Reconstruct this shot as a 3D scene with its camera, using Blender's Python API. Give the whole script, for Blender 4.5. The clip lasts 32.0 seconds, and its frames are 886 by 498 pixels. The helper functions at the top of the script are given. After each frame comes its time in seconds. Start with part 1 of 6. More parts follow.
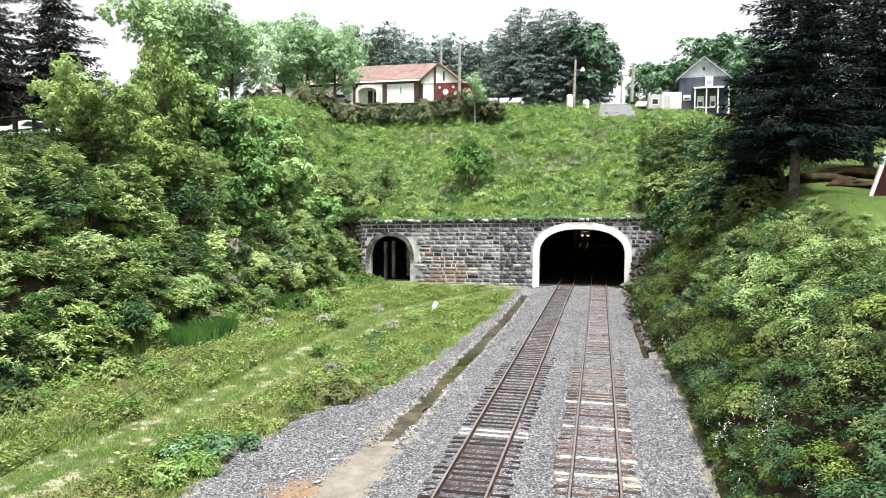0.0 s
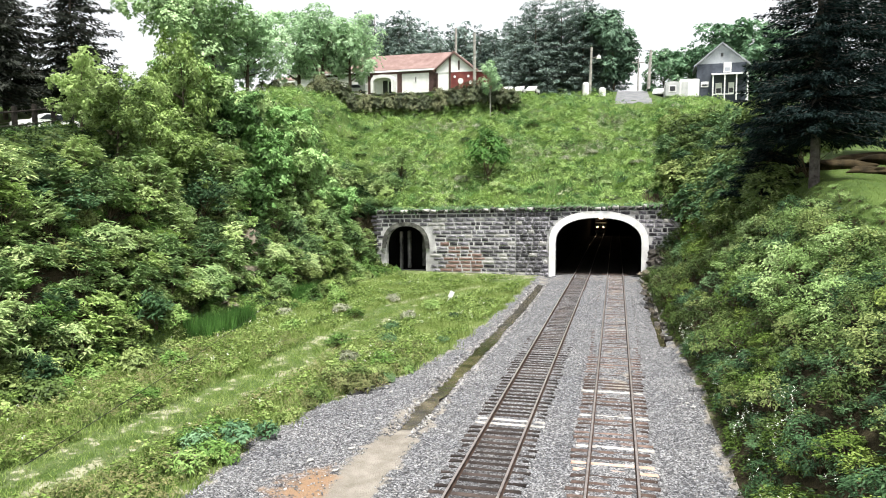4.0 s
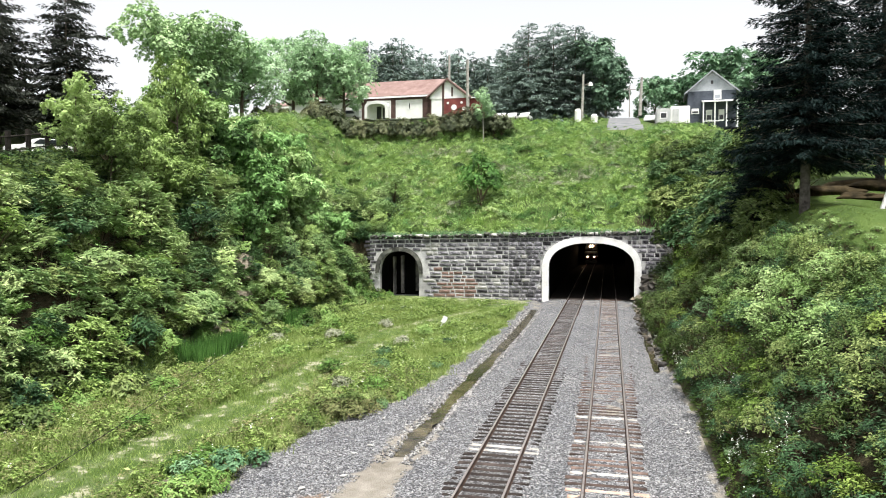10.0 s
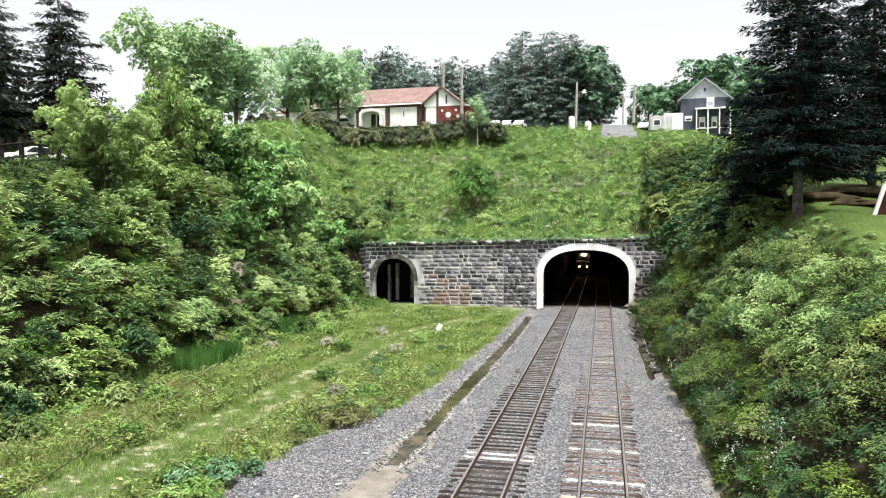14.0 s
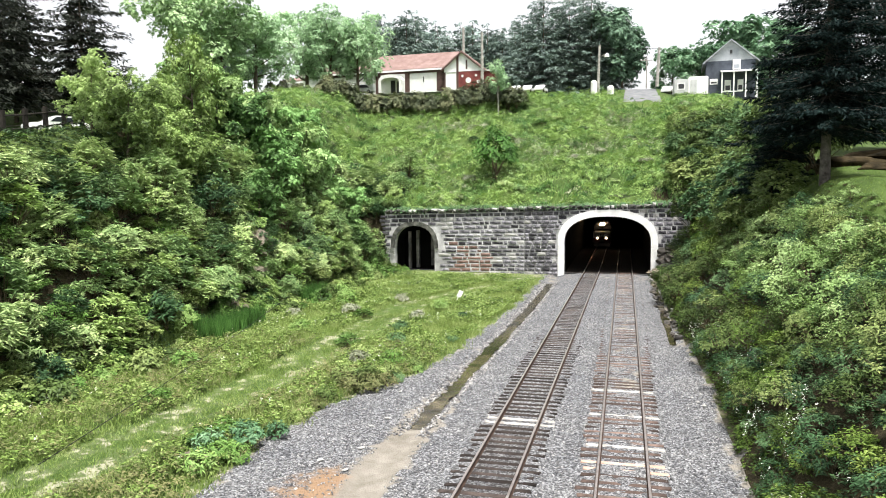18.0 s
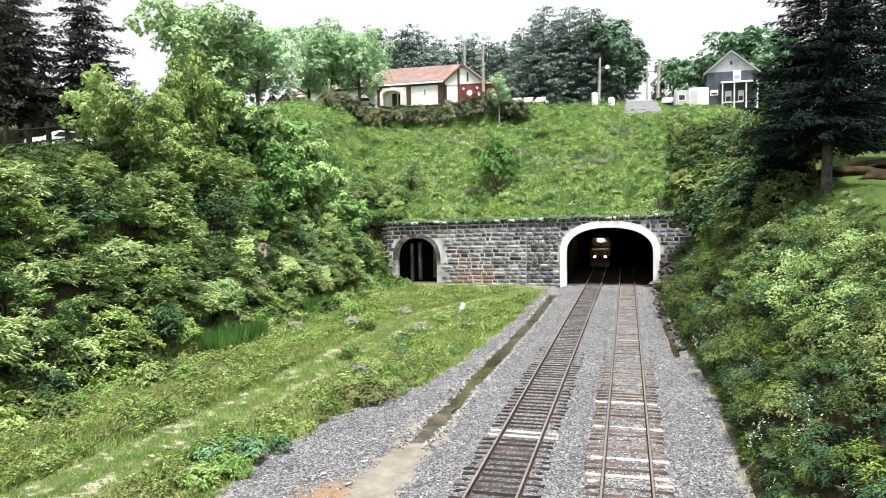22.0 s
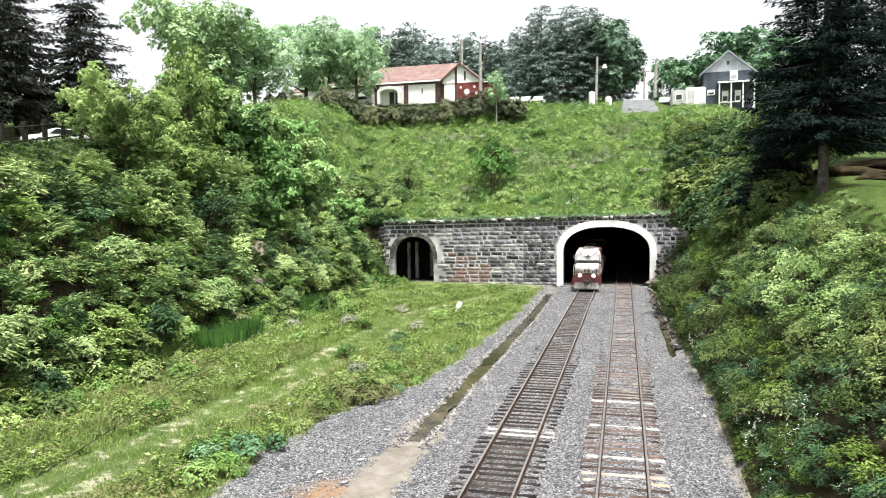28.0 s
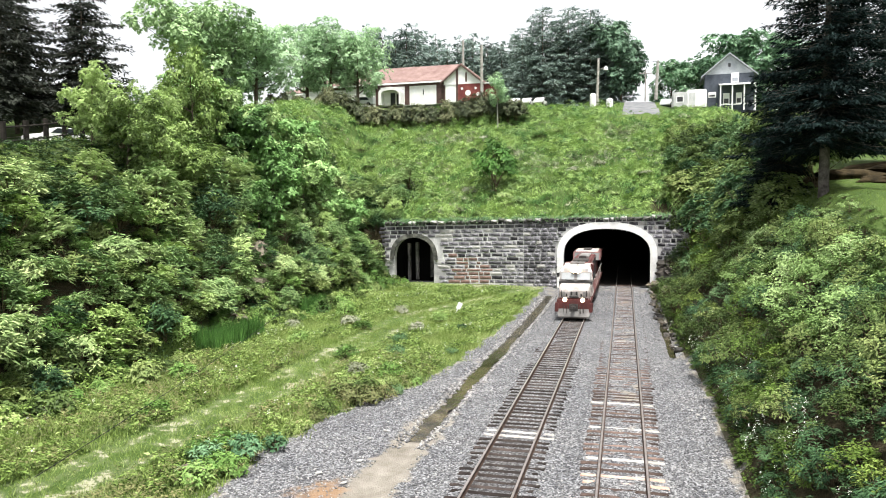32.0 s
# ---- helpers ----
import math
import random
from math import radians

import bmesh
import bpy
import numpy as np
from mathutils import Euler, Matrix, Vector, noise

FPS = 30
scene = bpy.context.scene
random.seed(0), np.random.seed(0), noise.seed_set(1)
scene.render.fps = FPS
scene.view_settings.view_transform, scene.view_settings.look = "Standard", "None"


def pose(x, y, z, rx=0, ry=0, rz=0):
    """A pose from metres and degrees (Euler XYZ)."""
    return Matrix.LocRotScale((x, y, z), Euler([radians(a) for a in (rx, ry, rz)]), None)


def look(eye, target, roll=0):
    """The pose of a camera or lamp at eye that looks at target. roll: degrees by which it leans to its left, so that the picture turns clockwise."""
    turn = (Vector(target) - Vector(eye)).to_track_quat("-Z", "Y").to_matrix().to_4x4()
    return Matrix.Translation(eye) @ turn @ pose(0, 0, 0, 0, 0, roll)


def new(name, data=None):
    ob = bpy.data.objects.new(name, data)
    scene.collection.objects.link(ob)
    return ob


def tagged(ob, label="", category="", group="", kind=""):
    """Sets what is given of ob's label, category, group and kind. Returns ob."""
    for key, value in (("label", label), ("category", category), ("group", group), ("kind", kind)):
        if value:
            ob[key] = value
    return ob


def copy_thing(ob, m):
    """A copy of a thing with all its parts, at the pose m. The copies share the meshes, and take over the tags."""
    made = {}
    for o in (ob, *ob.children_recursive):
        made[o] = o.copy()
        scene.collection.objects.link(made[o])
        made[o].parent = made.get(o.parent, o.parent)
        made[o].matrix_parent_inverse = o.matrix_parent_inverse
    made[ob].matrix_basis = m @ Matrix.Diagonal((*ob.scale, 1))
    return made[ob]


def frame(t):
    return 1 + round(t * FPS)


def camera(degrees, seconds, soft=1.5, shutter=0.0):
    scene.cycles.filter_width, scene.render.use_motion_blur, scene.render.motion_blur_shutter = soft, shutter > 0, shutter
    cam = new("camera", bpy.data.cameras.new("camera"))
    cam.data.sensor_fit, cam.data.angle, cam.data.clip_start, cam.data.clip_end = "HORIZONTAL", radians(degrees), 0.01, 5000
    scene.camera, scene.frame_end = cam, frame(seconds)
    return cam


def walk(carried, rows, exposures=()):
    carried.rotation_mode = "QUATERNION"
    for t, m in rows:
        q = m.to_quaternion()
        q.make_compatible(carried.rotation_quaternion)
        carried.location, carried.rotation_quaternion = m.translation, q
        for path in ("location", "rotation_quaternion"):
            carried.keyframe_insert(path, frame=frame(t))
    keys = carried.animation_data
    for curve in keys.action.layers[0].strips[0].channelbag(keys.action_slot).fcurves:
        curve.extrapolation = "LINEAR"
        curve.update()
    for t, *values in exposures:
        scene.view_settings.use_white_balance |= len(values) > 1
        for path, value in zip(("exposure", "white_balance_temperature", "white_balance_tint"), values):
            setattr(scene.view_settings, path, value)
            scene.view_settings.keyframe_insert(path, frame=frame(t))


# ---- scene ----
H_EYE = 8.65
PATH = [
    (0, 86.018, -0.193, 12.448), (0.5, 85.719, -0.023, 12.605), (1, 85.077, 0.287, 12.982), (1.5, 84.569, 0.580, 13.192),
    (2, 84.536, 0.530, 13.404), (2.5, 84.634, 0.312, 13.490), (3, 84.788, 0.148, 13.547), (3.5, 84.982, 0.214, 13.700),
    (5.5, 85.911, 0.012, 13.569), (6, 86.098, 0.053, 13.266), (6.5, 86.088, 0.058, 13.140), (7, 86.297, 0.008, 13.205),
    (7.5, 86.463, 0.076, 13.186), (8, 86.669, 0.080, 13.216), (8.5, 86.797, -0.009, 13.241), (9, 86.860, 0.011, 13.239),
    (9.5, 87.040, 0.117, 13.142), (10, 87.210, 0.103, 13.161), (10.5, 87.532, 0.155, 13.199), (11, 87.731, 0.138, 13.221),
    (11.5, 87.807, 0.121, 13.071), (12, 87.870, 0.227, 12.978), (12.5, 87.872, 0.207, 12.896), (13, 87.898, 0.214, 12.688),
    (13.5, 87.922, 0.227, 12.744), (14, 87.797, 0.242, 12.724), (14.5, 87.861, 0.303, 12.779), (16.5, 86.096, 0.312, 13.540),
    (17, 85.221, 0.316, 13.953), (17.5, 85.084, 0.563, 14.324), (18, 85.152, 0.548, 14.369), (18.5, 85.260, 0.583, 14.418),
    (19, 85.347, 0.662, 14.375), (19.5, 85.507, 0.644, 14.328), (20, 85.691, 0.699, 14.175), (20.5, 85.839, 0.825, 14.254),
    (21, 86.008, 0.897, 14.279), (21.5, 86.103, 0.951, 14.409), (22, 86.129, 0.879, 14.517), (22.5, 86.182, 0.890, 14.534),
    (23, 86.222, 0.852, 14.513), (23.5, 86.272, 0.819, 14.508), (24, 86.270, 0.835, 14.565), (24.5, 86.197, 0.811, 14.598),
    (25, 86.226, 0.750, 14.602), (25.5, 86.302, 0.672, 14.547), (27.5, 86.015, 0.634, 14.319), (28, 86.029, 0.698, 14.273),
    (28.5, 85.916, 0.581, 14.335), (29, 85.884, 0.612, 14.338), (29.5, 85.920, 0.548, 14.422), (30, 85.969, 0.563, 14.395),
    (30.5, 85.907, 0.539, 14.359), (31, 85.881, 0.476, 14.334), (31.5, 85.973, 0.460, 14.356), (32, 86.114, 0.439, 14.327),
]
cam = camera(64, 32.0, soft=1.02)
walk(cam, [(t, pose(0, 0, H_EYE, rx, ry, rz)) for t, rx, ry, rz in PATH], exposures=[(0, 1.08), (3.5, 1.05), (8, 1.0), (13, 0.95), (14.5, 0.97), (17, 1.07), (32, 1.07)])

# ---- light: bright overcast ----
world = bpy.data.worlds.new("world")
scene.world = world
world.use_nodes = True
wn, wl = world.node_tree.nodes, world.node_tree.links
wn.clear()
sky = wn.new("ShaderNodeTexSky")
sky.sky_type = "NISHITA"
sky.sun_disc = False
sky.sun_elevation, sky.sun_rotation = radians(71.5), radians(151)
sky.dust_density, sky.air_density = 3.0, 1.0
hsv = wn.new("ShaderNodeHueSaturation")
hsv.inputs["Saturation"].default_value = 0.12
bg = wn.new("ShaderNodeBackground")
bg.inputs["Strength"].default_value = 0.136
wo = wn.new("ShaderNodeOutputWorld")
wl.new(sky.outputs[0], hsv.inputs["Color"])
wl.new(hsv.outputs[0], bg.inputs["Color"])
wl.new(bg.outputs[0], wo.inputs["Surface"])
sun_data = bpy.data.lights.new("sun", "SUN")
sun_data.energy, sun_data.angle, sun_data.color = 3.9, radians(10), (1.0, 0.97, 0.91)
sun = new("sun", sun_data)
sun.matrix_world = look((18, -33, 112), (0, 0, 0))


# ---- materials ----
def nodes_of(name):
    m = bpy.data.materials.new(name)
    m.use_nodes = True
    nt = m.node_tree
    return m, nt.nodes, nt.links, nt.nodes["Principled BSDF"]


def noise_node(n, l, scale, detail=4, rough=0.6, coord="Object"):
    tc = n.new("ShaderNodeTexCoord")
    t = n.new("ShaderNodeTexNoise")
    t.inputs["Scale"].default_value, t.inputs["Detail"].default_value, t.inputs["Roughness"].default_value = scale, detail, rough
    l.new(tc.outputs[coord], t.inputs["Vector"])
    return t


def ramp_node(n, l, src, stops):
    r = n.new("ShaderNodeValToRGB")
    e = r.color_ramp.elements
    while len(e) < len(stops):
        e.new(0.5)
    for el, (p, c) in zip(e, stops):
        el.position, el.color = p, (*c, 1)
    l.new(src, r.inputs["Fac"])
    return r


def mix_node(n, l, a, b, fac, kind="MIX"):
    m = n.new("ShaderNodeMix")
    m.data_type, m.blend_type = "RGBA", kind
    for sock, v in ((m.inputs[6], a), (m.inputs[7], b), (m.inputs[0], fac)):
        if isinstance(v, (int, float)):
            sock.default_value = v
        elif isinstance(v, tuple):
            sock.default_value = (*v, 1)
        else:
            l.new(v, sock)
    return m.outputs[2]


def bump_node(n, l, src, b, strength=0.4, dist=0.02):
    u = n.new("ShaderNodeBump")
    u.inputs["Strength"].default_value, u.inputs["Distance"].default_value = strength, dist
    l.new(src, u.inputs["Height"])
    l.new(u.outputs[0], b.inputs["Normal"])


def plain(name, c1, c2, scale=3.0, rough=0.7, metal=0.0, fine=40.0, bump=0.25, per_object=0.0, dist=0.01):
    """Two-scale mottled surface between two colours."""
    m, n, l, b = nodes_of(name)
    big = noise_node(n, l, scale)
    small = noise_node(n, l, fine, 3)
    r = ramp_node(n, l, big.outputs[0], [(0.32, c1), (0.68, c2)])
    col = mix_node(n, l, r.outputs[0], small.outputs[0], 0.35, "OVERLAY")
    if per_object:
        oi = n.new("ShaderNodeObjectInfo")
        v = n.new("ShaderNodeMapRange")
        v.inputs[3].default_value, v.inputs[4].default_value = 1 - per_object, 1 + per_object
        l.new(oi.outputs["Random"], v.inputs[0])
        h = n.new("ShaderNodeHueSaturation")
        l.new(v.outputs[0], h.inputs["Value"])
        l.new(col, h.inputs["Color"])
        col = h.outputs[0]
    l.new(col, b.inputs["Base Color"])
    b.inputs["Roughness"].default_value, b.inputs["Metallic"].default_value = rough, metal
    b.inputs["Specular IOR Level"].default_value = 0.5 if rough < 0.7 else 0.12
    if bump:
        bump_node(n, l, small.outputs[0], b, bump, dist)
    return m


def leaf_mat(name, dark, mid, light, trans=0.35, gloss=0.42, island=0.24, macro=0.85, patch=0.6, lift=0.0):
    """Foliage: varies leaf by leaf and plant by plant, lets some light through."""
    dark, mid, light = ((r_ * 1.01, g_, b_ * 1.92) for r_, g_, b_ in (dark, mid, light))
    dark, light = tuple(c * 0.45 for c in dark), tuple(min(0.8, c * 1.1) for c in light)
    m, n, l, b = nodes_of(name)
    g = n.new("ShaderNodeNewGeometry")
    oi = n.new("ShaderNodeObjectInfo")
    big = noise_node(n, l, patch, 2, coord="Object")
    add = n.new("ShaderNodeMath")
    add.operation = "MULTIPLY_ADD"
    add.inputs[1].default_value = island
    l.new(g.outputs["Random Per Island"], add.inputs[0])
    sub = n.new("ShaderNodeMath")
    sub.operation = "MULTIPLY_ADD"
    sub.inputs[1].default_value, sub.inputs[2].default_value = 0.5, -0.125 - (macro - 0.5) * 0.5 - (island - 0.5) * 0.5
    l.new(oi.outputs["Random"], sub.inputs[0])
    l.new(sub.outputs[0], add.inputs[2])
    add2 = n.new("ShaderNodeMath")
    add2.operation = "MULTIPLY_ADD"
    add2.inputs[1].default_value = macro
    l.new(big.outputs[0], add2.inputs[0])
    l.new(add.outputs[0], add2.inputs[2])
    r = ramp_node(n, l, add2.outputs[0], [(0.25 - lift, dark), (0.62 - lift, mid), (1.0 - lift, light)])
    l.new(r.outputs[0], b.inputs["Base Color"])
    b.inputs["Roughness"].default_value = 0.45
    b.inputs["Specular IOR Level"].default_value = gloss * 0.3
    tr = n.new("ShaderNodeBsdfTranslucent")
    l.new(r.outputs[0], tr.inputs["Color"])
    ms = n.new("ShaderNodeMixShader")
    ms.inputs[0].default_value = trans * 0.4
    l.new(b.outputs[0], ms.inputs[1])
    l.new(tr.outputs[0], ms.inputs[2])
    l.new(ms.outputs[0], n["Material Output"].inputs["Surface"])
    return m


def glow_mat(name, color, strength):
    m, n, l, b = nodes_of(name)
    b.inputs["Base Color"].default_value = (*color, 1)
    b.inputs["Emission Color"].default_value = (*color, 1)
    b.inputs["Emission Strength"].default_value = strength
    return m


def ground_mat():
    m, n, l, b = nodes_of("grassy_ground")
    big, mid, fine = noise_node(n, l, 0.18, 5), noise_node(n, l, 1.6, 5), noise_node(n, l, 22, 4)
    grass = ramp_node(n, l, big.outputs[0], [(0.3, (0.032, 0.058, 0.014)), (0.55, (0.062, 0.098, 0.024)), (0.75, (0.12, 0.15, 0.05))])
    g2 = mix_node(n, l, grass.outputs[0], fine.outputs[0], 0.55, "OVERLAY")
    soil = ramp_node(n, l, mid.outputs[0], [(0.3, (0.17, 0.17, 0.105)), (0.7, (0.30, 0.295, 0.21))])
    at = n.new("ShaderNodeAttribute")
    at.attribute_name = "bare"
    s = n.new("ShaderNodeMath")
    s.operation = "MULTIPLY_ADD"
    s.inputs[1].default_value = 1.4
    l.new(mid.outputs[0], s.inputs[0])
    l.new(at.outputs["Fac"], s.inputs[2])
    fac = ramp_node(n, l, s.outputs[0], [(0.78, (0, 0, 0)), (1.0, (0.3, 0.3, 0.3)), (1.55, (1, 1, 1))])
    col = mix_node(n, l, g2, soil.outputs[0], fac.outputs[0])
    # dark leaf-litter tone that paints the shade under the shrubs
    litter_shade = ramp_node(n, l, fine.outputs[0], [(0.35, (0.018, 0.016, 0.009)), (0.65, (0.06, 0.05, 0.028))])
    shade_fac = n.new("ShaderNodeAttribute")
    shade_fac.attribute_name = "litter_shade"
    col = mix_node(n, l, col, litter_shade.outputs[0], shade_fac.outputs["Fac"])
    l.new(col, b.inputs["Base Color"])
    b.inputs["Roughness"].default_value, b.inputs["Specular IOR Level"].default_value = 0.9, 0.1
    bump_node(n, l, fine.outputs[0], b, 0.6, 0.06)
    return m


def ballast_mat():
    m, n, l, b = nodes_of("crushed_stone")
    tc = n.new("ShaderNodeTexCoord")
    v = n.new("ShaderNodeTexVoronoi")
    v.inputs["Scale"].default_value = 19
    l.new(tc.outputs["Object"], v.inputs["Vector"])
    stone = ramp_node(n, l, v.outputs["Color"], [(0.12, (0.045, 0.045, 0.05)), (0.5, (0.17, 0.167, 0.167)), (0.85, (0.47, 0.465, 0.46))])
    big = noise_node(n, l, 0.35, 5)
    tint = ramp_node(n, l, big.outputs[0], [(0.3, (0.52, 0.54, 0.585)), (0.7, (0.75, 0.76, 0.78))])
    c1 = mix_node(n, l, stone.outputs[0], tint.outputs[0], 1.0, "MULTIPLY")
    clump = noise_node(n, l, 5.5, 4, 0.7)
    patchy = ramp_node(n, l, clump.outputs[0], [(0.36, (0.62, 0.62, 0.64)), (0.5, (0.95, 0.95, 0.95)), (0.64, (1.3, 1.3, 1.28))])
    c1 = mix_node(n, l, c1, patchy.outputs[0], 1.0, "MULTIPLY")
    mid = noise_node(n, l, 1.4, 5)
    dirt = ramp_node(n, l, mid.outputs[0], [(0.3, (0.15, 0.132, 0.108)), (0.7, (0.27, 0.248, 0.215))])
    at = n.new("ShaderNodeAttribute")
    at.attribute_name = "bare"
    s = n.new("ShaderNodeMath")
    s.operation = "MULTIPLY_ADD"
    s.inputs[1].default_value = 1.2
    l.new(mid.outputs[0], s.inputs[0])
    l.new(at.outputs["Fac"], s.inputs[2])
    fac = ramp_node(n, l, s.outputs[0], [(0.85, (0, 0, 0)), (1.15, (1, 1, 1))])
    c2 = mix_node(n, l, c1, dirt.outputs[0], fac.outputs[0])
    rust = n.new("ShaderNodeAttribute")
    rust.attribute_name = "rust"
    s2 = n.new("ShaderNodeMath")
    s2.operation = "MULTIPLY_ADD"
    s2.inputs[1].default_value = 1.0
    l.new(mid.outputs[0], s2.inputs[0])
    l.new(rust.outputs["Fac"], s2.inputs[2])
    fac2 = ramp_node(n, l, s2.outputs[0], [(0.8, (0, 0, 0)), (1.25, (1, 1, 1))])
    c3 = mix_node(n, l, c2, (0.24, 0.155, 0.095), fac2.outputs[0])
    # grime between the rails; inside the tunnel it paints the darkness
    grime_and_dark = n.new("ShaderNodeAttribute")
    grime_and_dark.attribute_name = "grime_and_dark"
    s3 = n.new("ShaderNodeMath")
    s3.operation = "MULTIPLY_ADD"
    s3.inputs[1].default_value = 0.6
    l.new(mid.outputs[0], s3.inputs[0])
    l.new(grime_and_dark.outputs["Fac"], s3.inputs[2])
    fac3 = ramp_node(n, l, s3.outputs[0], [(0.5, (0, 0, 0)), (1.1, (1, 1, 1))])
    c4 = mix_node(n, l, c3, (0.018, 0.014, 0.012), fac3.outputs[0])
    l.new(c4, b.inputs["Base Color"])
    b.inputs["Roughness"].default_value, b.inputs["Specular IOR Level"].default_value = 0.85, 0.25
    bump_node(n, l, v.outputs["Distance"], b, 0.9, 0.05)
    return m


M_GROUND, M_BALLAST = ground_mat(), ballast_mat()
M_SUMAC = leaf_mat("sumac_leaf", (0.05, 0.11, 0.024), (0.18, 0.29, 0.056), (0.38, 0.47, 0.11), 0.33, lift=0.07)
M_BRAMBLE = leaf_mat("bramble_leaf", (0.040, 0.077, 0.012), (0.112, 0.17, 0.025), (0.275, 0.335, 0.066), 0.38)
M_LIME = leaf_mat("bright_leaf", (0.14, 0.23, 0.035), (0.27, 0.39, 0.062), (0.43, 0.53, 0.13), 0.5)
M_DARKLEAF = leaf_mat("dark_leaf", (0.025, 0.06, 0.015), (0.065, 0.135, 0.03), (0.16, 0.25, 0.06), 0.36, 0.3)
# distance haze painted in: paler than the foliage itself
M_HAZYLEAF = leaf_mat("hazy_maple_leaf", (0.18, 0.31, 0.085), (0.36, 0.53, 0.16), (0.55, 0.69, 0.25), 0.9, lift=0.17)
M_CRESTLEAF = leaf_mat("crest_tree_leaf", (0.085, 0.18, 0.03), (0.19, 0.36, 0.06), (0.37, 0.54, 0.12), 0.5)
# brightened somewhat for the haze along the street
M_STREETLEAF = leaf_mat("street_tree_leaf", (0.10, 0.18, 0.042), (0.21, 0.34, 0.08), (0.37, 0.50, 0.14), 0.5, lift=0.08)
M_ROUNDLEAF = leaf_mat("round_tree_leaf", (0.06, 0.13, 0.04), (0.13, 0.25, 0.072), (0.25, 0.38, 0.12), 0.45, lift=0.08)
M_PALEBUSH = leaf_mat("pale_bush_leaf", (0.085, 0.16, 0.024), (0.22, 0.345, 0.06), (0.41, 0.53, 0.13), 0.45, lift=0.06)
M_SEEDHEAD = leaf_mat("pale_seed_heads", (0.22, 0.27, 0.08), (0.38, 0.40, 0.15), (0.55, 0.55, 0.24), 0.3)
M_NEEDLE = leaf_mat("spruce_needle", (0.006, 0.011, 0.006), (0.013, 0.024, 0.012), (0.034, 0.056, 0.026), 0.08, 0.06)
M_GREYNEEDLE = leaf_mat("grey_spruce_needle", (0.011, 0.014, 0.0055), (0.026, 0.031, 0.013), (0.056, 0.062, 0.027), 0.12, 0.06)
# far conifers and dark trees lightened in colour to imitate haze
M_HAZYNEEDLE = leaf_mat("hazy_spruce_needle", (0.09, 0.125, 0.06), (0.15, 0.205, 0.092), (0.25, 0.32, 0.15), 0.25, 0.15, lift=0.17)
M_HAZYDARK = leaf_mat("hazy_dark_leaf", (0.07, 0.13, 0.045), (0.13, 0.22, 0.075), (0.22, 0.33, 0.12), 0.4)
# leaves made very dark, so gaps between shrubs look shaded
M_UNDERSHADE = leaf_mat("shaded_undergrowth_leaf", (0.012, 0.026, 0.007), (0.030, 0.060, 0.013), (0.08, 0.135, 0.03), 0.2)
M_HEDGE = leaf_mat("hedge_leaf", (0.03, 0.042, 0.012), (0.085, 0.105, 0.03), (0.19, 0.20, 0.055), 0.25, lift=0.13)
M_WEED = leaf_mat("weed_leaf", (0.055, 0.125, 0.016), (0.14, 0.265, 0.032), (0.31, 0.43, 0.08), 0.42)
M_PALEWEED = leaf_mat("dry_weed", (0.15, 0.18, 0.06), (0.26, 0.28, 0.10), (0.40, 0.40, 0.17), 0.3)
M_GRASS = leaf_mat("grass_blade", (0.080, 0.130, 0.016), (0.175, 0.255, 0.032), (0.33, 0.385, 0.082), 0.4)
# blue raised in both slope greens, for haze over the hillside
M_SLOPEGRASS = leaf_mat("long_grass", (0.042, 0.10, 0.02), (0.125, 0.255, 0.042), (0.28, 0.39, 0.07), 0.42, 0.35, 0.16, 2.2, 0.3, 0.18)
M_SLOPE = leaf_mat("slope_leaf", (0.026, 0.075, 0.015), (0.11, 0.235, 0.038), (0.27, 0.39, 0.065), 0.42, 0.35, 0.16, 2.3, 0.36, 0.18)
M_FIELDWEED = leaf_mat("field_weed_leaf", (0.072, 0.128, 0.016), (0.185, 0.28, 0.035), (0.38, 0.45, 0.10), 0.42, 0.35, 0.5, 0.9, 0.4)
M_OLIVEWEED = leaf_mat("olive_weed_leaf", (0.04, 0.055, 0.010), (0.115, 0.135, 0.026), (0.26, 0.24, 0.06), 0.3)
M_REED = leaf_mat("reed_blade", (0.06, 0.15, 0.018), (0.11, 0.25, 0.03), (0.20, 0.35, 0.055), 0.35)
M_BLUEWEED = leaf_mat("blue_green_leaf", (0.05, 0.12, 0.03), (0.105, 0.215, 0.055), (0.20, 0.33, 0.095), 0.35, 0.3, lift=0.1)
M_OLIVE = leaf_mat("fresh_bramble_leaf", (0.035, 0.075, 0.008), (0.105, 0.175, 0.016), (0.25, 0.325, 0.045), 0.36)
M_FLOWER = plain("white_petal", (0.75, 0.75, 0.70), (0.85, 0.85, 0.8), bump=0)
M_BARK = plain("bark", (0.05, 0.04, 0.03), (0.16, 0.13, 0.10), 2.5, 0.9, fine=18, bump=0.6, dist=0.04)
M_PALEBARK = plain("weathered_bark", (0.035, 0.03, 0.026), (0.17, 0.155, 0.14), 2.5, 0.9, fine=18, bump=0.6, dist=0.04)
M_POLEBARK = plain("pale_young_bark", (0.22, 0.21, 0.19), (0.42, 0.40, 0.37), 2.5, 0.9, fine=18, bump=0.4)
M_STEM = plain("stem", (0.06, 0.05, 0.03), (0.14, 0.11, 0.07), 6, 0.9)
M_ROCK = plain("cut_rock", (0.075, 0.066, 0.05), (0.23, 0.20, 0.155), 2.2, 0.9, fine=9, bump=0.8, dist=0.08)
M_WETROCK = plain("wet_dark_rock", (0.010, 0.009, 0.007), (0.055, 0.046, 0.036), 2.2, 0.65, fine=12, bump=0.6, dist=0.03, per_object=0.5)
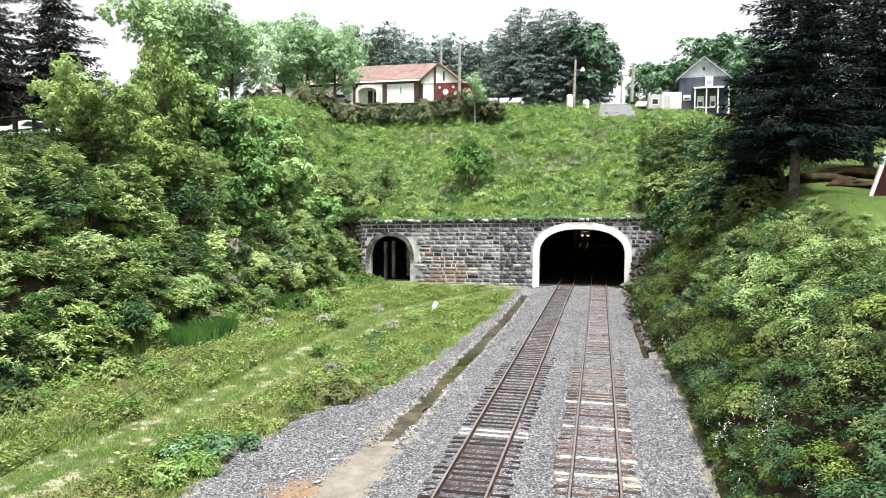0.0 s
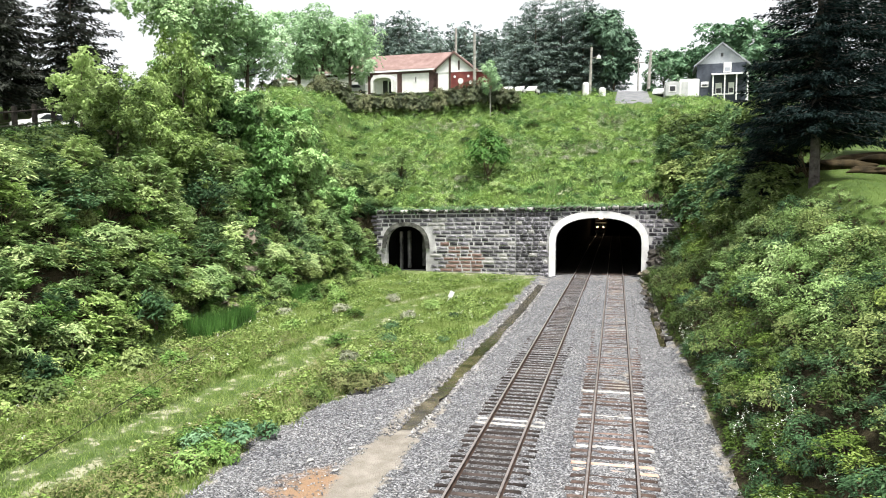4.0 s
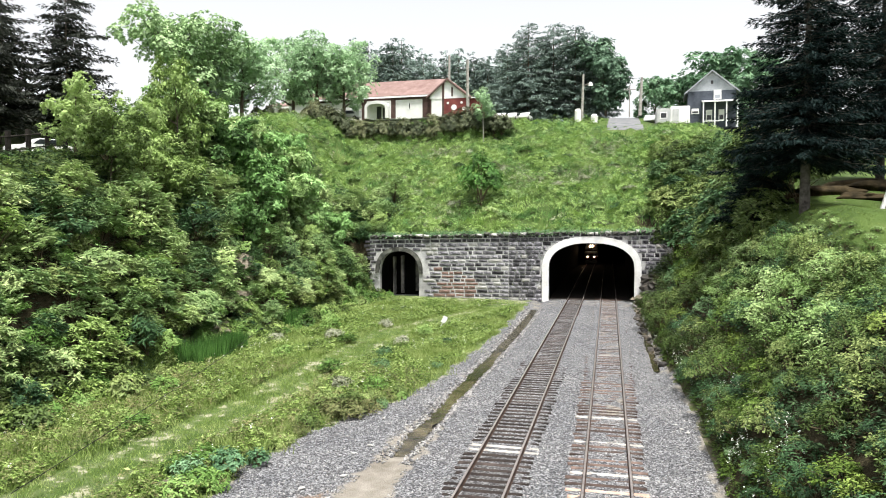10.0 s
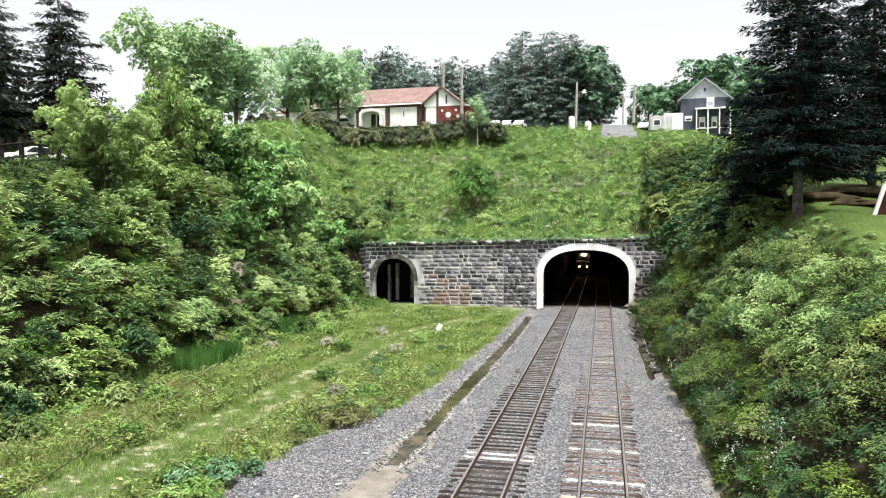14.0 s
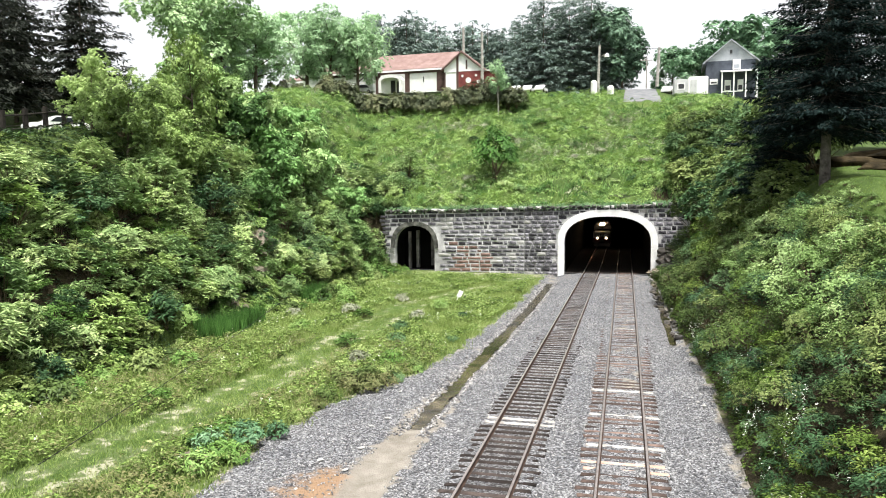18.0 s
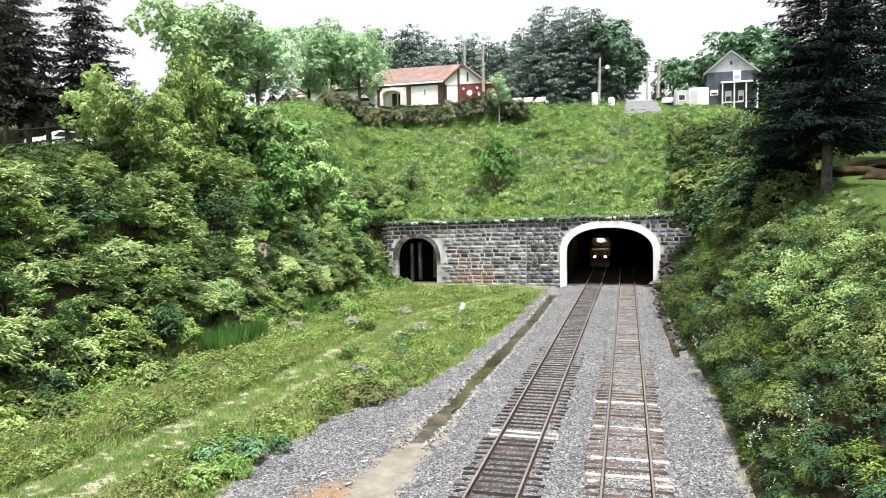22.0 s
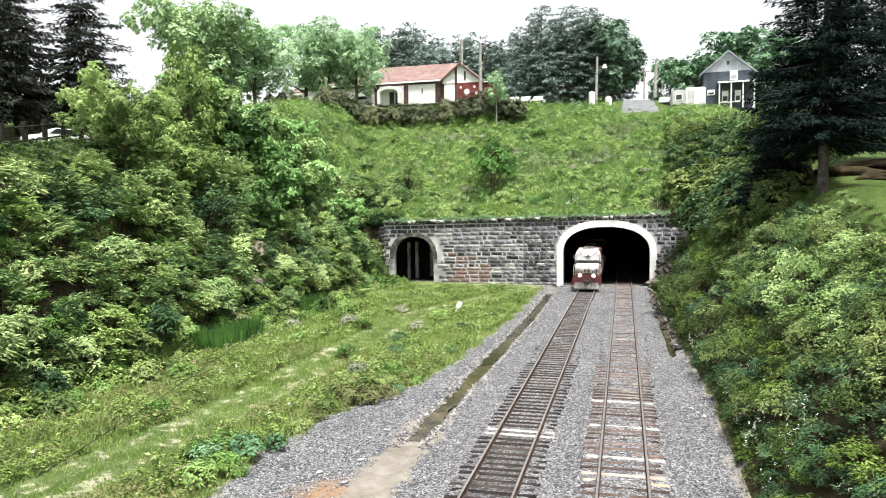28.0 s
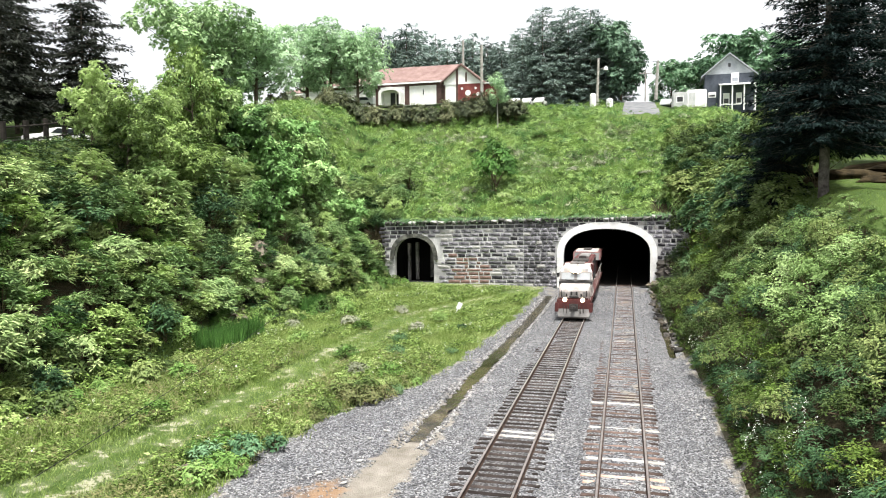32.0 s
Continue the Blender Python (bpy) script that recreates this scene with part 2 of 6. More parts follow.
# brown soil darkened to hold the spruce's shade over the mounds
M_SHADESOIL = plain("shaded_soil", (0.010, 0.008, 0.004), (0.055, 0.042, 0.022), 1.5, 0.95, fine=12, bump=0.6, dist=0.04)
M_STONE = plain("sooty_sandstone", (0.032, 0.032, 0.040), (0.30, 0.290, 0.312), 1.5, 0.85, fine=7, bump=0.8, dist=0.05, per_object=0.78)
M_STONEPALE = plain("pale_sandstone", (0.26, 0.255, 0.24), (0.47, 0.46, 0.445), 1.2, 0.85, fine=8, bump=0.6, dist=0.04)
M_STONERED = plain("rust_stained_stone", (0.09, 0.062, 0.053), (0.25, 0.168, 0.145), 1.1, 0.85, fine=8, bump=0.6, dist=0.04, per_object=0.3)
M_COPING = plain("mossy_coping", (0.03, 0.033, 0.03), (0.15, 0.15, 0.13), 1.2, 0.9, fine=9, bump=0.7, dist=0.04, per_object=0.5)
M_MORTAR = plain("mortar", (0.28, 0.278, 0.28), (0.66, 0.655, 0.65), 0.7, 0.9, fine=14, bump=0.5)
M_WHITE = plain("whitewashed_concrete", (0.66, 0.655, 0.64), (0.86, 0.86, 0.85), 1.1, 0.8, fine=9, bump=0.3)
# sooty lining taken near black, the tunnel's darkness put into its colour
M_SOOTSHADE = plain("soot_shade", (0.0015, 0.0015, 0.0015), (0.004, 0.004, 0.0035), 0.6, 0.95, fine=8, bump=0.4)
M_RAIL = plain("rail_side_rust", (0.035, 0.024, 0.020), (0.10, 0.066, 0.052), 2, 0.75, 0.2, fine=30)
M_RAILTOP = plain("worn_rail_steel", (0.20, 0.17, 0.162), (0.34, 0.305, 0.292), 3, 0.33, 0.5, fine=30, bump=0.05)
M_TIE = plain("creosoted_tie", (0.012, 0.010, 0.009), (0.058, 0.045, 0.04), 1.6, 0.9, fine=14, bump=0.6, per_object=0.6)
M_TIEBROWN = plain("red_brown_tie", (0.04, 0.029, 0.025), (0.15, 0.105, 0.088), 1.6, 0.9, fine=14, bump=0.6, per_object=0.6)
M_TIEPALE = plain("bleached_tie", (0.17, 0.16, 0.145), (0.55, 0.52, 0.48), 2.5, 0.9, fine=14, bump=0.5)
M_TIERUST = plain("rusty_tie", (0.30, 0.19, 0.14), (0.56, 0.41, 0.33), 2.5, 0.9, fine=14, bump=0.5)
M_WATER, _n, _l, _b = nodes_of("still_water")
_b.inputs["Base Color"].default_value = (0.085, 0.068, 0.04, 1)
_b.inputs["Roughness"].default_value = 0.06
_w = noise_node(_n, _l, 3.5, 4)
bump_node(_n, _l, _w.outputs[0], _b, 0.35, 0.03)
_r = ramp_node(_n, _l, noise_node(_n, _l, 0.9, 4).outputs[0], [(0.35, (0.012, 0.012, 0.007)), (0.5, (0.042, 0.037, 0.020)), (0.68, (0.11, 0.092, 0.055))])
_l.new(_r.outputs[0], _b.inputs["Base Color"])


# ---- mesh helpers ----
RNG = np.random.default_rng(7)


def mesh_np(name, verts, faces, material):
    """A mesh from arrays; every face has the same number of corners."""
    me = bpy.data.meshes.new(name)
    faces = np.asarray(faces, dtype=np.int32)
    k = faces.shape[1]
    me.vertices.add(len(verts))
    me.vertices.foreach_set("co", np.asarray(verts, dtype=np.float32).ravel())
    me.loops.add(faces.size)
    me.loops.foreach_set("vertex_index", faces.ravel())
    me.polygons.add(len(faces))
    me.polygons.foreach_set("loop_start", np.arange(len(faces), dtype=np.int32) * k)
    me.materials.append(material)
    me.update(calc_edges=True)
    return me


def empty(name, m=None):
    ob = new(name)
    ob.empty_display_size = 0.2
    if m is not None:
        ob.matrix_basis = m
    return ob


def part(name, bm, material, parent, label=""):
    me = bpy.data.meshes.new(name)
    bm.to_mesh(me)
    bm.free()
    me.materials.append(material)
    ob = new(name, me)
    ob.parent = parent
    return tagged(ob, label)


def part_me(name, me, parent, label=""):
    ob = new(name, me)
    ob.parent = parent
    return tagged(ob, label)


def box(x0, y0, z0, x1, y1, z1, bevel=0.0, bm=None):
    b2 = bmesh.new()
    m = Matrix.Translation(((x0 + x1) / 2, (y0 + y1) / 2, (z0 + z1) / 2)) @ Matrix.Diagonal((x1 - x0, y1 - y0, z1 - z0, 1))
    bmesh.ops.create_cube(b2, size=1, matrix=m)
    if bevel:
        bmesh.ops.bevel(b2, geom=b2.edges[:], offset=bevel, segments=1, affect="EDGES")
    if bm is None:
        return b2
    tmp = bpy.data.meshes.new("tmp")
    b2.to_mesh(tmp)
    b2.free()
    bm.from_mesh(tmp)
    bpy.data.meshes.remove(tmp)
    return bm


def tube(p, q, r0, r1=None, seg=8, bm=None, caps=True):
    bm = bm or bmesh.new()
    p, q = Vector(p), Vector(q)
    d = q - p
    m = Matrix.Translation((p + q) / 2) @ d.to_track_quat("Z", "Y").to_matrix().to_4x4()
    bmesh.ops.create_cone(bm, cap_ends=caps, segments=seg, radius1=r0, radius2=r0 if r1 is None else r1, depth=d.length, matrix=m)
    return bm


def prism(outline, y0, y1, bm=None):
    """A solid from an outline in x, z, between two values of y."""
    bm = bm or bmesh.new()
    a = [bm.verts.new((x, y0, z)) for x, z in outline]
    b = [bm.verts.new((x, y1, z)) for x, z in outline]
    n = len(outline)
    bm.faces.new(a)
    bm.faces.new(b[::-1])
    for i in range(n):
        bm.faces.new((a[i], b[i], b[(i + 1) % n], a[(i + 1) % n]))
    bmesh.ops.recalc_face_normals(bm, faces=bm.faces[:])
    return bm


def wave(x, y, s=1.0, seed=0.0):
    """Smooth unevenness between about -1 and 1."""
    x, y = np.asarray(x) / s, np.asarray(y) / s
    return (np.sin(1.3 * x + 0.7 * y + seed) + np.sin(-0.8 * x + 1.9 * y + 2.1 * seed) + np.sin(2.3 * x - 1.1 * y + 1.7 + seed) + 0.6 * np.sin(3.7 * x + 2.9 * y + 3 * seed)) / 3.2


# ---- the ground: a deep cutting below a hill street ----
WALL_Y = 73.5
FOOT_L, FOOT_R = -24.6, 3.5


def stream_x(y):
    return -7.05 - 0.3 * np.sin(y * 0.08) - 0.006 * (60 - y)


def gravel_edge(y):
    """The grass line beside the loose stone."""
    y = np.asarray(y, dtype=float)
    return np.interp(y, [0, 18, 22, 26, 29, 31, 36, 50, 65, 80], [-12.2, -12.2, -12.5, -12.0, -11.5, -10.1, -8.9, -8.3, -7.8, -7.7]) + 0.35 * wave(y, y * 0.3, 1.1)


def lane_left(y):
    """Centre line of the track by the ditch."""
    return -4.08 + 0.011 * np.minimum(y, 75.0)


def foot_r(y):
    """The foot of the slope on the far side of the tracks."""
    return np.interp(y, [0, 20, 33, 39, 47, 56, 74], [3.6, 3.65, 4.0, 3.65, 3.3, 3.05, 2.95])


def height(x, y):
    x, y = np.asarray(x, dtype=float), np.asarray(y, dtype=float)
    w = wave(x, y, 3.1)
    left = np.maximum(0, FOOT_L + 0.6 * wave(y, y, 4.0, 2) - x) * (1.3 + 0.1 * w)
    right = np.maximum(0, x - foot_r(y) - 0.15 * wave(y, y, 3.0, 1)) * 1.25
    back = np.where(y > WALL_Y + 0.35, 6.1 + (y - WALL_Y) * 0.46 - 0.05 * np.clip(-x - 8, 0, 16) , 0)
    back = np.where((y > WALL_Y + 0.35), np.maximum(back, 0.0), 0)
    cut = np.maximum(np.maximum(left, right), back)
    grade = 0.15 + 0.037 * np.clip((x + 36) / 46, 0, 1)
    top = 22.6 - 0.05 * (np.clip(x, -70, 40) + 10) + np.where(y < 112, grade * (y - 112), np.where(y < 140, 0.125 * (y - 112), 3.5 + 0.06 * (y - 140)))
    top = top - 1.1 * np.clip((-x - 35.5) / 3, 0, 1) * np.clip((62 - y) / 8, 0, 1)
    # the lawn beside the cutting lies level before it falls to the near bank
    lawn = np.interp(y, [0, 20, 28, 34, 36.5, 46, 52], [5.5, 5.9, 6.3, 8.3, 9.3, 9.75, 9.8]) - 0.17 * np.clip(x - 10.5, 0, 3) + 0.02 * np.clip(x - 14, 0, 40)
    top = np.where((x > 4) & (y < 56), np.maximum(top, lawn), top)
    top = top + 0.055 * (np.clip(y, 110, 140) - 110) * np.clip((7.5 - np.abs(x - 2.4)) / 4, 0, 1)
    top = np.maximum(top, 5.5)
    k = 0.7
    hmin = np.where(cut < 0.02, cut, -k * np.logaddexp(-cut / k, -top / k))
    hmin = np.where(cut < 0.02, 0, np.maximum(hmin, 0))
    floor = -0.27 + 0.05 * wave(x, y, 1.7) + 0.12 * np.clip((-x - 12) / 10, 0, 1)
    dip = np.where((y < WALL_Y) & (x > -24), -0.30 * np.exp(-((x - stream_x(y)) / 0.45) ** 2) * np.clip((y - 22) / 6, 0.25, 1), 0)
    dip = dip + np.where((y < WALL_Y) & (y > 38), -0.25 * np.exp(-((x - 2.75) / 0.3) ** 2), 0)
    for lane, inner in ((lane_left(y), -0.188), (0.03 + 0 * y, -0.174)):
        d = np.abs(x - lane)
        bed = np.where(d < 0.8, inner, -0.172 - 0.05 * np.clip(d - 0.8, 0, 1) + 0.035 * np.clip((y - 36) / 8, 0, 1)) + 0.010 * wave(x, y, 0.35, 3)
        w_bed = np.clip((1.75 - d) / 0.4, 0, 1) * (y < WALL_Y + 3)
        floor = floor * (1 - w_bed) + bed * w_bed
    far = np.clip((y - 400) / 400, 0, 1) * -20
    return floor + hmin + dip + np.where(hmin > 0.6, 0.25 * w, 0) + np.where((y > WALL_Y + 1.5) & (y < 108), 0.55 * wave(x * 0.75, y, 1.5, 11) + 0.32 * wave(x * 0.6, y, 0.62, 3), 0) + far


def build_ground():
    xs = np.concatenate([np.linspace(-900, -70, 18), np.arange(-66, -26, 1.0), np.arange(-26, 4.6, 0.3), np.arange(5, 30, 0.7), np.linspace(32, 900, 22)])
    ys = np.concatenate([np.linspace(-300, 0, 14), np.arange(3, WALL_Y + 0.2, 0.6), [WALL_Y + 0.3, WALL_Y + 0.45], np.arange(WALL_Y + 1, 150, 1.0), np.linspace(155, 1500, 26)])
    X, Y = np.meshgrid(xs, ys)
    Z = height(X, Y)
    v = np.stack([X.ravel(), Y.ravel(), Z.ravel()], 1)
    nx = len(xs)
    i, j = np.meshgrid(np.arange(len(ys) - 1), np.arange(nx - 1), indexing="ij")
    a = (i * nx + j).ravel()
    q = np.stack([a, a + 1, a + nx + 1, a + nx], 1)
    cx, cy = v[q, 0].mean(1), v[q, 1].mean(1)
    # the step behind the portal wall is closed by the wall itself
    step = (cy > WALL_Y + 0.25) & (cy < WALL_Y + 0.5) & (cx > FOOT_L + 0.2) & (cx < 5.2)
    stone = (cx > gravel_edge(cy)) & (cx < foot_r(cy) - 0.05 + 0.22 * wave(cy, cy * 0.2, 0.9)) & (cy < WALL_Y + 0.4)
    bare = np.exp(-((X - stream_x(Y)) / 0.75) ** 2) * (Y < WALL_Y) * np.clip((34 - Y) / 8, 0.3, 1)
    bare = np.maximum(bare, 0.22 * np.exp(-((X - gravel_edge(Y)) / 0.5) ** 2) * (Y < WALL_Y))
    bare = np.maximum(bare, (0.17 + 0.13 * wave(X, Y, 1.3, 8)) * (np.abs(X - 0.03) < 0.8) * (Y < WALL_Y) * (Y > 25))
    track = -15.9 + 0.02 * (Y - 45) - 0.09 * np.clip(26 - Y, 0, 20) + 0.35 * np.clip(Y - 52, 0, 30)
    for off in (-0.85, 0.85):
        bare = np.maximum(bare, (0.24 + 0.16 * wave(X, Y, 2.2, 6)) * np.exp(-((X - track - off) / 0.6) ** 2) * (Y < 66) * (X > -24))
    bare = np.maximum(bare, 0.4 * np.exp(-((X - foot_r(Y)) / 0.5) ** 2) * (Y < WALL_Y))
    bare = np.maximum(bare, 0.24 * np.clip((Y - 66) / 5, 0, 1) * (Y < WALL_Y + 0.3) * (X > -23) * (X < 4))
    bare = np.maximum(bare, 0.45 * (wave(X, Y, 6.0, 5) > 0.5) * (X < -37) * (Y < 80))
    rust = 0.62 * np.exp(-(((X + 9.0) / 1.2) ** 2 + ((Y - 18.9) / 2.0) ** 2))
    grime_and_dark = np.maximum((0.16 + 0.26 * np.clip((29 - Y) / 4, 0, 1)) * (np.abs(X - lane_left(Y)) < 0.72), np.maximum(0.10 * (np.abs(X - 0.03) < 0.72), 0.10 * (np.abs(X - lane_left(Y)) < 1.3))) * (Y < WALL_Y + 2)
    # bank soil painted dark below the shrubs, where shade would fall
    litter_shade = np.maximum(np.clip((FOOT_L - 0.4 - X) / 0.8, 0, 1) * np.clip((X + 36) / 2, 0, 1), np.clip((X - foot_r(Y) + 0.35) / 0.3, 0, 1) * np.clip((10.2 - X) / 0.8, 0, 1)) * (Y < WALL_Y + 6)
    litter_shade = np.where((X < -31.0) & (Y < 47), 0.15 * litter_shade, litter_shade)
    for name, sel, mat_, label in (("ground", ~stone & ~step, M_GROUND, "rough grass and bare soil of the railway cutting and hilltop"), ("ballast", stone & ~step, M_BALLAST, "grey crushed stone ballast between and beside the tracks")):
        used, inv = np.unique(q[sel], return_inverse=True)
        me = mesh_np(name, v[used], inv.reshape(-1, 4), mat_)
        for key, arr in (("bare", bare), ("rust", rust), ("grime_and_dark", grime_and_dark), ("litter_shade", litter_shade)):
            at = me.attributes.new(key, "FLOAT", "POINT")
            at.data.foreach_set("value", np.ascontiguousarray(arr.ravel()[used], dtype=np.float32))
        me.polygons.foreach_set("use_smooth", np.ones(len(me.polygons), dtype=bool))
        tagged(new(name, me), label, "ground", kind="structure")


build_ground()


def water_strip(x_of, y0, y1, half, z):
    ys = np.arange(y0, y1, 0.14)
    v, f = [], []
    for y in ys:
        h1 = half * (0.8 + 0.6 * noise.noise((y * 0.45, 1.3, 0)) + 0.4 * noise.noise((y * 1.9, 5.1, 0)) + 0.4 * noise.noise((y * 5.3, 2.2, 0)))
        h2 = half * (0.8 + 0.6 * noise.noise((y * 0.4, 8.7, 0)) + 0.4 * noise.noise((y * 2.1, 3.7, 0)) + 0.4 * noise.noise((y * 4.9, 6.2, 0)))
        v += [(x_of(y) - max(h1, 0.1 * half), y, z), (x_of(y) + max(h2, 0.1 * half), y, z)]
    for i in range(len(ys) - 1):
        f.append((2 * i, 2 * i + 1, 2 * i + 3, 2 * i + 2))
    return mesh_np("water", v, f, M_WATER)


tagged(new("water", water_strip(stream_x, 25.0, 67, 0.56, -0.385)), "shallow brown drainage water in a gravel ditch", "water", kind="structure")
tagged(new("water", water_strip(lambda y: 2.75, 42, 67, 0.36, -0.40)), "narrow dark wet drain beside the ballast", "water", kind="structure")


# ---- portal wall, tunnel and bricked-up side bore ----
ARC_X, ARC_A, ARC_SPRING, ARC_TOP = -1.72, 4.27, 3.1, 5.72
NICHE_X, NICHE_A, NICHE_SPRING, NICHE_TOP = -22.1, 2.25, 2.3, 4.7


def tilt(x):
    """The masonry follows the slight fall of the ground."""
    return 0.022 * (x + 6.0)


def arch_line(cx, a, spring, top, grow=0.0, n=28, floor=-0.4, power=2.35):
    """Outline of an arched opening from its left foot to its right foot."""
    pts = [(cx - a - grow, floor)]
    for i in range(n + 1):
        u = math.pi * (1 - i / n)
        c, s = math.cos(u), math.sin(u)
        pts.append((cx + (a + grow) * math.copysign(abs(c) ** (2 / power), c), spring + (top + grow - spring) * abs(s) ** (2 / power)))
    pts.append((cx + a + grow, floor))
    return pts


def arch_top_at(x, cx, a, spring, top, power=2.35):
    u = abs(x - cx) / a
    return -1.0 if u >= 1 else spring + (top - spring) * (1 - u ** power) ** (1 / power)


def opening_top(x, grow=0.0):
    return max(arch_top_at(x, ARC_X, ARC_A + grow, ARC_SPRING, ARC_TOP + grow), arch_top_at(x, NICHE_X, NICHE_A + grow, NICHE_SPRING, NICHE_TOP + grow))


def build_portal_wall():
    line = [(-25.4, -0.5)] + arch_line(NICHE_X, NICHE_A, NICHE_SPRING, NICHE_TOP, n=16, floor=-0.5) + arch_line(ARC_X, ARC_A, ARC_SPRING, ARC_TOP, floor=-0.5) + [(6.3, -0.5), (6.3, 6.6 + tilt(6.3)), (-25.4, 6.6 + tilt(-25.4))]
    ob = part("wall_portal", prism(line, WALL_Y + 0.055, WALL_Y + 0.9), M_MORTAR, None)
    return tagged(ob, "sooty dark stone masonry tunnel portal wall", "wall", kind="structure")


wall = build_portal_wall()


def ring_solid(inner, outer, y0, y1):
    bm = bmesh.new()
    rows = [[bm.verts.new((x, y, z)) for x, z in line] for line, y in ((inner, y0), (outer, y0), (outer, y1), (inner, y1))]
    n = len(inner)
    for a, b in ((0, 1), (1, 2), (2, 3), (3, 0)):
        for i in range(n - 1):
            bm.faces.new((rows[a][i], rows[b][i], rows[b][i + 1], rows[a][i + 1]))
    for i in (0, n - 1):
        bm.faces.new([r[i] for r in rows])
    bmesh.ops.recalc_face_normals(bm, faces=bm.faces[:])
    return bm


ring = part("arch_ring", ring_solid(arch_line(ARC_X, ARC_A, ARC_SPRING, ARC_TOP), arch_line(ARC_X, ARC_A, ARC_SPRING, ARC_TOP, 0.68), WALL_Y - 0.2, WALL_Y + 0.95), M_WHITE, wall, "white-painted concrete arch ring")


def rail_z(y):
    """Height of the rails: level in the cutting, falling inside the tunnel."""
    d = max(0.0, y - 84)
    return -0.00031 * min(d, 53) ** 2 - 0.01 * max(0.0, d - 53)


def build_tunnel():
    stations = [WALL_Y + 0.95, 78, 84, 92, 102, 115, 130, 150, 175, 210, 260, 330]
    line = arch_line(ARC_X, ARC_A + 0.1, ARC_SPRING, ARC_TOP + 0.55, n=16)
    v, f = [], []
    n = len(line)
    for y in stations:
        v += [(x + 0.012 * max(0, y - 100), y, z + rail_z(y)) for x, z in line]
    for s in range(len(stations) - 1):
        for i in range(n - 1):
            f.append((s * n + i, s * n + i + 1, (s + 1) * n + i + 1, (s + 1) * n + i))
        f.append((s * n + n - 1, s * n, (s + 1) * n, (s + 1) * n + n - 1))
    k = (len(stations) - 1) * n
    me = mesh_np("tunnel", v, f, M_SOOTSHADE)
    ob = tagged(new("tunnel_lining", me), "sooty double track tunnel lining, darkness put into its colour", "tunnel", kind="structure")
    # black cap added across the far end to keep the tunnel dark
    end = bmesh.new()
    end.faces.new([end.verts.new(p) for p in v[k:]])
    part("tunnel_end", end, M_SOOTSHADE, ob)
    # stone bed of the two tracks inside, the tunnel's darkness painted in past the mouth
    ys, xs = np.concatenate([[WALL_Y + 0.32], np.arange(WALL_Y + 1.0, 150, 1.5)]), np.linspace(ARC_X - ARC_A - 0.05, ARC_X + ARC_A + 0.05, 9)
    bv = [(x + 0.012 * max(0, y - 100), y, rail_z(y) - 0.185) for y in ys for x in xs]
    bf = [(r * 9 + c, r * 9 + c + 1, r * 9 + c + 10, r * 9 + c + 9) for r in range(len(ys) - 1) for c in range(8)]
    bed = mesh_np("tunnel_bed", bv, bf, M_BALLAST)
    soot_shade = bed.attributes.new("grime_and_dark", "FLOAT", "POINT")
    soot_shade.data.foreach_set("value", np.repeat(np.clip((ys - WALL_Y - 0.2) / 0.9, 0.1, 1.2), 9).astype(np.float32))
    part_me("tunnel_bed", bed, ob, "ballast bed inside the tunnel, darkness put into its colour")
    # side bore: short barrel closed by a plug, its darkness put into the colour
    line = arch_line(NICHE_X, NICHE_A, NICHE_SPRING, NICHE_TOP, n=14)
    v, f = [], []
    n = len(line)
    for y in (WALL_Y + 0.9, WALL_Y + 3.6):
        v += [(x, y, z) for x, z in line]
    for i in range(n - 1):
        f.append((i, i + 1, n + i + 1, n + i))
    bore = tagged(new("side_bore", mesh_np("side_bore", v, f, M_SOOTSHADE)), "short dark side bore closed with stained boards", "tunnel", kind="structure")
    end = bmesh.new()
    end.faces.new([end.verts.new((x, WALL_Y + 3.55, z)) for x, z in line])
    part("plug", end, M_SOOTSHADE, bore)
    r2 = random.Random(4)
    x = NICHE_X - 1.5
    while x < NICHE_X + 1.5:
        w = r2.uniform(0.22, 0.42)
        top = arch_top_at(x + w / 2, NICHE_X, NICHE_A, NICHE_SPRING, NICHE_TOP) - r2.uniform(0.3, 1.6)
        if r2.random() < 0.7:
            part("board", box(x, WALL_Y + 2.6 + r2.uniform(0, 0.5), r2.uniform(-0.3, 0.5), x + w, WALL_Y + 3.2, top, 0.02), M_BOARD, bore)
        x += w + r2.uniform(0.05, 0.3)


M_BOARD = plain("stained_board", (0.05, 0.05, 0.05), (0.30, 0.28, 0.27), 0.9, 0.9, fine=10, bump=0.4, per_object=0.4)
build_tunnel()


# ---- tracks ----
def track_x(side, y):
    return float(lane_left(y)) if side == "left" else 0.03


def rail_profile():
    return [(-0.065, -0.17), (0.065, -0.17), (0.065, -0.155), (0.012, -0.135), (0.012, -0.045), (0.038, -0.035), (0.038, -0.004), (0.035, 0.0), (-0.035, 0.0), (-0.038, -0.004), (-0.038, -0.035), (-0.012, -0.045), (-0.012, -0.135), (-0.065, -0.155)]


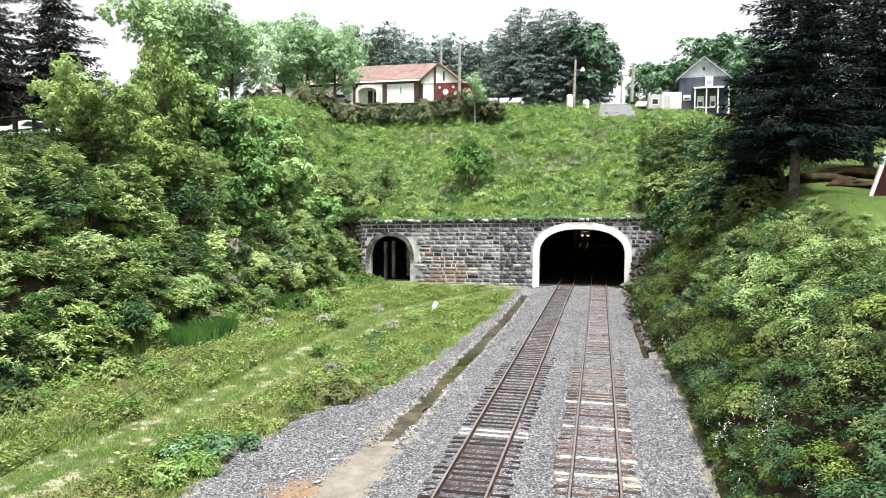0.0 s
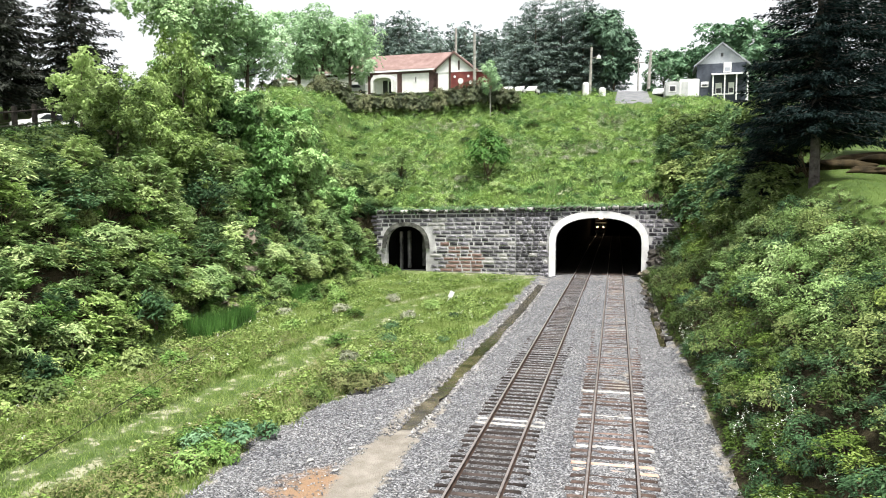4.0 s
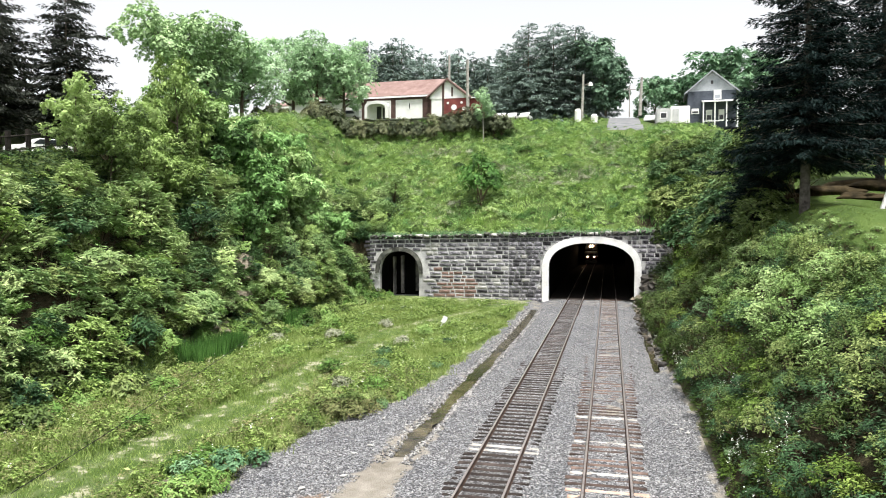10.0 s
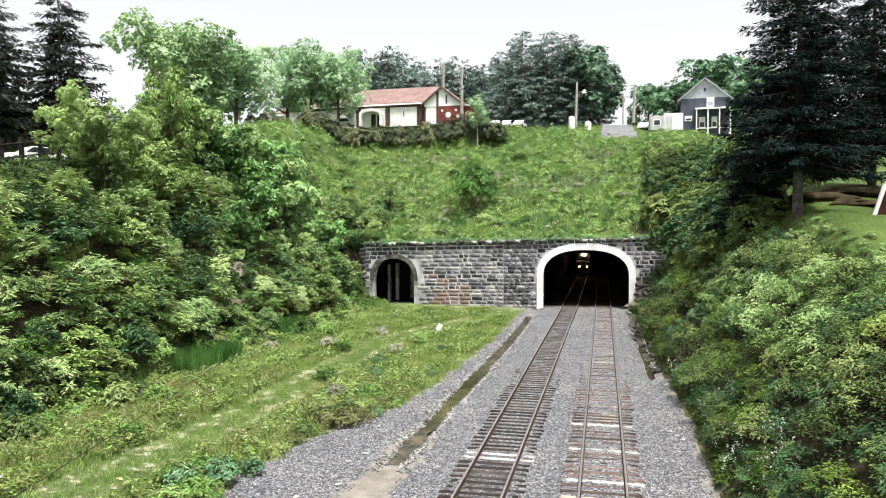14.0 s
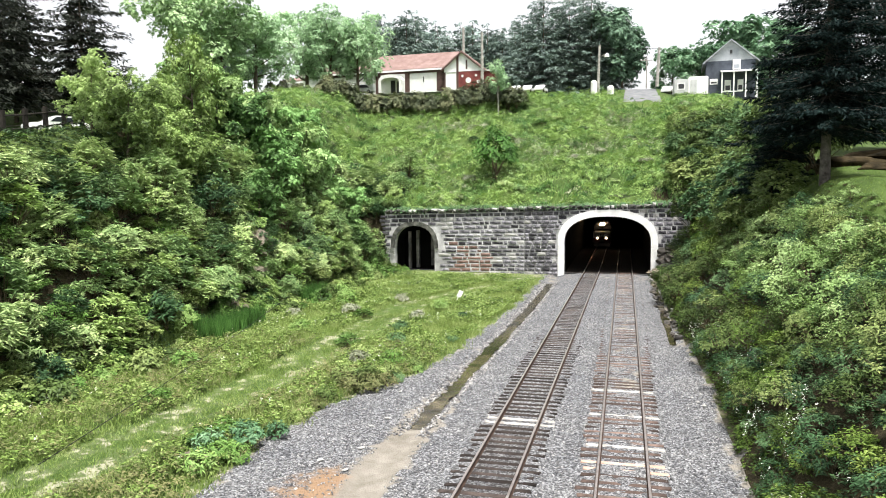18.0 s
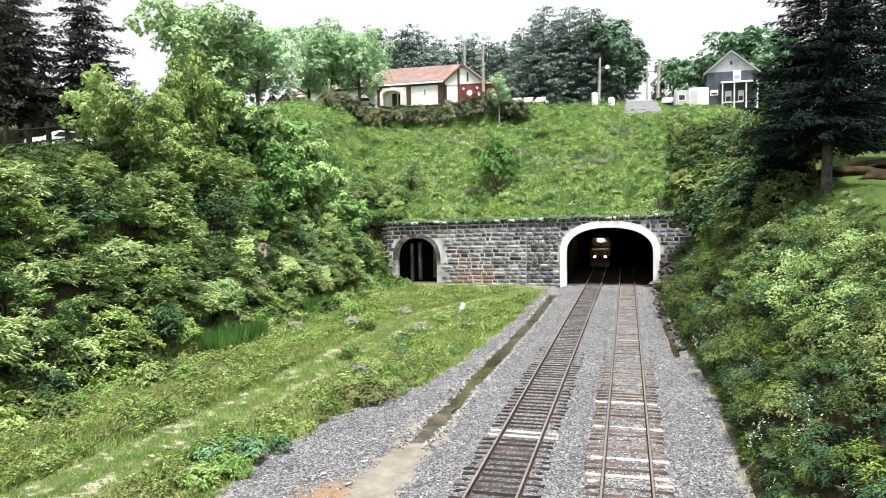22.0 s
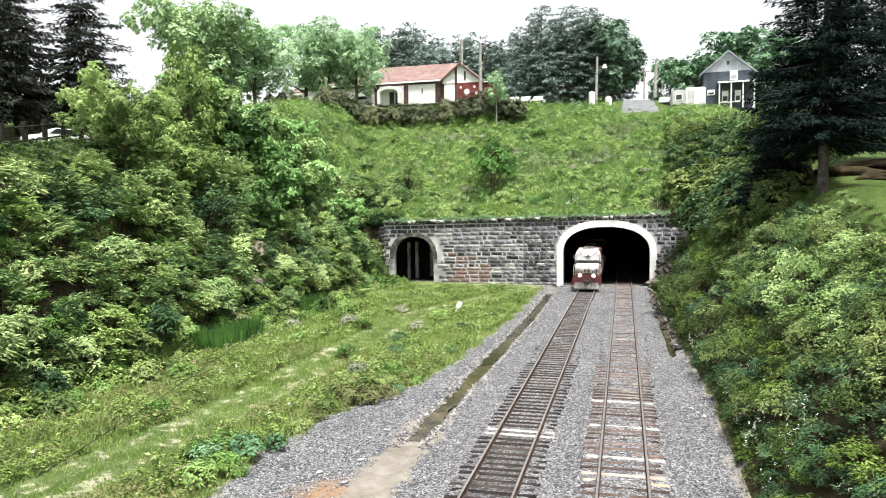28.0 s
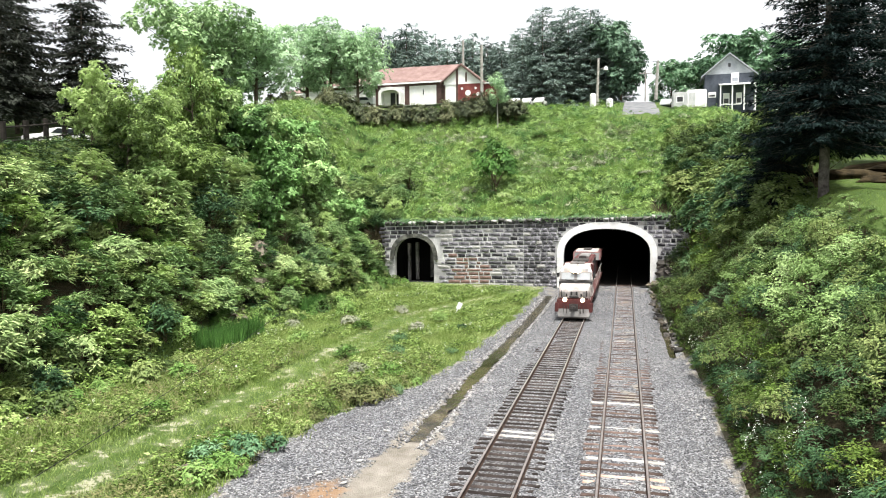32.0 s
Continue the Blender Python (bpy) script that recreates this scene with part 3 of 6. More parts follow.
def build_track(side, label):
    track = tagged(empty("railway_track", Matrix.Translation((0, 0, 0))), label, "railway track", "tracks through the cutting")
    prof = rail_profile()
    stations = [-40, 2, 20, 40, 60, 74, 88, 100, 115, 130, 150, 175, 210, 260]
    for off in (-0.7535, 0.7535):
        v, f = [], []
        n = len(prof)
        for y in stations:
            v += [(track_x(side, y) + off + x, y, z + rail_z(y)) for x, z in prof]
        for s in range(len(stations) - 1):
            for i in range(n):
                f.append((s * n + i, (s + 1) * n + i, (s + 1) * n + (i + 1) % n, s * n + (i + 1) % n))
        me = mesh_np("rail", v, f, M_RAIL)
        me.materials.append(M_RAILTOP)
        idx = np.array([1 if (k % n) in (6, 7, 8) else 0 for k in range(len(f))], dtype=np.int32)
        me.polygons.foreach_set("material_index", idx)
        part_me("rail", me, track, "rusty steel rail with a worn bright head")
    r2 = random.Random(11 if side == "left" else 12)
    shapes = []
    for k in range(5):
        bm = box(-1.3, -0.115, -0.36, 1.3, 0.115, -0.165, 0.018)
        for vv in bm.verts:
            vv.co += Vector((r2.uniform(-0.03, 0.03), r2.uniform(-0.012, 0.012), r2.uniform(-0.012, 0.006)))
        sets = {}
        for mat_ in (M_TIE, M_TIEBROWN, M_TIEPALE, M_TIERUST):
            me = bpy.data.meshes.new("tie")
            bm.to_mesh(me)
            me.materials.append(mat_)
            sets[mat_.name] = me
        bm.free()
        shapes.append(sets)
    pale = {"left": ((25.4, 26.8),), "right": ((27.5, 28.0), (23.8, 24.3))}[side]
    rusty = {"left": (), "right": ((21.9, 23.1),)}[side]
    y = -38.0
    usual = M_TIE.name if side == "left" else M_TIEBROWN.name
    while y < 76:
        kind = usual
        if any(a <= y <= b for a, b in pale):
            kind = M_TIEPALE.name
        if any(a <= y <= b for a, b in rusty):
            kind = M_TIERUST.name
        if kind == usual and r2.random() < 0.02 and 30 < y < 68:
            kind = M_TIEPALE.name
        ob = part_me("tie", r2.choice(shapes)[kind], track)
        ob.location = (track_x(side, y) + r2.uniform(-0.09, 0.09), y, rail_z(y) + r2.uniform(-0.012, 0.005))
        ob.rotation_euler = (0, 0, r2.uniform(-0.012, 0.012))
        y += 0.5 * r2.uniform(0.88, 1.12)
    return track


build_track("left", "rusty railway track on dark weathered wooden ties beside the ditch")
build_track("right", "rusty railway track on brown ties with some bleached ones")


# ---- locomotive ----
M_BLACK = plain("black_enamel", (0.012, 0.012, 0.013), (0.03, 0.028, 0.026), 1.5, 0.45, fine=25, bump=0.05)
M_CREAM = plain("white_enamel", (0.24, 0.21, 0.195), (0.56, 0.51, 0.485), 1.2, 0.45, fine=20, bump=0.05)
M_REDBROWN = plain("rust_red_paint", (0.052, 0.011, 0.010), (0.115, 0.025, 0.021), 1.5, 0.6, fine=20, bump=0.15)
M_GREY = plain("dirty_grey_paint", (0.13, 0.125, 0.12), (0.26, 0.25, 0.24), 1.5, 0.6, fine=20, bump=0.1)
M_STEEL = plain("dark_steel", (0.04, 0.038, 0.036), (0.10, 0.09, 0.085), 2.0, 0.55, 0.6, fine=20, bump=0.2)
# pale base colour stands in for sky mirrored in the windshield
M_SKYPAINT = plain("sky_painted_glass", (0.34, 0.36, 0.37), (0.46, 0.47, 0.48), 1, 0.12, 0.3, bump=0)
M_GLASS = plain("cab_glass", (0.02, 0.024, 0.028), (0.035, 0.04, 0.045), 1, 0.06, bump=0)
M_HEAD = glow_mat("headlight_glow", (1.0, 0.68, 0.38), 16)
M_DITCH = glow_mat("ditch_light_glow", (1.0, 0.72, 0.46), 4)


def wedge(points_yz, x0, x1):
    """A solid from an outline in y, z, between two values of x."""
    bm = bmesh.new()
    a = [bm.verts.new((x0, y, z)) for y, z in points_yz]
    b = [bm.verts.new((x1, y, z)) for y, z in points_yz]
    n = len(a)
    bm.faces.new(a)
    bm.faces.new(b[::-1])
    for i in range(n):
        bm.faces.new((a[i], b[i], b[(i + 1) % n], a[(i + 1) % n]))
    bmesh.ops.recalc_face_normals(bm, faces=bm.faces[:])
    return bm


def soften(bm, w):
    bmesh.ops.bevel(bm, geom=bm.edges[:], offset=w, segments=2, affect="EDGES")
    return bm


def build_locomotive():
    """Front at y = 0 facing -y, rail level at z = 0."""
    loco = tagged(empty("locomotive"), "wide-nosed diesel locomotive with white front, lamps lit", "locomotive")
    W = 1.38
    part("frame_sill", soften(box(-W, 0.35, 1.2, W, 21.6, 1.5), 0.03), M_REDBROWN, loco, "rust-red deck frame")
    plow = wedge([(0.05, 0.12), (0.45, 0.12), (0.55, 1.2), (0.28, 1.2), (0.2, 0.75)], -W, W)
    for v in plow.verts:
        v.co.x *= 0.88 if v.co.z < 0.5 else 1.0
    part("pilot", soften(plow, 0.02), M_GREY, loco, "grey steel snow plow")
    part("pilot_edge", box(-1.22, 0.0, 0.1, 1.22, 0.06, 0.2), M_STEEL, loco)
    part("end_plate", soften(box(-W + 0.04, 0.2, 0.78, W - 0.04, 0.35, 1.5), 0.02), M_REDBROWN, loco, "rust-red end plate")
    part("coupler", soften(box(-0.16, -0.35, 0.78, 0.16, 0.3, 1.06), 0.05), M_STEEL, loco, "dark steel knuckle coupler")
    part("coupler_pocket", soften(box(-0.36, 0.1, 0.68, 0.36, 0.22, 1.2), 0.04), M_STEEL, loco)
    for s in (-1, 1):
        part("air_hose", tube((s * 0.5, 0.1, 1.05), (s * 0.55, 0.02, 0.45), 0.035), M_STEEL, loco)
        part("air_hose", tube((s * 0.75, 0.1, 1.05), (s * 0.8, 0.02, 0.5), 0.03), M_STEEL, loco)
        part("step", soften(box(s * 1.36 - 0.14, 0.1, 0.55, s * 1.36 + 0.14, 0.7, 1.25), 0.03), M_REDBROWN, loco)
        part("handrail", tube((s * 1.34, 0.3, 1.5), (s * 1.34, 0.3, 2.45), 0.025), M_CREAM, loco, "white handrail")
        part("handrail", tube((s * 1.34, 0.3, 2.45), (s * 1.34, 2.2, 2.5), 0.025), M_CREAM, loco, "white handrail")
        ditch = part("ditch_lamp", tube((s * 0.71, 0.2, 1.5), (s * 0.71, 0.42, 1.5), 0.19, seg=16), M_STEEL, loco, "round ditch lamp housing")
        # lens drawn oversized, its disc includes the lamp's glare
        part("lens", tube((s * 0.71, 0.14, 1.5), (s * 0.71, 0.21, 1.5), 0.17, seg=16), M_DITCH, ditch, "lit white lens, oversized for its glare")
    nose = part("nose", soften(wedge([(0.55, 1.5), (0.5, 2.12), (0.62, 2.42), (2.3, 2.6), (2.3, 1.5)], -1.22, 1.22), 0.06), M_CREAM, loco, "white sloped short hood")
    part("nose_panel", soften(wedge([(0.46, 1.62), (0.44, 2.1), (0.52, 2.1), (0.54, 1.62)], -0.34, 0.34), 0.02), M_GREY, nose, "grey door panel with a worn mark")
    part("nose_mark", box(-0.42, 0.40, 1.66, 0.42, 0.45, 1.74), M_BLACK, nose)
    for s in (-1, 1):
        part("nose_mark", wedge([(0.40, 1.85), (0.40, 2.12), (0.46, 2.12), (0.46, 1.85)], s * 0.2 - 0.05, s * 0.2 + 0.07), M_BLACK, nose)
        part("nose_mark", wedge([(0.40, 1.74), (0.40, 1.95), (0.47, 1.95), (0.47, 1.74)], s * 0.58 - 0.06, s * 0.58 + 0.06), M_BLACK, nose)
    for s in (-1, 1):
        part("nose_stripe", wedge([(0.48, 1.6), (0.46, 2.1), (0.5, 2.1), (0.52, 1.6)], s * 0.82 - 0.12, s * 0.82 + 0.12), M_GREY, nose)
    part("nose_band", box(-1.14, 0.44, 1.5, 1.14, 0.6, 1.62), M_REDBROWN, nose)
    for s in (-1, 1):
        part("grab_iron", tube((s * 1.0, 0.42, 1.7), (s * 1.0, 0.42, 2.2), 0.035), M_BLACK, nose)
    shell = wedge([(2.3, 1.5), (2.2, 2.9), (2.38, 3.45), (2.7, 3.88), (4.7, 4.0), (4.7, 1.5)], -W, W)
    for v in shell.verts:
        v.co.x *= 1 - 0.4 * max(0, v.co.z - 3.42)
    cab = part("cab", soften(shell, 0.05), M_CREAM, loco, "white crew cab")
    part("cab_brow", wedge([(2.06, 2.44), (2.1, 2.72), (2.3, 2.75), (2.3, 2.44)], -W, W), M_BLACK, cab)
    part("window_surround", wedge([(2.175, 2.74), (2.165, 2.92), (2.35, 3.48), (2.42, 3.46), (2.28, 2.74)], -1.3, 1.3), M_GREY, cab, "dirty grey panel round the windshields")
    for s in (-1, 1):
        part("wiper", tube((s * 0.1, 2.13, 2.74), (s * 0.9, 2.13, 2.86), 0.04, seg=6), M_BLACK, cab)
        part("windshield", wedge([(2.13, 2.88), (2.30, 3.38), (2.40, 3.36), (2.25, 2.86)], min(s * 0.12, s * 1.15), max(s * 0.12, s * 1.15)), M_SKYPAINT, cab, "windshield pane with the sky's reflection put into its colour")
        part("number_board", wedge([(2.40, 3.55), (2.52, 3.74), (2.6, 3.74), (2.5, 3.55)], min(s * 0.42, s * 1.02), max(s * 0.42, s * 1.02)), M_GREY, cab)
        part("side_window", box(s * 1.39 - 0.02, 2.8, 2.8, s * 1.39 + 0.02, 4.3, 3.4), M_GLASS, cab)
        part("mirror", box(s * 1.5 - 0.1, 2.6, 3.0, s * 1.5 + 0.1, 2.65, 3.35), M_BLACK, cab)
    head = part("headlight", soften(box(-0.36, 2.34, 3.48, 0.36, 2.6, 3.74), 0.04), M_STEEL, cab, "twin headlight housing")
    for s in (-1, 1):
        # discs wider than real lenses, to stand for headlight bloom
        part("lens", tube((s * 0.19, 2.28, 3.62), (s * 0.19, 2.36, 3.63), 0.25, seg=16), M_HEAD, head, "lit headlight lens, oversized for its glare")
    # plate added to hold headlight spill off the cab and nose
    part("hood_visor", box(-0.36, 2.1, 3.42, 0.36, 2.36, 3.455), M_STEEL, head)
    part("air_horn", tube((0.1, 3.2, 4.06), (0.1, 3.7, 4.06), 0.07), M_STEEL, cab)
    part("roof_box", soften(box(-0.6, 3.9, 3.95, 0.6, 4.6, 4.12), 0.04), M_GREY, cab)
    hood = part("long_hood", soften(box(-0.95, 4.7, 1.5, 0.95, 20.9, 3.85), 0.12), M_REDBROWN, loco, "rust-red engine hood")
    part("blower_bulge", soften(box(-1.3, 4.75, 2.6, 1.3, 6.6, 3.92), 0.1), M_REDBROWN, hood, "rust-red dynamic brake housing")
    part("roof_stripe", box(-1.2, 5.0, 3.915, 1.2, 5.35, 3.935), M_CREAM, hood)
    part("roof_stripe", box(-0.9, 6.9, 3.845, 0.9, 7.15, 3.87), M_CREAM, hood)
    part("roof_hatch", soften(box(-0.7, 7.2, 3.82, 0.7, 9.4, 4.0), 0.04), M_STEEL, hood)
    part("exhaust_stack", soften(box(-0.35, 10.5, 3.82, 0.35, 11.4, 4.1), 0.04), M_STEEL, hood)
    part("radiator", soften(wedge([(16.4, 3.2), (16.9, 4.05), (20.6, 4.05), (20.9, 3.2)], -1.4, 1.4), 0.05), M_REDBROWN, hood, "rust-red radiator wings")
    # cream top painted on for the pale reflections along the radiator roof
    part("radiator_top", soften(wedge([(16.95, 4.04), (17.3, 4.16), (20.2, 4.16), (20.5, 4.04)], -1.15, 1.15), 0.03), M_CREAM, hood, "pale radiator roof, reflections put into its colour")
    for k in range(3):
        part("fan_ring", tube((0, 17.8 + 0.95 * k, 4.15), (0, 17.8 + 0.95 * k, 4.24), 0.42, seg=16), M_STEEL, hood, "round dark cooling fan")
    part("radiator_grille", wedge([(16.38, 3.24), (16.80, 3.94), (16.86, 3.9), (16.44, 3.2)], -1.25, 1.25), M_BLACK, hood, "black radiator grille")
    part("hood_ridge", soften(box(-0.5, 11.6, 3.82, 0.5, 16.2, 3.98), 0.04), M_GREY, hood)
    for k in range(6):
        for s in (-1, 1):
            part("hood_door", box(s * 0.96 - 0.015, 7.2 + 1.5 * k, 1.7, s * 0.96 + 0.015, 8.5 + 1.5 * k, 3.7), M_BLACK, hood)
    part("fuel_tank", soften(box(-1.25, 8.2, 0.35, 1.25, 13.2, 1.2), 0.12), M_BLACK, loco)
    for y in np.arange(3.0, 20.5, 2.2):
        for s in (-1, 1):
            part("stanchion", tube((s * 1.34, y, 1.5), (s * 1.34, y, 2.5), 0.02, seg=6), M_CREAM, loco)
    for s in (-1, 1):
        part("side_handrail", tube((s * 1.34, 4.8, 2.5), (s * 1.34, 20.8, 2.5), 0.02, seg=6), M_CREAM, loco)
    for y0 in (1.4, 14.6):
        bogie = part("bogie", soften(box(-1.15, y0, 0.45, 1.15, y0 + 5.0, 0.95), 0.05), M_STEEL, loco, "dark steel three-axle bogie")
        for k in range(3):
            for s in (-1, 1):
                part("wheel", tube((s * 0.70, y0 + 0.7 + 1.8 * k, 0.53), (s * 0.83, y0 + 0.7 + 1.8 * k, 0.53), 0.53, seg=20), M_STEEL, bogie)
    return loco


loco = build_locomotive()
loco.scale = (0.9, 0.97, 0.93)


# ---- plants ----
def unit(a):
    return a / np.maximum(np.linalg.norm(a, axis=-1, keepdims=True), 1e-9)


def leaf_faces(base, along, normal, length, width):
    """Leaves folded along the midrib: base points, directions, normals, sizes."""
    n = len(base)
    along = unit(along)
    side = unit(np.cross(along, normal))
    nrm = np.cross(side, along)
    L, Wd = length[:, None], width[:, None]
    mid = base + along * L * 0.45
    v = np.stack([base, mid + side * Wd * 0.5 + nrm * Wd * 0.18, base + along * L - nrm * L * 0.12, mid - side * Wd * 0.5 + nrm * Wd * 0.18], 1).reshape(-1, 3)
    k = np.arange(n)[:, None] * 4
    f = np.concatenate([k + np.array([0, 1, 2]), k + np.array([0, 2, 3])], 1).reshape(-1, 3)
    return v, f


def rosettes(rng, centres, outward, per, length, width, droop=0.25, flat=0.6, ruffle=0.28):
    """Sprays of leaves round each centre, lying in layers and drooping at the tips."""
    n = len(centres)
    ang = rng.uniform(0, 2 * np.pi, (n, per))
    up = unit(outward * (1 - flat) + np.array([0, 0, flat]))
    ref = unit(np.cross(up, np.array([0.31, 0.95, 0.02])))
    bi = np.cross(up, ref)
    d = ref[:, None] * np.cos(ang)[..., None] + bi[:, None] * np.sin(ang)[..., None]
    d = unit(d + up[:, None] * rng.uniform(-droop, 0.35, (n, per, 1)))
    base = centres[:, None] + d * (rng.uniform(0.0, 0.55, (n, per, 1)) * np.mean(length)) + up[:, None] * rng.normal(0, 0.06, (n, per, 1))
    nn = np.repeat(up[:, None], per, 1) + rng.normal(0, ruffle, (n, per, 3))
    ln = rng.uniform(length[0], length[1], n * per)
    return leaf_faces(base.reshape(-1, 3), d.reshape(-1, 3), nn.reshape(-1, 3), ln, ln * width * rng.uniform(0.8, 1.2, n * per))


def stems_mesh(lines, material, name="stems", seg=5, one_root=False):
    """Tapered round stems along polylines of (point, radius)."""
    v, f = [], []
    for line in lines:
        k = len(v)
        for i, (p, r) in enumerate(line):
            q = line[min(i + 1, len(line) - 1)][0]
            o = line[max(i - 1, 0)][0]
            d = (Vector(q) - Vector(o)).normalized()
            a = d.orthogonal().normalized()
            b = d.cross(a)
            for s in range(seg):
                u = 2 * math.pi * s / seg
                v.append(Vector(p) + (a * math.cos(u) + b * math.sin(u)) * r)
        for i in range(len(line) - 1):
            low = 0 if one_root and i == 0 else k + i * seg
            for s in range(seg):
                f.append((low + s, low + (s + 1) % seg, k + (i + 1) * seg + (s + 1) % seg, k + (i + 1) * seg + s))
    me = mesh_np(name, [tuple(p) for p in v], f, material)
    me.polygons.foreach_set("use_smooth", np.ones(len(me.polygons), dtype=bool))
    return me


def dome(rng, n, r, h, low=0.12, lump=0.25):
    """Points through the outer part of a lumpy dome, and their outward directions."""
    d = unit(rng.normal(0, 1, (n, 3)))
    d[:, 2] = np.abs(d[:, 2]) * 1.1 - 0.15
    d = unit(d)
    rad = 1 + lump * np.sin(3.1 * d[:, 0] + 2 * d[:, 1] + rng.uniform(0, 6)) * np.cos(2.7 * d[:, 1] - 1.5 * d[:, 2] + rng.uniform(0, 6))
    rad = rad * rng.uniform(0.55, 1.0, n) ** 0.6
    p = d * rad[:, None] * np.array([r, r, h * 0.55]) + np.array([0, 0, h * 0.45])
    p[:, 2] = np.maximum(p[:, 2], low)
    return p, d


def make_shrub(seed, r, h, clusters, per, length, width, leaf, flat, label, category, name="shrub", droop=0.25, lump=0.25):
    """A shrub at the origin: stems and foliage; it is moved away as a first copy."""
    rng = np.random.default_rng(seed)
    c, d = dome(rng, clusters, r, h, lump=lump)
    thing = tagged(empty(name), label, category)
    v, f = rosettes(rng, c, d, per, length, width, droop, flat)
    lines = []
    for k in range(0, clusters, max(1, clusters // 9)):
        tip = Vector(c[k])
        mid = Vector((tip.x * 0.35 + rng.normal(0, 0.05), tip.y * 0.35, tip.z * 0.55))
        lines.append([((0, 0, -0.35), 0.05), ((rng.normal(0, 0.05), rng.normal(0, 0.05), 0.05), 0.035), (tuple(mid), 0.025), (tuple(tip), 0.008)])
    part_me("stem", stems_mesh(lines, M_STEM, "stem", 3, True), thing)
    part_me("foliage", mesh_np("foliage", v, f, leaf), thing)
    return thing


def scatter(kinds, spots, group, rng, tilt_deg=8, squash=(0.85, 1.25), sink=0.1):
    """Set copies of the kinds down on the ground at the spots (x, y, size)."""
    first = dict((k, True) for k in range(len(kinds)))
    for x, y, s in spots:
        k = int(rng.integers(len(kinds)))
        z = float(height(x, y)) - sink
        m = Matrix.Translation((x, y, z)) @ Euler((radians(rng.normal(0, tilt_deg)), radians(rng.normal(0, tilt_deg)), rng.uniform(0, 6.28))).to_matrix().to_4x4()
        sc = Vector((s, s, s * rng.uniform(*squash)))
        if first[k]:
            ob = kinds[k]
            ob.matrix_basis = m
            first[k] = False
        else:
            ob = copy_thing(kinds[k], m)
        ob.scale = sc
        tagged(ob, group=group)


def poisson(rng, n, inside, x0, x1, y0, y1, gap):
    """Up to n spots at least about gap apart, where inside(x, y) holds."""
    out = []
    for _ in range(n * 30):
        if len(out) >= n:
            break
        x, y = rng.uniform(x0, x1), rng.uniform(y0, y1)
        if not inside(x, y):
            continue
        if all((x - a) ** 2 + (y - b) ** 2 > gap * gap for a, b in out):
            out.append((x, y))
    return out


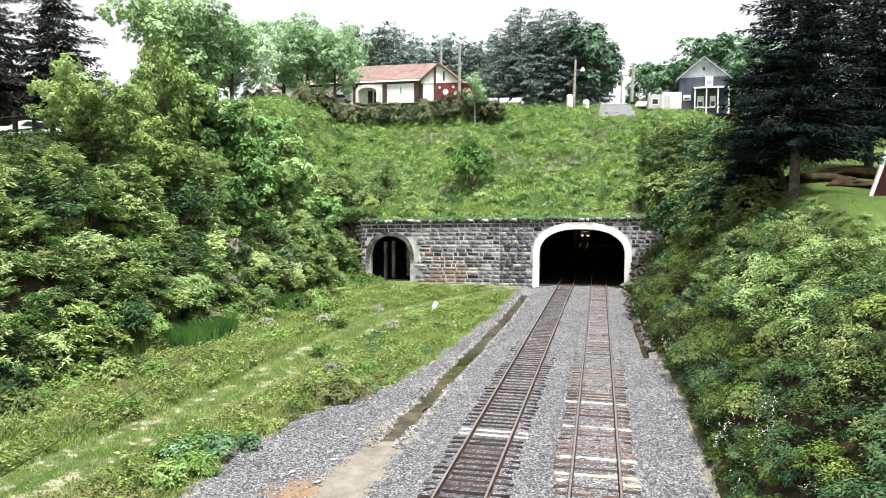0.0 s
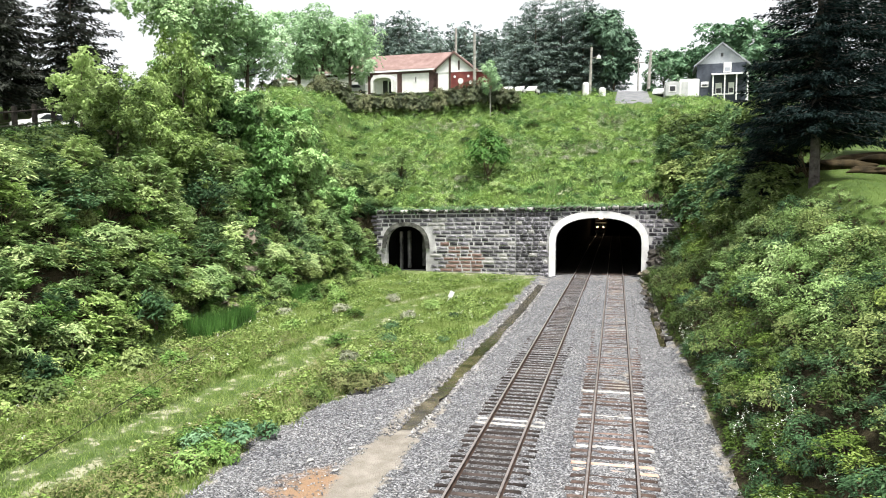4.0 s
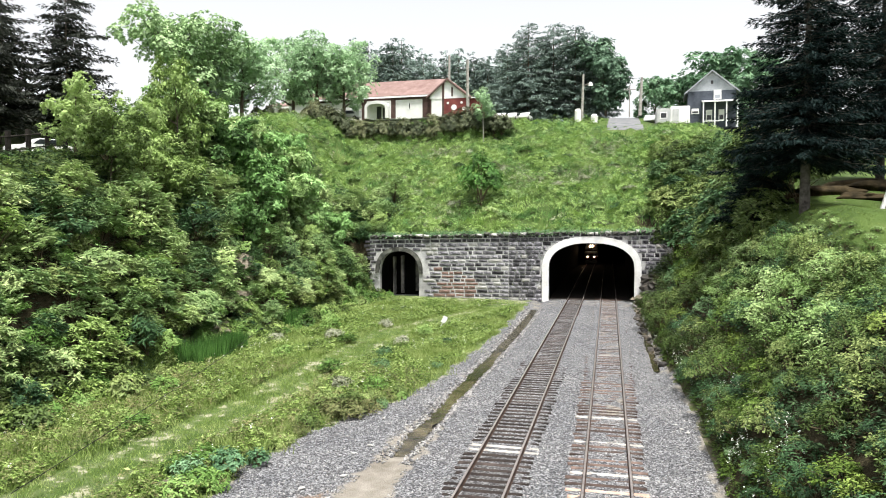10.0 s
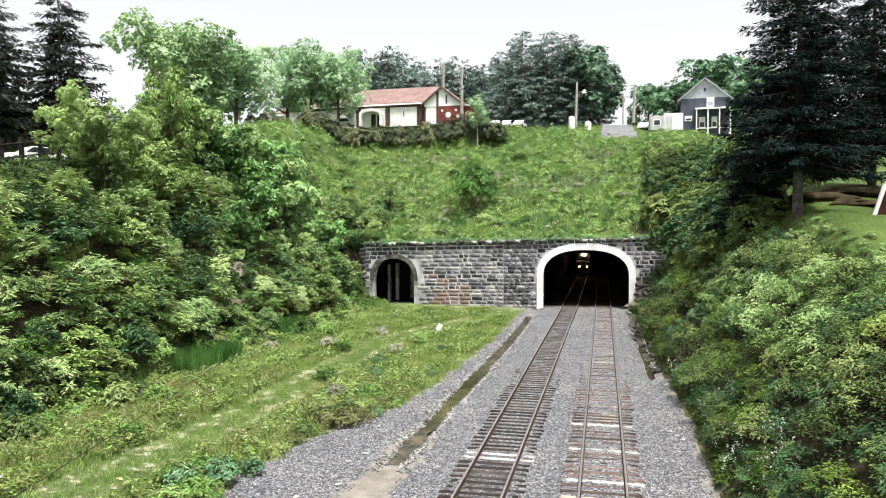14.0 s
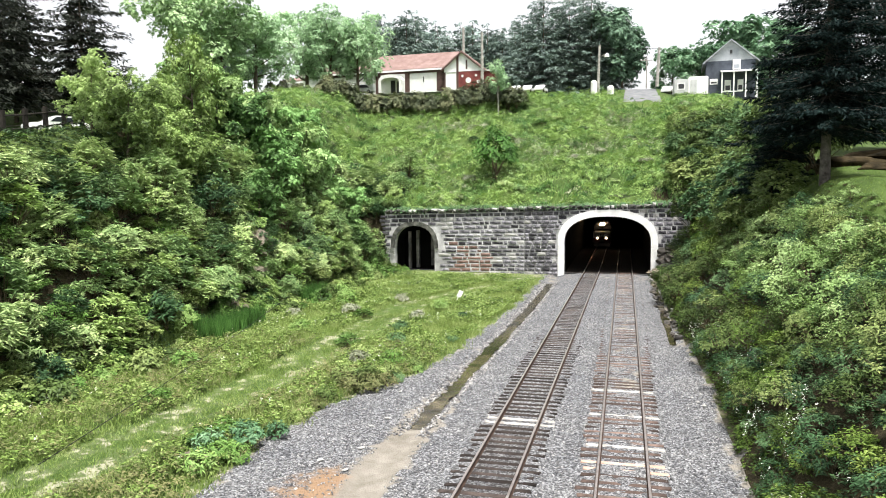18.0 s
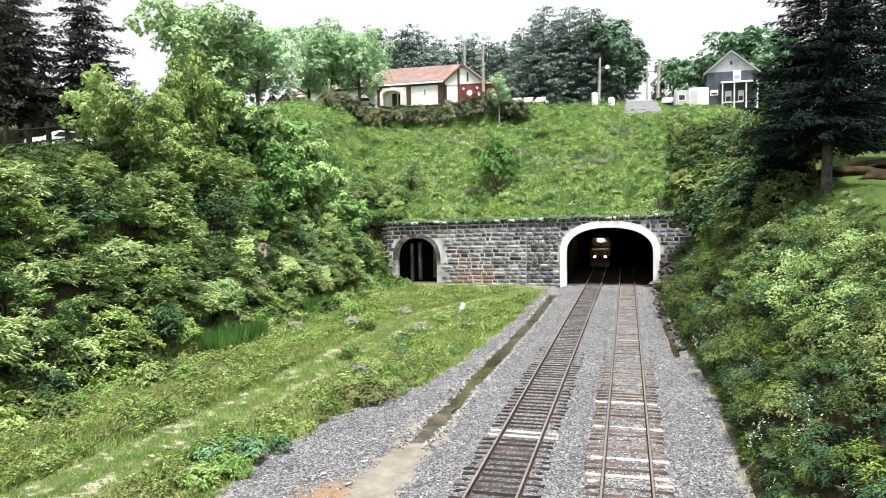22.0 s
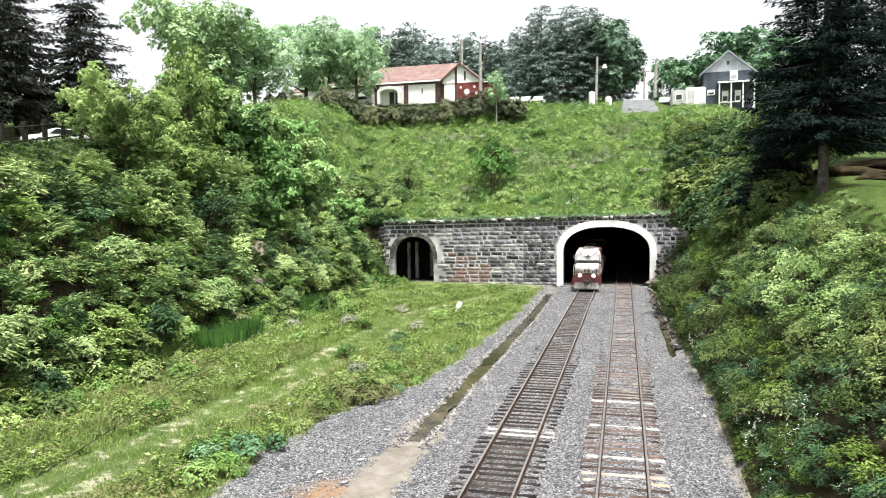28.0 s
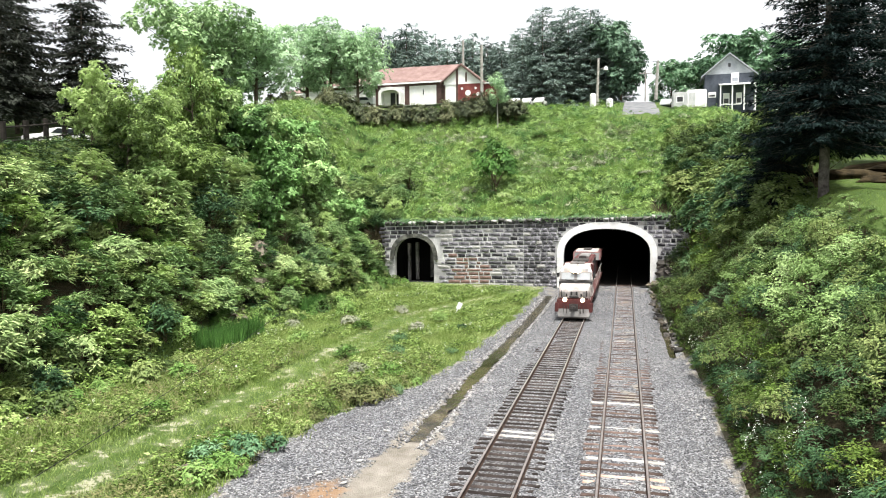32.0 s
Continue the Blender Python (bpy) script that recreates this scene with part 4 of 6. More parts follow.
def build_left_bank():
    rng = np.random.default_rng(21)
    kinds = [make_shrub(100 + k, 1.0, 2.0 + 0.35 * k, 44, 22, (0.24, 0.44), 0.23, M_SUMAC, 0.96, "leafy green sumac shrub on the cutting slope", "shrub") for k in range(4)]
    kinds.append(make_shrub(110, 0.95, 2.1, 40, 18, (0.2, 0.36), 0.3, M_LIME, 0.92, "bright yellow-green sapling shrub on the cutting slope", "shrub"))
    kinds.append(make_shrub(111, 0.95, 2.0, 38, 19, (0.2, 0.38), 0.28, M_DARKLEAF, 0.92, "dark green leafy shrub on the cutting slope", "shrub"))
    spots = poisson(rng, 270, lambda x, y: x < FOOT_L - 0.3 and (y < 74 or x > -32), -37, FOOT_L - 0.3, 15, 84, 1.15)
    spots = [(x, y) for x, y in spots if not (x < -31.5 and y < 43.5)]
    scatter(kinds, [(x, y, rng.uniform(0.75, 1.25) * (1 + 0.25 * np.clip((-x - 27) / 6, 0, 1))) for x, y in spots], "shrubs of the left cutting slope", rng, 10)
    more = [make_shrub(115 + k, 0.85, 1.2, 32, 19, (0.18, 0.34), 0.25, m, 0.95, lab, "shrub", "slope_shrub") for k, (m, lab) in enumerate(((M_SUMAC, "mid-green layered shrub on the steep slope"), (M_WEED, "light green leafy shrub on the steep slope"), (M_BRAMBLE, "olive green shrub on the steep slope")))]
    spots = poisson(rng, 240, lambda x, y: not (x < -31.5 and y < 43.5), -35.5, FOOT_L - 0.1, 14, 78, 1.0)
    scatter(more, [(x, y, rng.uniform(0.8, 1.25)) for x, y in spots], "smaller shrubs of the left cutting slope", rng, 12)
    spots = poisson(rng, 80, lambda x, y: True, -31.5, -25.0, 24, 50, 0.75)
    scatter([copy_thing(t, Matrix()) for t in more], [(x, y, rng.uniform(0.6, 0.95)) for x, y in spots], "smaller shrubs of the left cutting slope", rng, 12)
    scatter([copy_thing(t, Matrix()) for t in more], [(-28.9, 29.2, 0.8), (-28.2, 30.6, 0.9), (-27.3, 29.6, 0.75), (-27.8, 28.3, 0.7), (-28.6, 31.8, 0.8), (-26.9, 31.0, 0.7)], "smaller shrubs of the left cutting slope", np.random.default_rng(79), 12)
    low = [make_shrub(120 + k, 0.8, 0.9, 40, 12, (0.14, 0.26), 0.5, m, 0.6, "low weedy bush at the foot of the slope", "bush", "low_bush") for k, m in enumerate((M_WEED, M_FIELDWEED, M_BRAMBLE))]
    spots = poisson(rng, 165, lambda x, y: not (34.5 < y < 42.5 and x > FOOT_L - 0.2), FOOT_L - 1.9, FOOT_L + 1.8, 14, 73, 0.85)
    scatter(low, [(x, y, rng.uniform(0.6, 1.15)) for x, y in spots], "low bushes along the slope foot", rng)
    field = [make_shrub(160 + k, 0.7, 0.85, 46, 11, (0.1, 0.22), wd, m, 0.5, lab, "bush", "field_bush") for k, (m, wd, lab) in enumerate(((M_WEED, 0.4, "bright green leafy bush in the grass beside the gravel"), (M_OLIVEWEED, 0.4, "brownish olive weedy bush at the edge of the gravel"), (M_DARKLEAF, 0.45, "small dark green bush in the grass beside the gravel"), (M_FIELDWEED, 0.3, "yellow-green weedy bush in the grass beside the gravel")))]
    for thing, spots in zip(field, (
            [(-14.1, 21.0, 1.0), (-13.1, 20.4, 0.9), (-12.4, 20.3, 0.75), (-13.9, 22.3, 0.9), (-13.1, 19.2, 0.9), (-9.7, 32.6, 0.45)],
            [(-12.4, 29.6, 0.95), (-11.5, 28.9, 1.05), (-10.9, 29.2, 0.9), (-10.5, 30.0, 0.8), (-12.1, 26.2, 0.6)],
            [(-12.8, 38.8, 0.85), (-12.1, 30.6, 0.7), (-10.2, 30.9, 0.55)],
            [(-13.6, 35.2, 1.1), (-12.5, 33.6, 0.8), (-12.2, 25.2, 0.6), (-12.4, 24.5, 0.55), (-11.2, 31.6, 0.8)])):
        scatter([thing], spots, "bushes in the grass beside the gravel", np.random.default_rng(161), 6)
    crest = poisson(np.random.default_rng(77), 95, lambda x, y: True, -37.0, -29.0, 26, 44, 0.7)
    scatter([copy_thing(t, Matrix()) for t in low], [(x, y, 0.38 if x < -32.8 and y > 29 else 0.62 + 0.3 * ((x * 7.3) % 1)) for x, y in crest], "low bushes of the slope crest", np.random.default_rng(78))


def build_right_bank():
    rng = np.random.default_rng(22)
    kinds = [make_shrub(130 + k, 0.72, 1.1, 96, 10, (0.07, 0.15), 0.44, m, 0.75, lab, "bush", "bramble_bush") for k, (m, lab) in enumerate(((M_BRAMBLE, "olive green bramble bush on the cutting slope"), (M_BRAMBLE, "olive green bramble bush on the cutting slope"), (M_OLIVE, "fresh green leafy bush on the cutting slope"), (M_DARKLEAF, "dark green bush on the cutting slope")))]
    kinds.append(make_shrub(136, 0.75, 1.25, 72, 10, (0.09, 0.19), 0.3, M_OLIVE, 0.7, "green frond-leaved shrub on the cutting slope", "bush", "bramble_bush", 0.1))
    kinds.append(make_shrub(137, 0.75, 1.25, 72, 10, (0.09, 0.19), 0.3, M_BRAMBLE, 0.7, "olive frond-leaved shrub on the cutting slope", "bush", "bramble_bush", 0.1))
    spots = poisson(rng, 300, lambda x, y: x > foot_r(y) + (0.45 if y < 61 else 1.9) and (x < 9.2 or y < 28), 3.3, 10.4, 9, 73, 1.0)
    scatter(kinds, [(x, y, min(0.5 + 0.02 * y, rng.choice((0.7, 1.0, 1.35, 1.7), p=(0.3, 0.3, 0.25, 0.15)) * rng.uniform(0.9, 1.1))) for x, y in spots], "bushes of the right cutting slope", rng, 12)
    small = [make_shrub(150 + k, 0.75, 1.0, 60, 10, (0.09, 0.19), wd, m, 0.7, lab, "bush", "low_bramble") for k, (m, wd, lab) in enumerate(((M_BRAMBLE, 0.4, "small olive bramble bush near the slope foot"), (M_DARKLEAF, 0.3, "small dark frond-leaved bush near the slope foot"), (M_DARKLEAF, 0.4, "small dark green bush near the slope foot")))]
    spots = poisson(rng, 165, lambda x, y: x > foot_r(y) + 0.3, 3.6, 10.8, 8, 30, 0.72)
    scatter(small, [(x, y, rng.uniform(0.5, 0.9)) for x, y in spots], "small bushes of the right cutting slope", rng, 12)
    tall = [make_shrub(140 + k, 1.7, 3.4, 90, 14, (0.24, 0.4), 0.45, m, 0.6, "tall leafy green thicket shrub near the portal", "shrub", "thicket_shrub") for k, m in enumerate((M_DARKLEAF, M_BRAMBLE, M_BRAMBLE))]
    spots = poisson(rng, 46, lambda x, y: x > 5.6 + max(0, (73 - y)) * 0.06, 5.6, 13, 48, 92, 1.7)
    scatter(tall, [(x, y, rng.uniform(0.8, 1.3)) for x, y in spots], "thicket beside the portal", rng)
    spots = poisson(rng, 34, lambda x, y: x > 6.5 + (y - 74) * 0.12, 6.5, 15, 74.5, 94, 1.7)
    scatter([copy_thing(t, Matrix()) for t in tall], [(x, y, rng.uniform(0.85, 1.2)) for x, y in spots], "thicket beside the portal", rng)
    pale = [make_shrub(145 + k, 0.85, 1.25, 60, 11, (0.08, 0.18), 0.45, M_PALEBUSH, 0.7, "pale green leafy bush along the top of the cutting slope", "bush", "pale_bush") for k in range(2)]
    spots = poisson(rng, 84, lambda x, y: x > 6.5 and (x < 8.9 or y < 34), 6.5, 9.7, 24, 50, 0.95)
    scatter(pale, [(x, y, rng.uniform(0.75, 1.2)) for x, y in spots], "pale bushes along the slope top", rng, 10)
    spots = poisson(rng, 95, lambda x, y: not (y < 27.5 and x > 9.2) and not (y > 34.6 and x > 10.9), 8.2, 15.5, 25.5, 42.5, 0.72)
    scatter([copy_thing(t, Matrix()) for t in pale], [(x, y, (0.62 if x < 10.4 else 0.38) if y > 33.5 else rng.uniform(0.5, 0.75)) for x, y in spots], "pale bushes along the slope top", rng, 10, (0.6, 0.9))
    high = make_shrub(148, 1.6, 3.6, 90, 12, (0.24, 0.42), 0.45, M_PALEBUSH, 0.6, "tall bright green shrub above the portal end", "shrub", "tall_shrub")
    scatter([high], [(11.2, 77.5, 1.0), (12.4, 80.5, 1.1), (13.0, 84.0, 1.15), (10.4, 74.5, 0.8)], "bright shrubs above the portal end", rng, 5)


def limbs(rng, height_, radius, n, start, spread, up=0.5):
    """Trunk and limbs of a broadleaf tree."""
    lean = rng.normal(0, 0.03, 2)
    pts = [((lean[0] * height_ * u, lean[1] * height_ * u, height_ * u - 0.3 * (u == 0)), radius * (1 - 0.8 * u)) for u in (0, 0.15, 0.35, 0.6, 0.85)]
    lines = [pts]
    tips = []
    for k in range(n):
        u = rng.uniform(start, 0.85)
        a = 2.4 * k + rng.uniform(-0.4, 0.4)
        ln = spread * (1.15 - 0.6 * abs(u - 0.5)) * rng.uniform(0.7, 1.1)
        p0 = Vector((lean[0] * height_ * u, lean[1] * height_ * u, height_ * u))
        d = Vector((math.cos(a), math.sin(a), up * rng.uniform(0.5, 1.5))).normalized()
        p1 = p0 + d * ln * 0.5
        p2 = p1 + Vector((d.x, d.y, d.z + 0.3)).normalized() * ln * 0.5
        r0 = radius * (1 - 0.8 * u) * 0.5
        lines.append([(tuple(p0), r0), (tuple(p1), r0 * 0.6), (tuple(p2), r0 * 0.2)])
        tips += [p1, p2]
    return lines, tips


def make_broadleaf(seed, h, spread, clumps, per, length, leaf, label, trunk_r=0.25, start=0.3, width=0.6):
    rng = np.random.default_rng(seed)
    tree = tagged(empty("tree"), label, "tree")
    lines, tips = limbs(rng, h * 0.92, trunk_r, 14, start, spread)
    part_me("trunk", stems_mesh(lines, M_BARK, "trunk", 7), tree)
    lobes = np.array([tuple(t) for t in tips] + [(0, 0, h * 0.9), (0, 0, h * 0.75)])
    who = rng.integers(0, len(lobes), clumps)
    d = unit(rng.normal(0, 1, (clumps, 3)))
    lobe_r = spread * rng.uniform(0.28, 0.45, len(lobes))
    c = lobes[who] + d * (lobe_r[who] * rng.uniform(0.4, 1.0, clumps) ** 0.5)[:, None] * np.array([1, 1, 0.8])
    c[:, 2] = np.clip(c[:, 2], h * start * 0.7, h)
    v, f = rosettes(rng, c, d, per, length, width, 0.3, 0.5)
    part_me("crown", mesh_np("crown", v, f, leaf), tree)
    return tree


def make_conifer(seed, h, spread, leaf, label, whorls=26, bare=0.1, card=(0.5, 0.9), bark=None, ragged=0.25, sprays=9, power=0.75, bough_step=1, girth=0.015, slim=0.32):
    """A spruce: a straight trunk and whorls of drooping boughs set with needle sprays."""
    rng = np.random.default_rng(seed)
    tree = tagged(empty("spruce_tree"), label, "tree")
    bases, alongs, norms, ls = [], [], [], []
    boughs = []
    for w in range(whorls):
        for k in range(int(7 + 5 * (1 - w / whorls))):
            u = bare + (1 - bare) * (w + rng.uniform(-0.9, 0.9)) / whorls
            u = min(max(u, bare), 0.995)
            a = rng.uniform(0, 2 * math.pi)
            ln = max(0.3, spread * (1 - u) ** power * (0.8 if w < 2 else 1) * rng.uniform(1 - ragged * 1.6, 1 + ragged * 0.5))
            sag = rng.uniform(0.05, 0.3) + 0.25 * (1 - u)
            boughs.append([((0, 0, h * u), 0.05 * (1 - u) + 0.012), ((math.cos(a) * ln * 0.55, math.sin(a) * ln * 0.55, h * u - sag * ln * 0.45), 0.02), ((math.cos(a) * ln, math.sin(a) * ln, h * u - sag * ln * 0.6), 0.008)])
            m = max(6, int(sprays * ln / spread * 2.2))
            s = np.sort(rng.uniform(0.08, 1.0, m) ** 0.8)
            fan = rng.normal(0, 0.16, m) * ln * (1.1 - s)
            pos = np.stack([np.cos(a) * ln * s - np.sin(a) * fan, np.sin(a) * ln * s + np.cos(a) * fan, h * u - sag * ln * (s * 1.05 - 0.45 * s * s) - np.abs(fan) * 0.25], 1)
            sway = rng.normal(0, 0.75, m)
            al = np.stack([np.cos(a + sway), np.sin(a + sway), rng.normal(-0.3, 0.35, m)], 1)
            bases.append(pos + rng.normal(0, 0.07, (m, 3)))
            alongs.append(al)
            norms.append(np.tile([0, 0, 1.0], (m, 1)) + rng.normal(0, 0.5, (m, 3)))
            ls.append(rng.uniform(*card, m) * (0.6 + 0.4 * (1 - u)))
    ls = np.concatenate(ls)
    v, f = leaf_faces(np.concatenate(bases), np.concatenate(alongs), np.concatenate(norms), ls, ls * slim)
    trunk = [((0, 0, -0.4), h * girth), ((0, 0, h * 0.3), h * girth * 0.73), ((0, 0, h * 0.97), 0.03)]
    part_me("trunk", stems_mesh([trunk] + boughs[::bough_step], bark or M_BARK, "trunk", 5), tree)
    part_me("crown", mesh_np("crown", v, f, leaf), tree)
    return tree


def plant(tree, x, y, rz=0.0, s=1.0, dz=0.0, sz=None):
    tree.matrix_basis = pose(x, y, float(height(x, y)) - 0.1 + dz, 0, 0, rz)
    tree.scale = (s, s, sz or s)
    return tree


def build_trees():
    # saplings on the left crest
    a = make_broadleaf(201, 7.4, 2.5, 700, 11, (0.18, 0.32), M_LIME, "young bright green tree on the slope crest", 0.12, 0.08)
    plant(a, -33.6, 39.4, 0, 0.72)
    plant(copy_thing(a, Matrix()), -32.3, 41.0, 40, 0.78)
    plant(copy_thing(a, Matrix()), -32.4, 44.6, 120, 0.84)
    plant(copy_thing(a, Matrix()), -33.4, 50.6, 200, 0.8, 0, 1.3)
    plant(copy_thing(a, Matrix()), -33.9, 46.8, 250, 0.62, 0, 0.86)
    plant(copy_thing(a, Matrix()), -31.4, 47.6, 290, 0.72)
    a2 = make_broadleaf(213, 6.4, 2.4, 560, 12, (0.2, 0.38), M_PALEBUSH, "light green layered tree on the slope crest", 0.12, 0.1)
    for x, y, s, r in ((-32.6, 58.6, 0.98, 0), (-31.3, 63.6, 1.0, 70), (-34.0, 54.5, 1.05, 140), (-29.0, 61.0, 0.85, 200)):
        plant(a2 if r == 0 else copy_thing(a2, Matrix()), x, y, r, s)
    b = make_broadleaf(202, 6.0, 2.6, 560, 12, (0.22, 0.42), M_CRESTLEAF, "leafy green tree on the cutting slope", 0.12, 0.1)
    for x, y, s, r in ((-33.0, 56.5, 1.05, 0), (-32.2, 61.2, 1.0, 80), (-31.6, 66, 1.1, 150), (-35, 53, 0.95, 200), (-30.4, 58.0, 1.05, 260), (-29.6, 64.5, 1.0, 110), (-28.5, 70.5, 0.75, 30), (-34.2, 72, 0.72, 10), (-29.5, 53.5, 0.7, 300)):
        plant(b if r == 0 else copy_thing(b, Matrix()), x, y, r, s)
    # dark spruces beyond the left crest
    c = make_conifer(203, 17, 5.8, M_GREYNEEDLE, "tall dark spruce behind the slope crest", 34, 0.17, (0.4, 0.85), ragged=0.5, sprays=44, power=0.38, bough_step=2)
    plant(c, -50.3, 58.2, 0, 0.86)
    plant(copy_thing(c, Matrix()), -55.6, 55.5, 75, 0.88)
    plant(copy_thing(c, Matrix()), -51, 49.5, 200, 0.86)
    plant(copy_thing(c, Matrix()), -47, 40, 310, 0.8)
    # broadleaf trees by the street, pale from haze put into the leaf colour
    d = make_broadleaf(204, 14, 6.2, 1250, 10, (0.3, 0.58), M_HAZYLEAF, "full maple tree by the street, haze in its leaf colour", 0.36, 0.15)
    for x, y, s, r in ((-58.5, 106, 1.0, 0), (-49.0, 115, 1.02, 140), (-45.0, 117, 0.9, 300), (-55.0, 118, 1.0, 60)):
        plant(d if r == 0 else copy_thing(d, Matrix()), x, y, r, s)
    d2 = make_broadleaf(214, 14, 6.2, 950, 10, (0.36, 0.66), M_STREETLEAF, "full mid-green maple tree by the street", 0.32, 0.08)
    plant(d2, -63.5, 95, 0, 1.12)
    plant(copy_thing(d2, Matrix()), -59.5, 98.5, 220, 1.02)
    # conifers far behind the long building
    e = make_conifer(205, 17, 5.4, M_HAZYNEEDLE, "distant dark conifer behind the building", 19, 0.03, (0.9, 1.7), ragged=0.35, sprays=14, power=0.42, bough_step=6)
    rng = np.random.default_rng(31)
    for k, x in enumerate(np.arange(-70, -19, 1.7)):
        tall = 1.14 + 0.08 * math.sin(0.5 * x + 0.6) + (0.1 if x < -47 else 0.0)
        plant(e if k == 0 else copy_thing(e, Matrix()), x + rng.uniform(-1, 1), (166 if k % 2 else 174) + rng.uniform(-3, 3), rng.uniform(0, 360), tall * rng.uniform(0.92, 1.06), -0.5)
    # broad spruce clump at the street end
    g = make_conifer(206, 22, 7.0, M_HAZYNEEDLE, "broad dark green spruce by the street", 30, 0.03, (0.6, 1.15), ragged=0.2, sprays=34, power=0.38, bough_step=5)
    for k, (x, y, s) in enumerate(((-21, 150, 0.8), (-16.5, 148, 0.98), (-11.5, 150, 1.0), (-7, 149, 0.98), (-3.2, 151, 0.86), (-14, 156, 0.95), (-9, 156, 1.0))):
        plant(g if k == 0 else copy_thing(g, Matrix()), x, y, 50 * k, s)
    gg = make_broadleaf(211, 15, 5.0, 900, 11, (0.5, 0.9), M_HAZYDARK, "rounded dark green tree beside the spruces", 0.3, 0.08)
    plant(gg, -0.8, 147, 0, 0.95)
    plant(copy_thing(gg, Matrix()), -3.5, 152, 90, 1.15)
    # round trees at the street's far side
    i = make_broadleaf(207, 9, 3.6, 620, 11, (0.3, 0.58), M_ROUNDLEAF, "rounded green street tree", 0.2, 0.1)
    for k, (x, y, s) in enumerate(((8.8, 150, 1.15), (13.4, 152, 1.12), (17.5, 149, 1.2), (21.8, 153, 1.75), (27, 150, 1.6), (33, 147, 1.5))):
        plant(i if k == 0 else copy_thing(i, Matrix()), x, y, 67 * k, s)
    y2 = make_broadleaf(212, 9.2, 1.5, 460, 8, (0.14, 0.28), M_HAZYLEAF, "thin young tree with a pale stem beside the hedge", 0.11, 0.45)
    for piece in y2.children:
        if piece.name.startswith("trunk"):
            piece.data.materials[0] = M_POLEBARK
    plant(y2, -18.0, 103.2, 0, 1.0)
    # the great spruce on the right lawn
    j = make_conifer(208, 19.5, 5.2, M_NEEDLE, "huge dark green spruce with low drooping boughs on the lawn", 58, 0.16, (0.22, 0.5), M_PALEBARK, 0.36, 96, 0.66, 1, 0.0165, 0.24)
    plant(j, 11.05, 45, 20)
    k2 = make_conifer(209, 13, 3.8, M_NEEDLE, "dark spruce beside the larger one", 34, 0.02, (0.25, 0.5), None, 0.34, 80, slim=0.24)
    plant(k2, 9.9, 51, 60, 0.75)
    plant(copy_thing(j, Matrix()), 18.6, 56, 140, 1.0)


def build_hedge():
    rng = np.random.default_rng(40)
    kinds = [make_shrub(300 + k, 1.55, 3.3, 110, 12, (0.22, 0.4), 0.5, M_HEDGE, 0.4, "brownish green hedge shrub along the street edge", "hedge", "hedge_shrub") for k in range(3)]
    spots = [(x, 105.6 + 0.22 * max(0.0, -46 - x) + rng.uniform(-0.7, 0.7), rng.uniform(0.85, 1.15) * (0.6 if x < -46.5 else 1.0)) for x in np.arange(-57, -15.5, 1.25)]
    scatter(kinds, spots, "hedge along the street", rng, 4)
    slope = [make_shrub(320 + k, 0.9, 1.0, 52, 11, (0.13, 0.27), 0.42, m, 0.7, lab, "bush", "weedy_bush") for k, (m, lab) in enumerate(((M_SLOPE, "light green weedy bush on the slope over the tunnel"), (M_SUMAC, "mid-green weedy bush on the slope over the tunnel"), (M_DARKLEAF, "dark green weedy bush on the slope over the tunnel"), (M_PALEWEED, "pale dry weedy bush on the slope over the tunnel"), (M_LIME, "yellow-green weedy bush on the slope over the tunnel")))]
    spots = poisson(rng, 160, lambda x, y: x > -40 + (y - 75) * -0.2 and not (y > 100 and abs(x - 2.3) < 4.6), -46, 9, WALL_Y + 1.2, 111, 1.35)
    scatter(slope, [(x, y, rng.uniform(0.5, 1.15)) for x, y in spots], "weedy bushes on the slope over the tunnel", rng, 6, (0.5, 0.95), 0.2)
    bush = make_shrub(310, 1.25, 2.4, 190, 13, (0.12, 0.25), 0.42, M_REED, 0.4, "single green leafy bush on the grassy slope", "bush", "slope_bush")
    scatter([bush], [(-14.7, 82.3, 2.15)], "", rng, 2)


def blades(rng, xy, hgt, width, lean=0.35):
    n = len(xy)
    z = height(xy[:, 0], xy[:, 1]) - 0.03
    a = rng.uniform(0, 2 * np.pi, n)
    s = np.stack([np.cos(a), np.sin(a), np.zeros(n)], 1) * (width * 0.5)[:, None]
    b = np.column_stack([xy, z])
    t = b + np.column_stack([rng.normal(0, lean, n) * hgt, rng.normal(0, lean, n) * hgt, hgt])
    v = np.stack([b - s, b + s, t], 1).reshape(-1, 3)
    return v, np.arange(3 * n).reshape(-1, 3)


def path_x(y):
    return -15.9 + 0.02 * (y - 45) - 0.09 * np.clip(26 - y, 0, 20) + 0.35 * np.clip(y - 52, 0, 30)


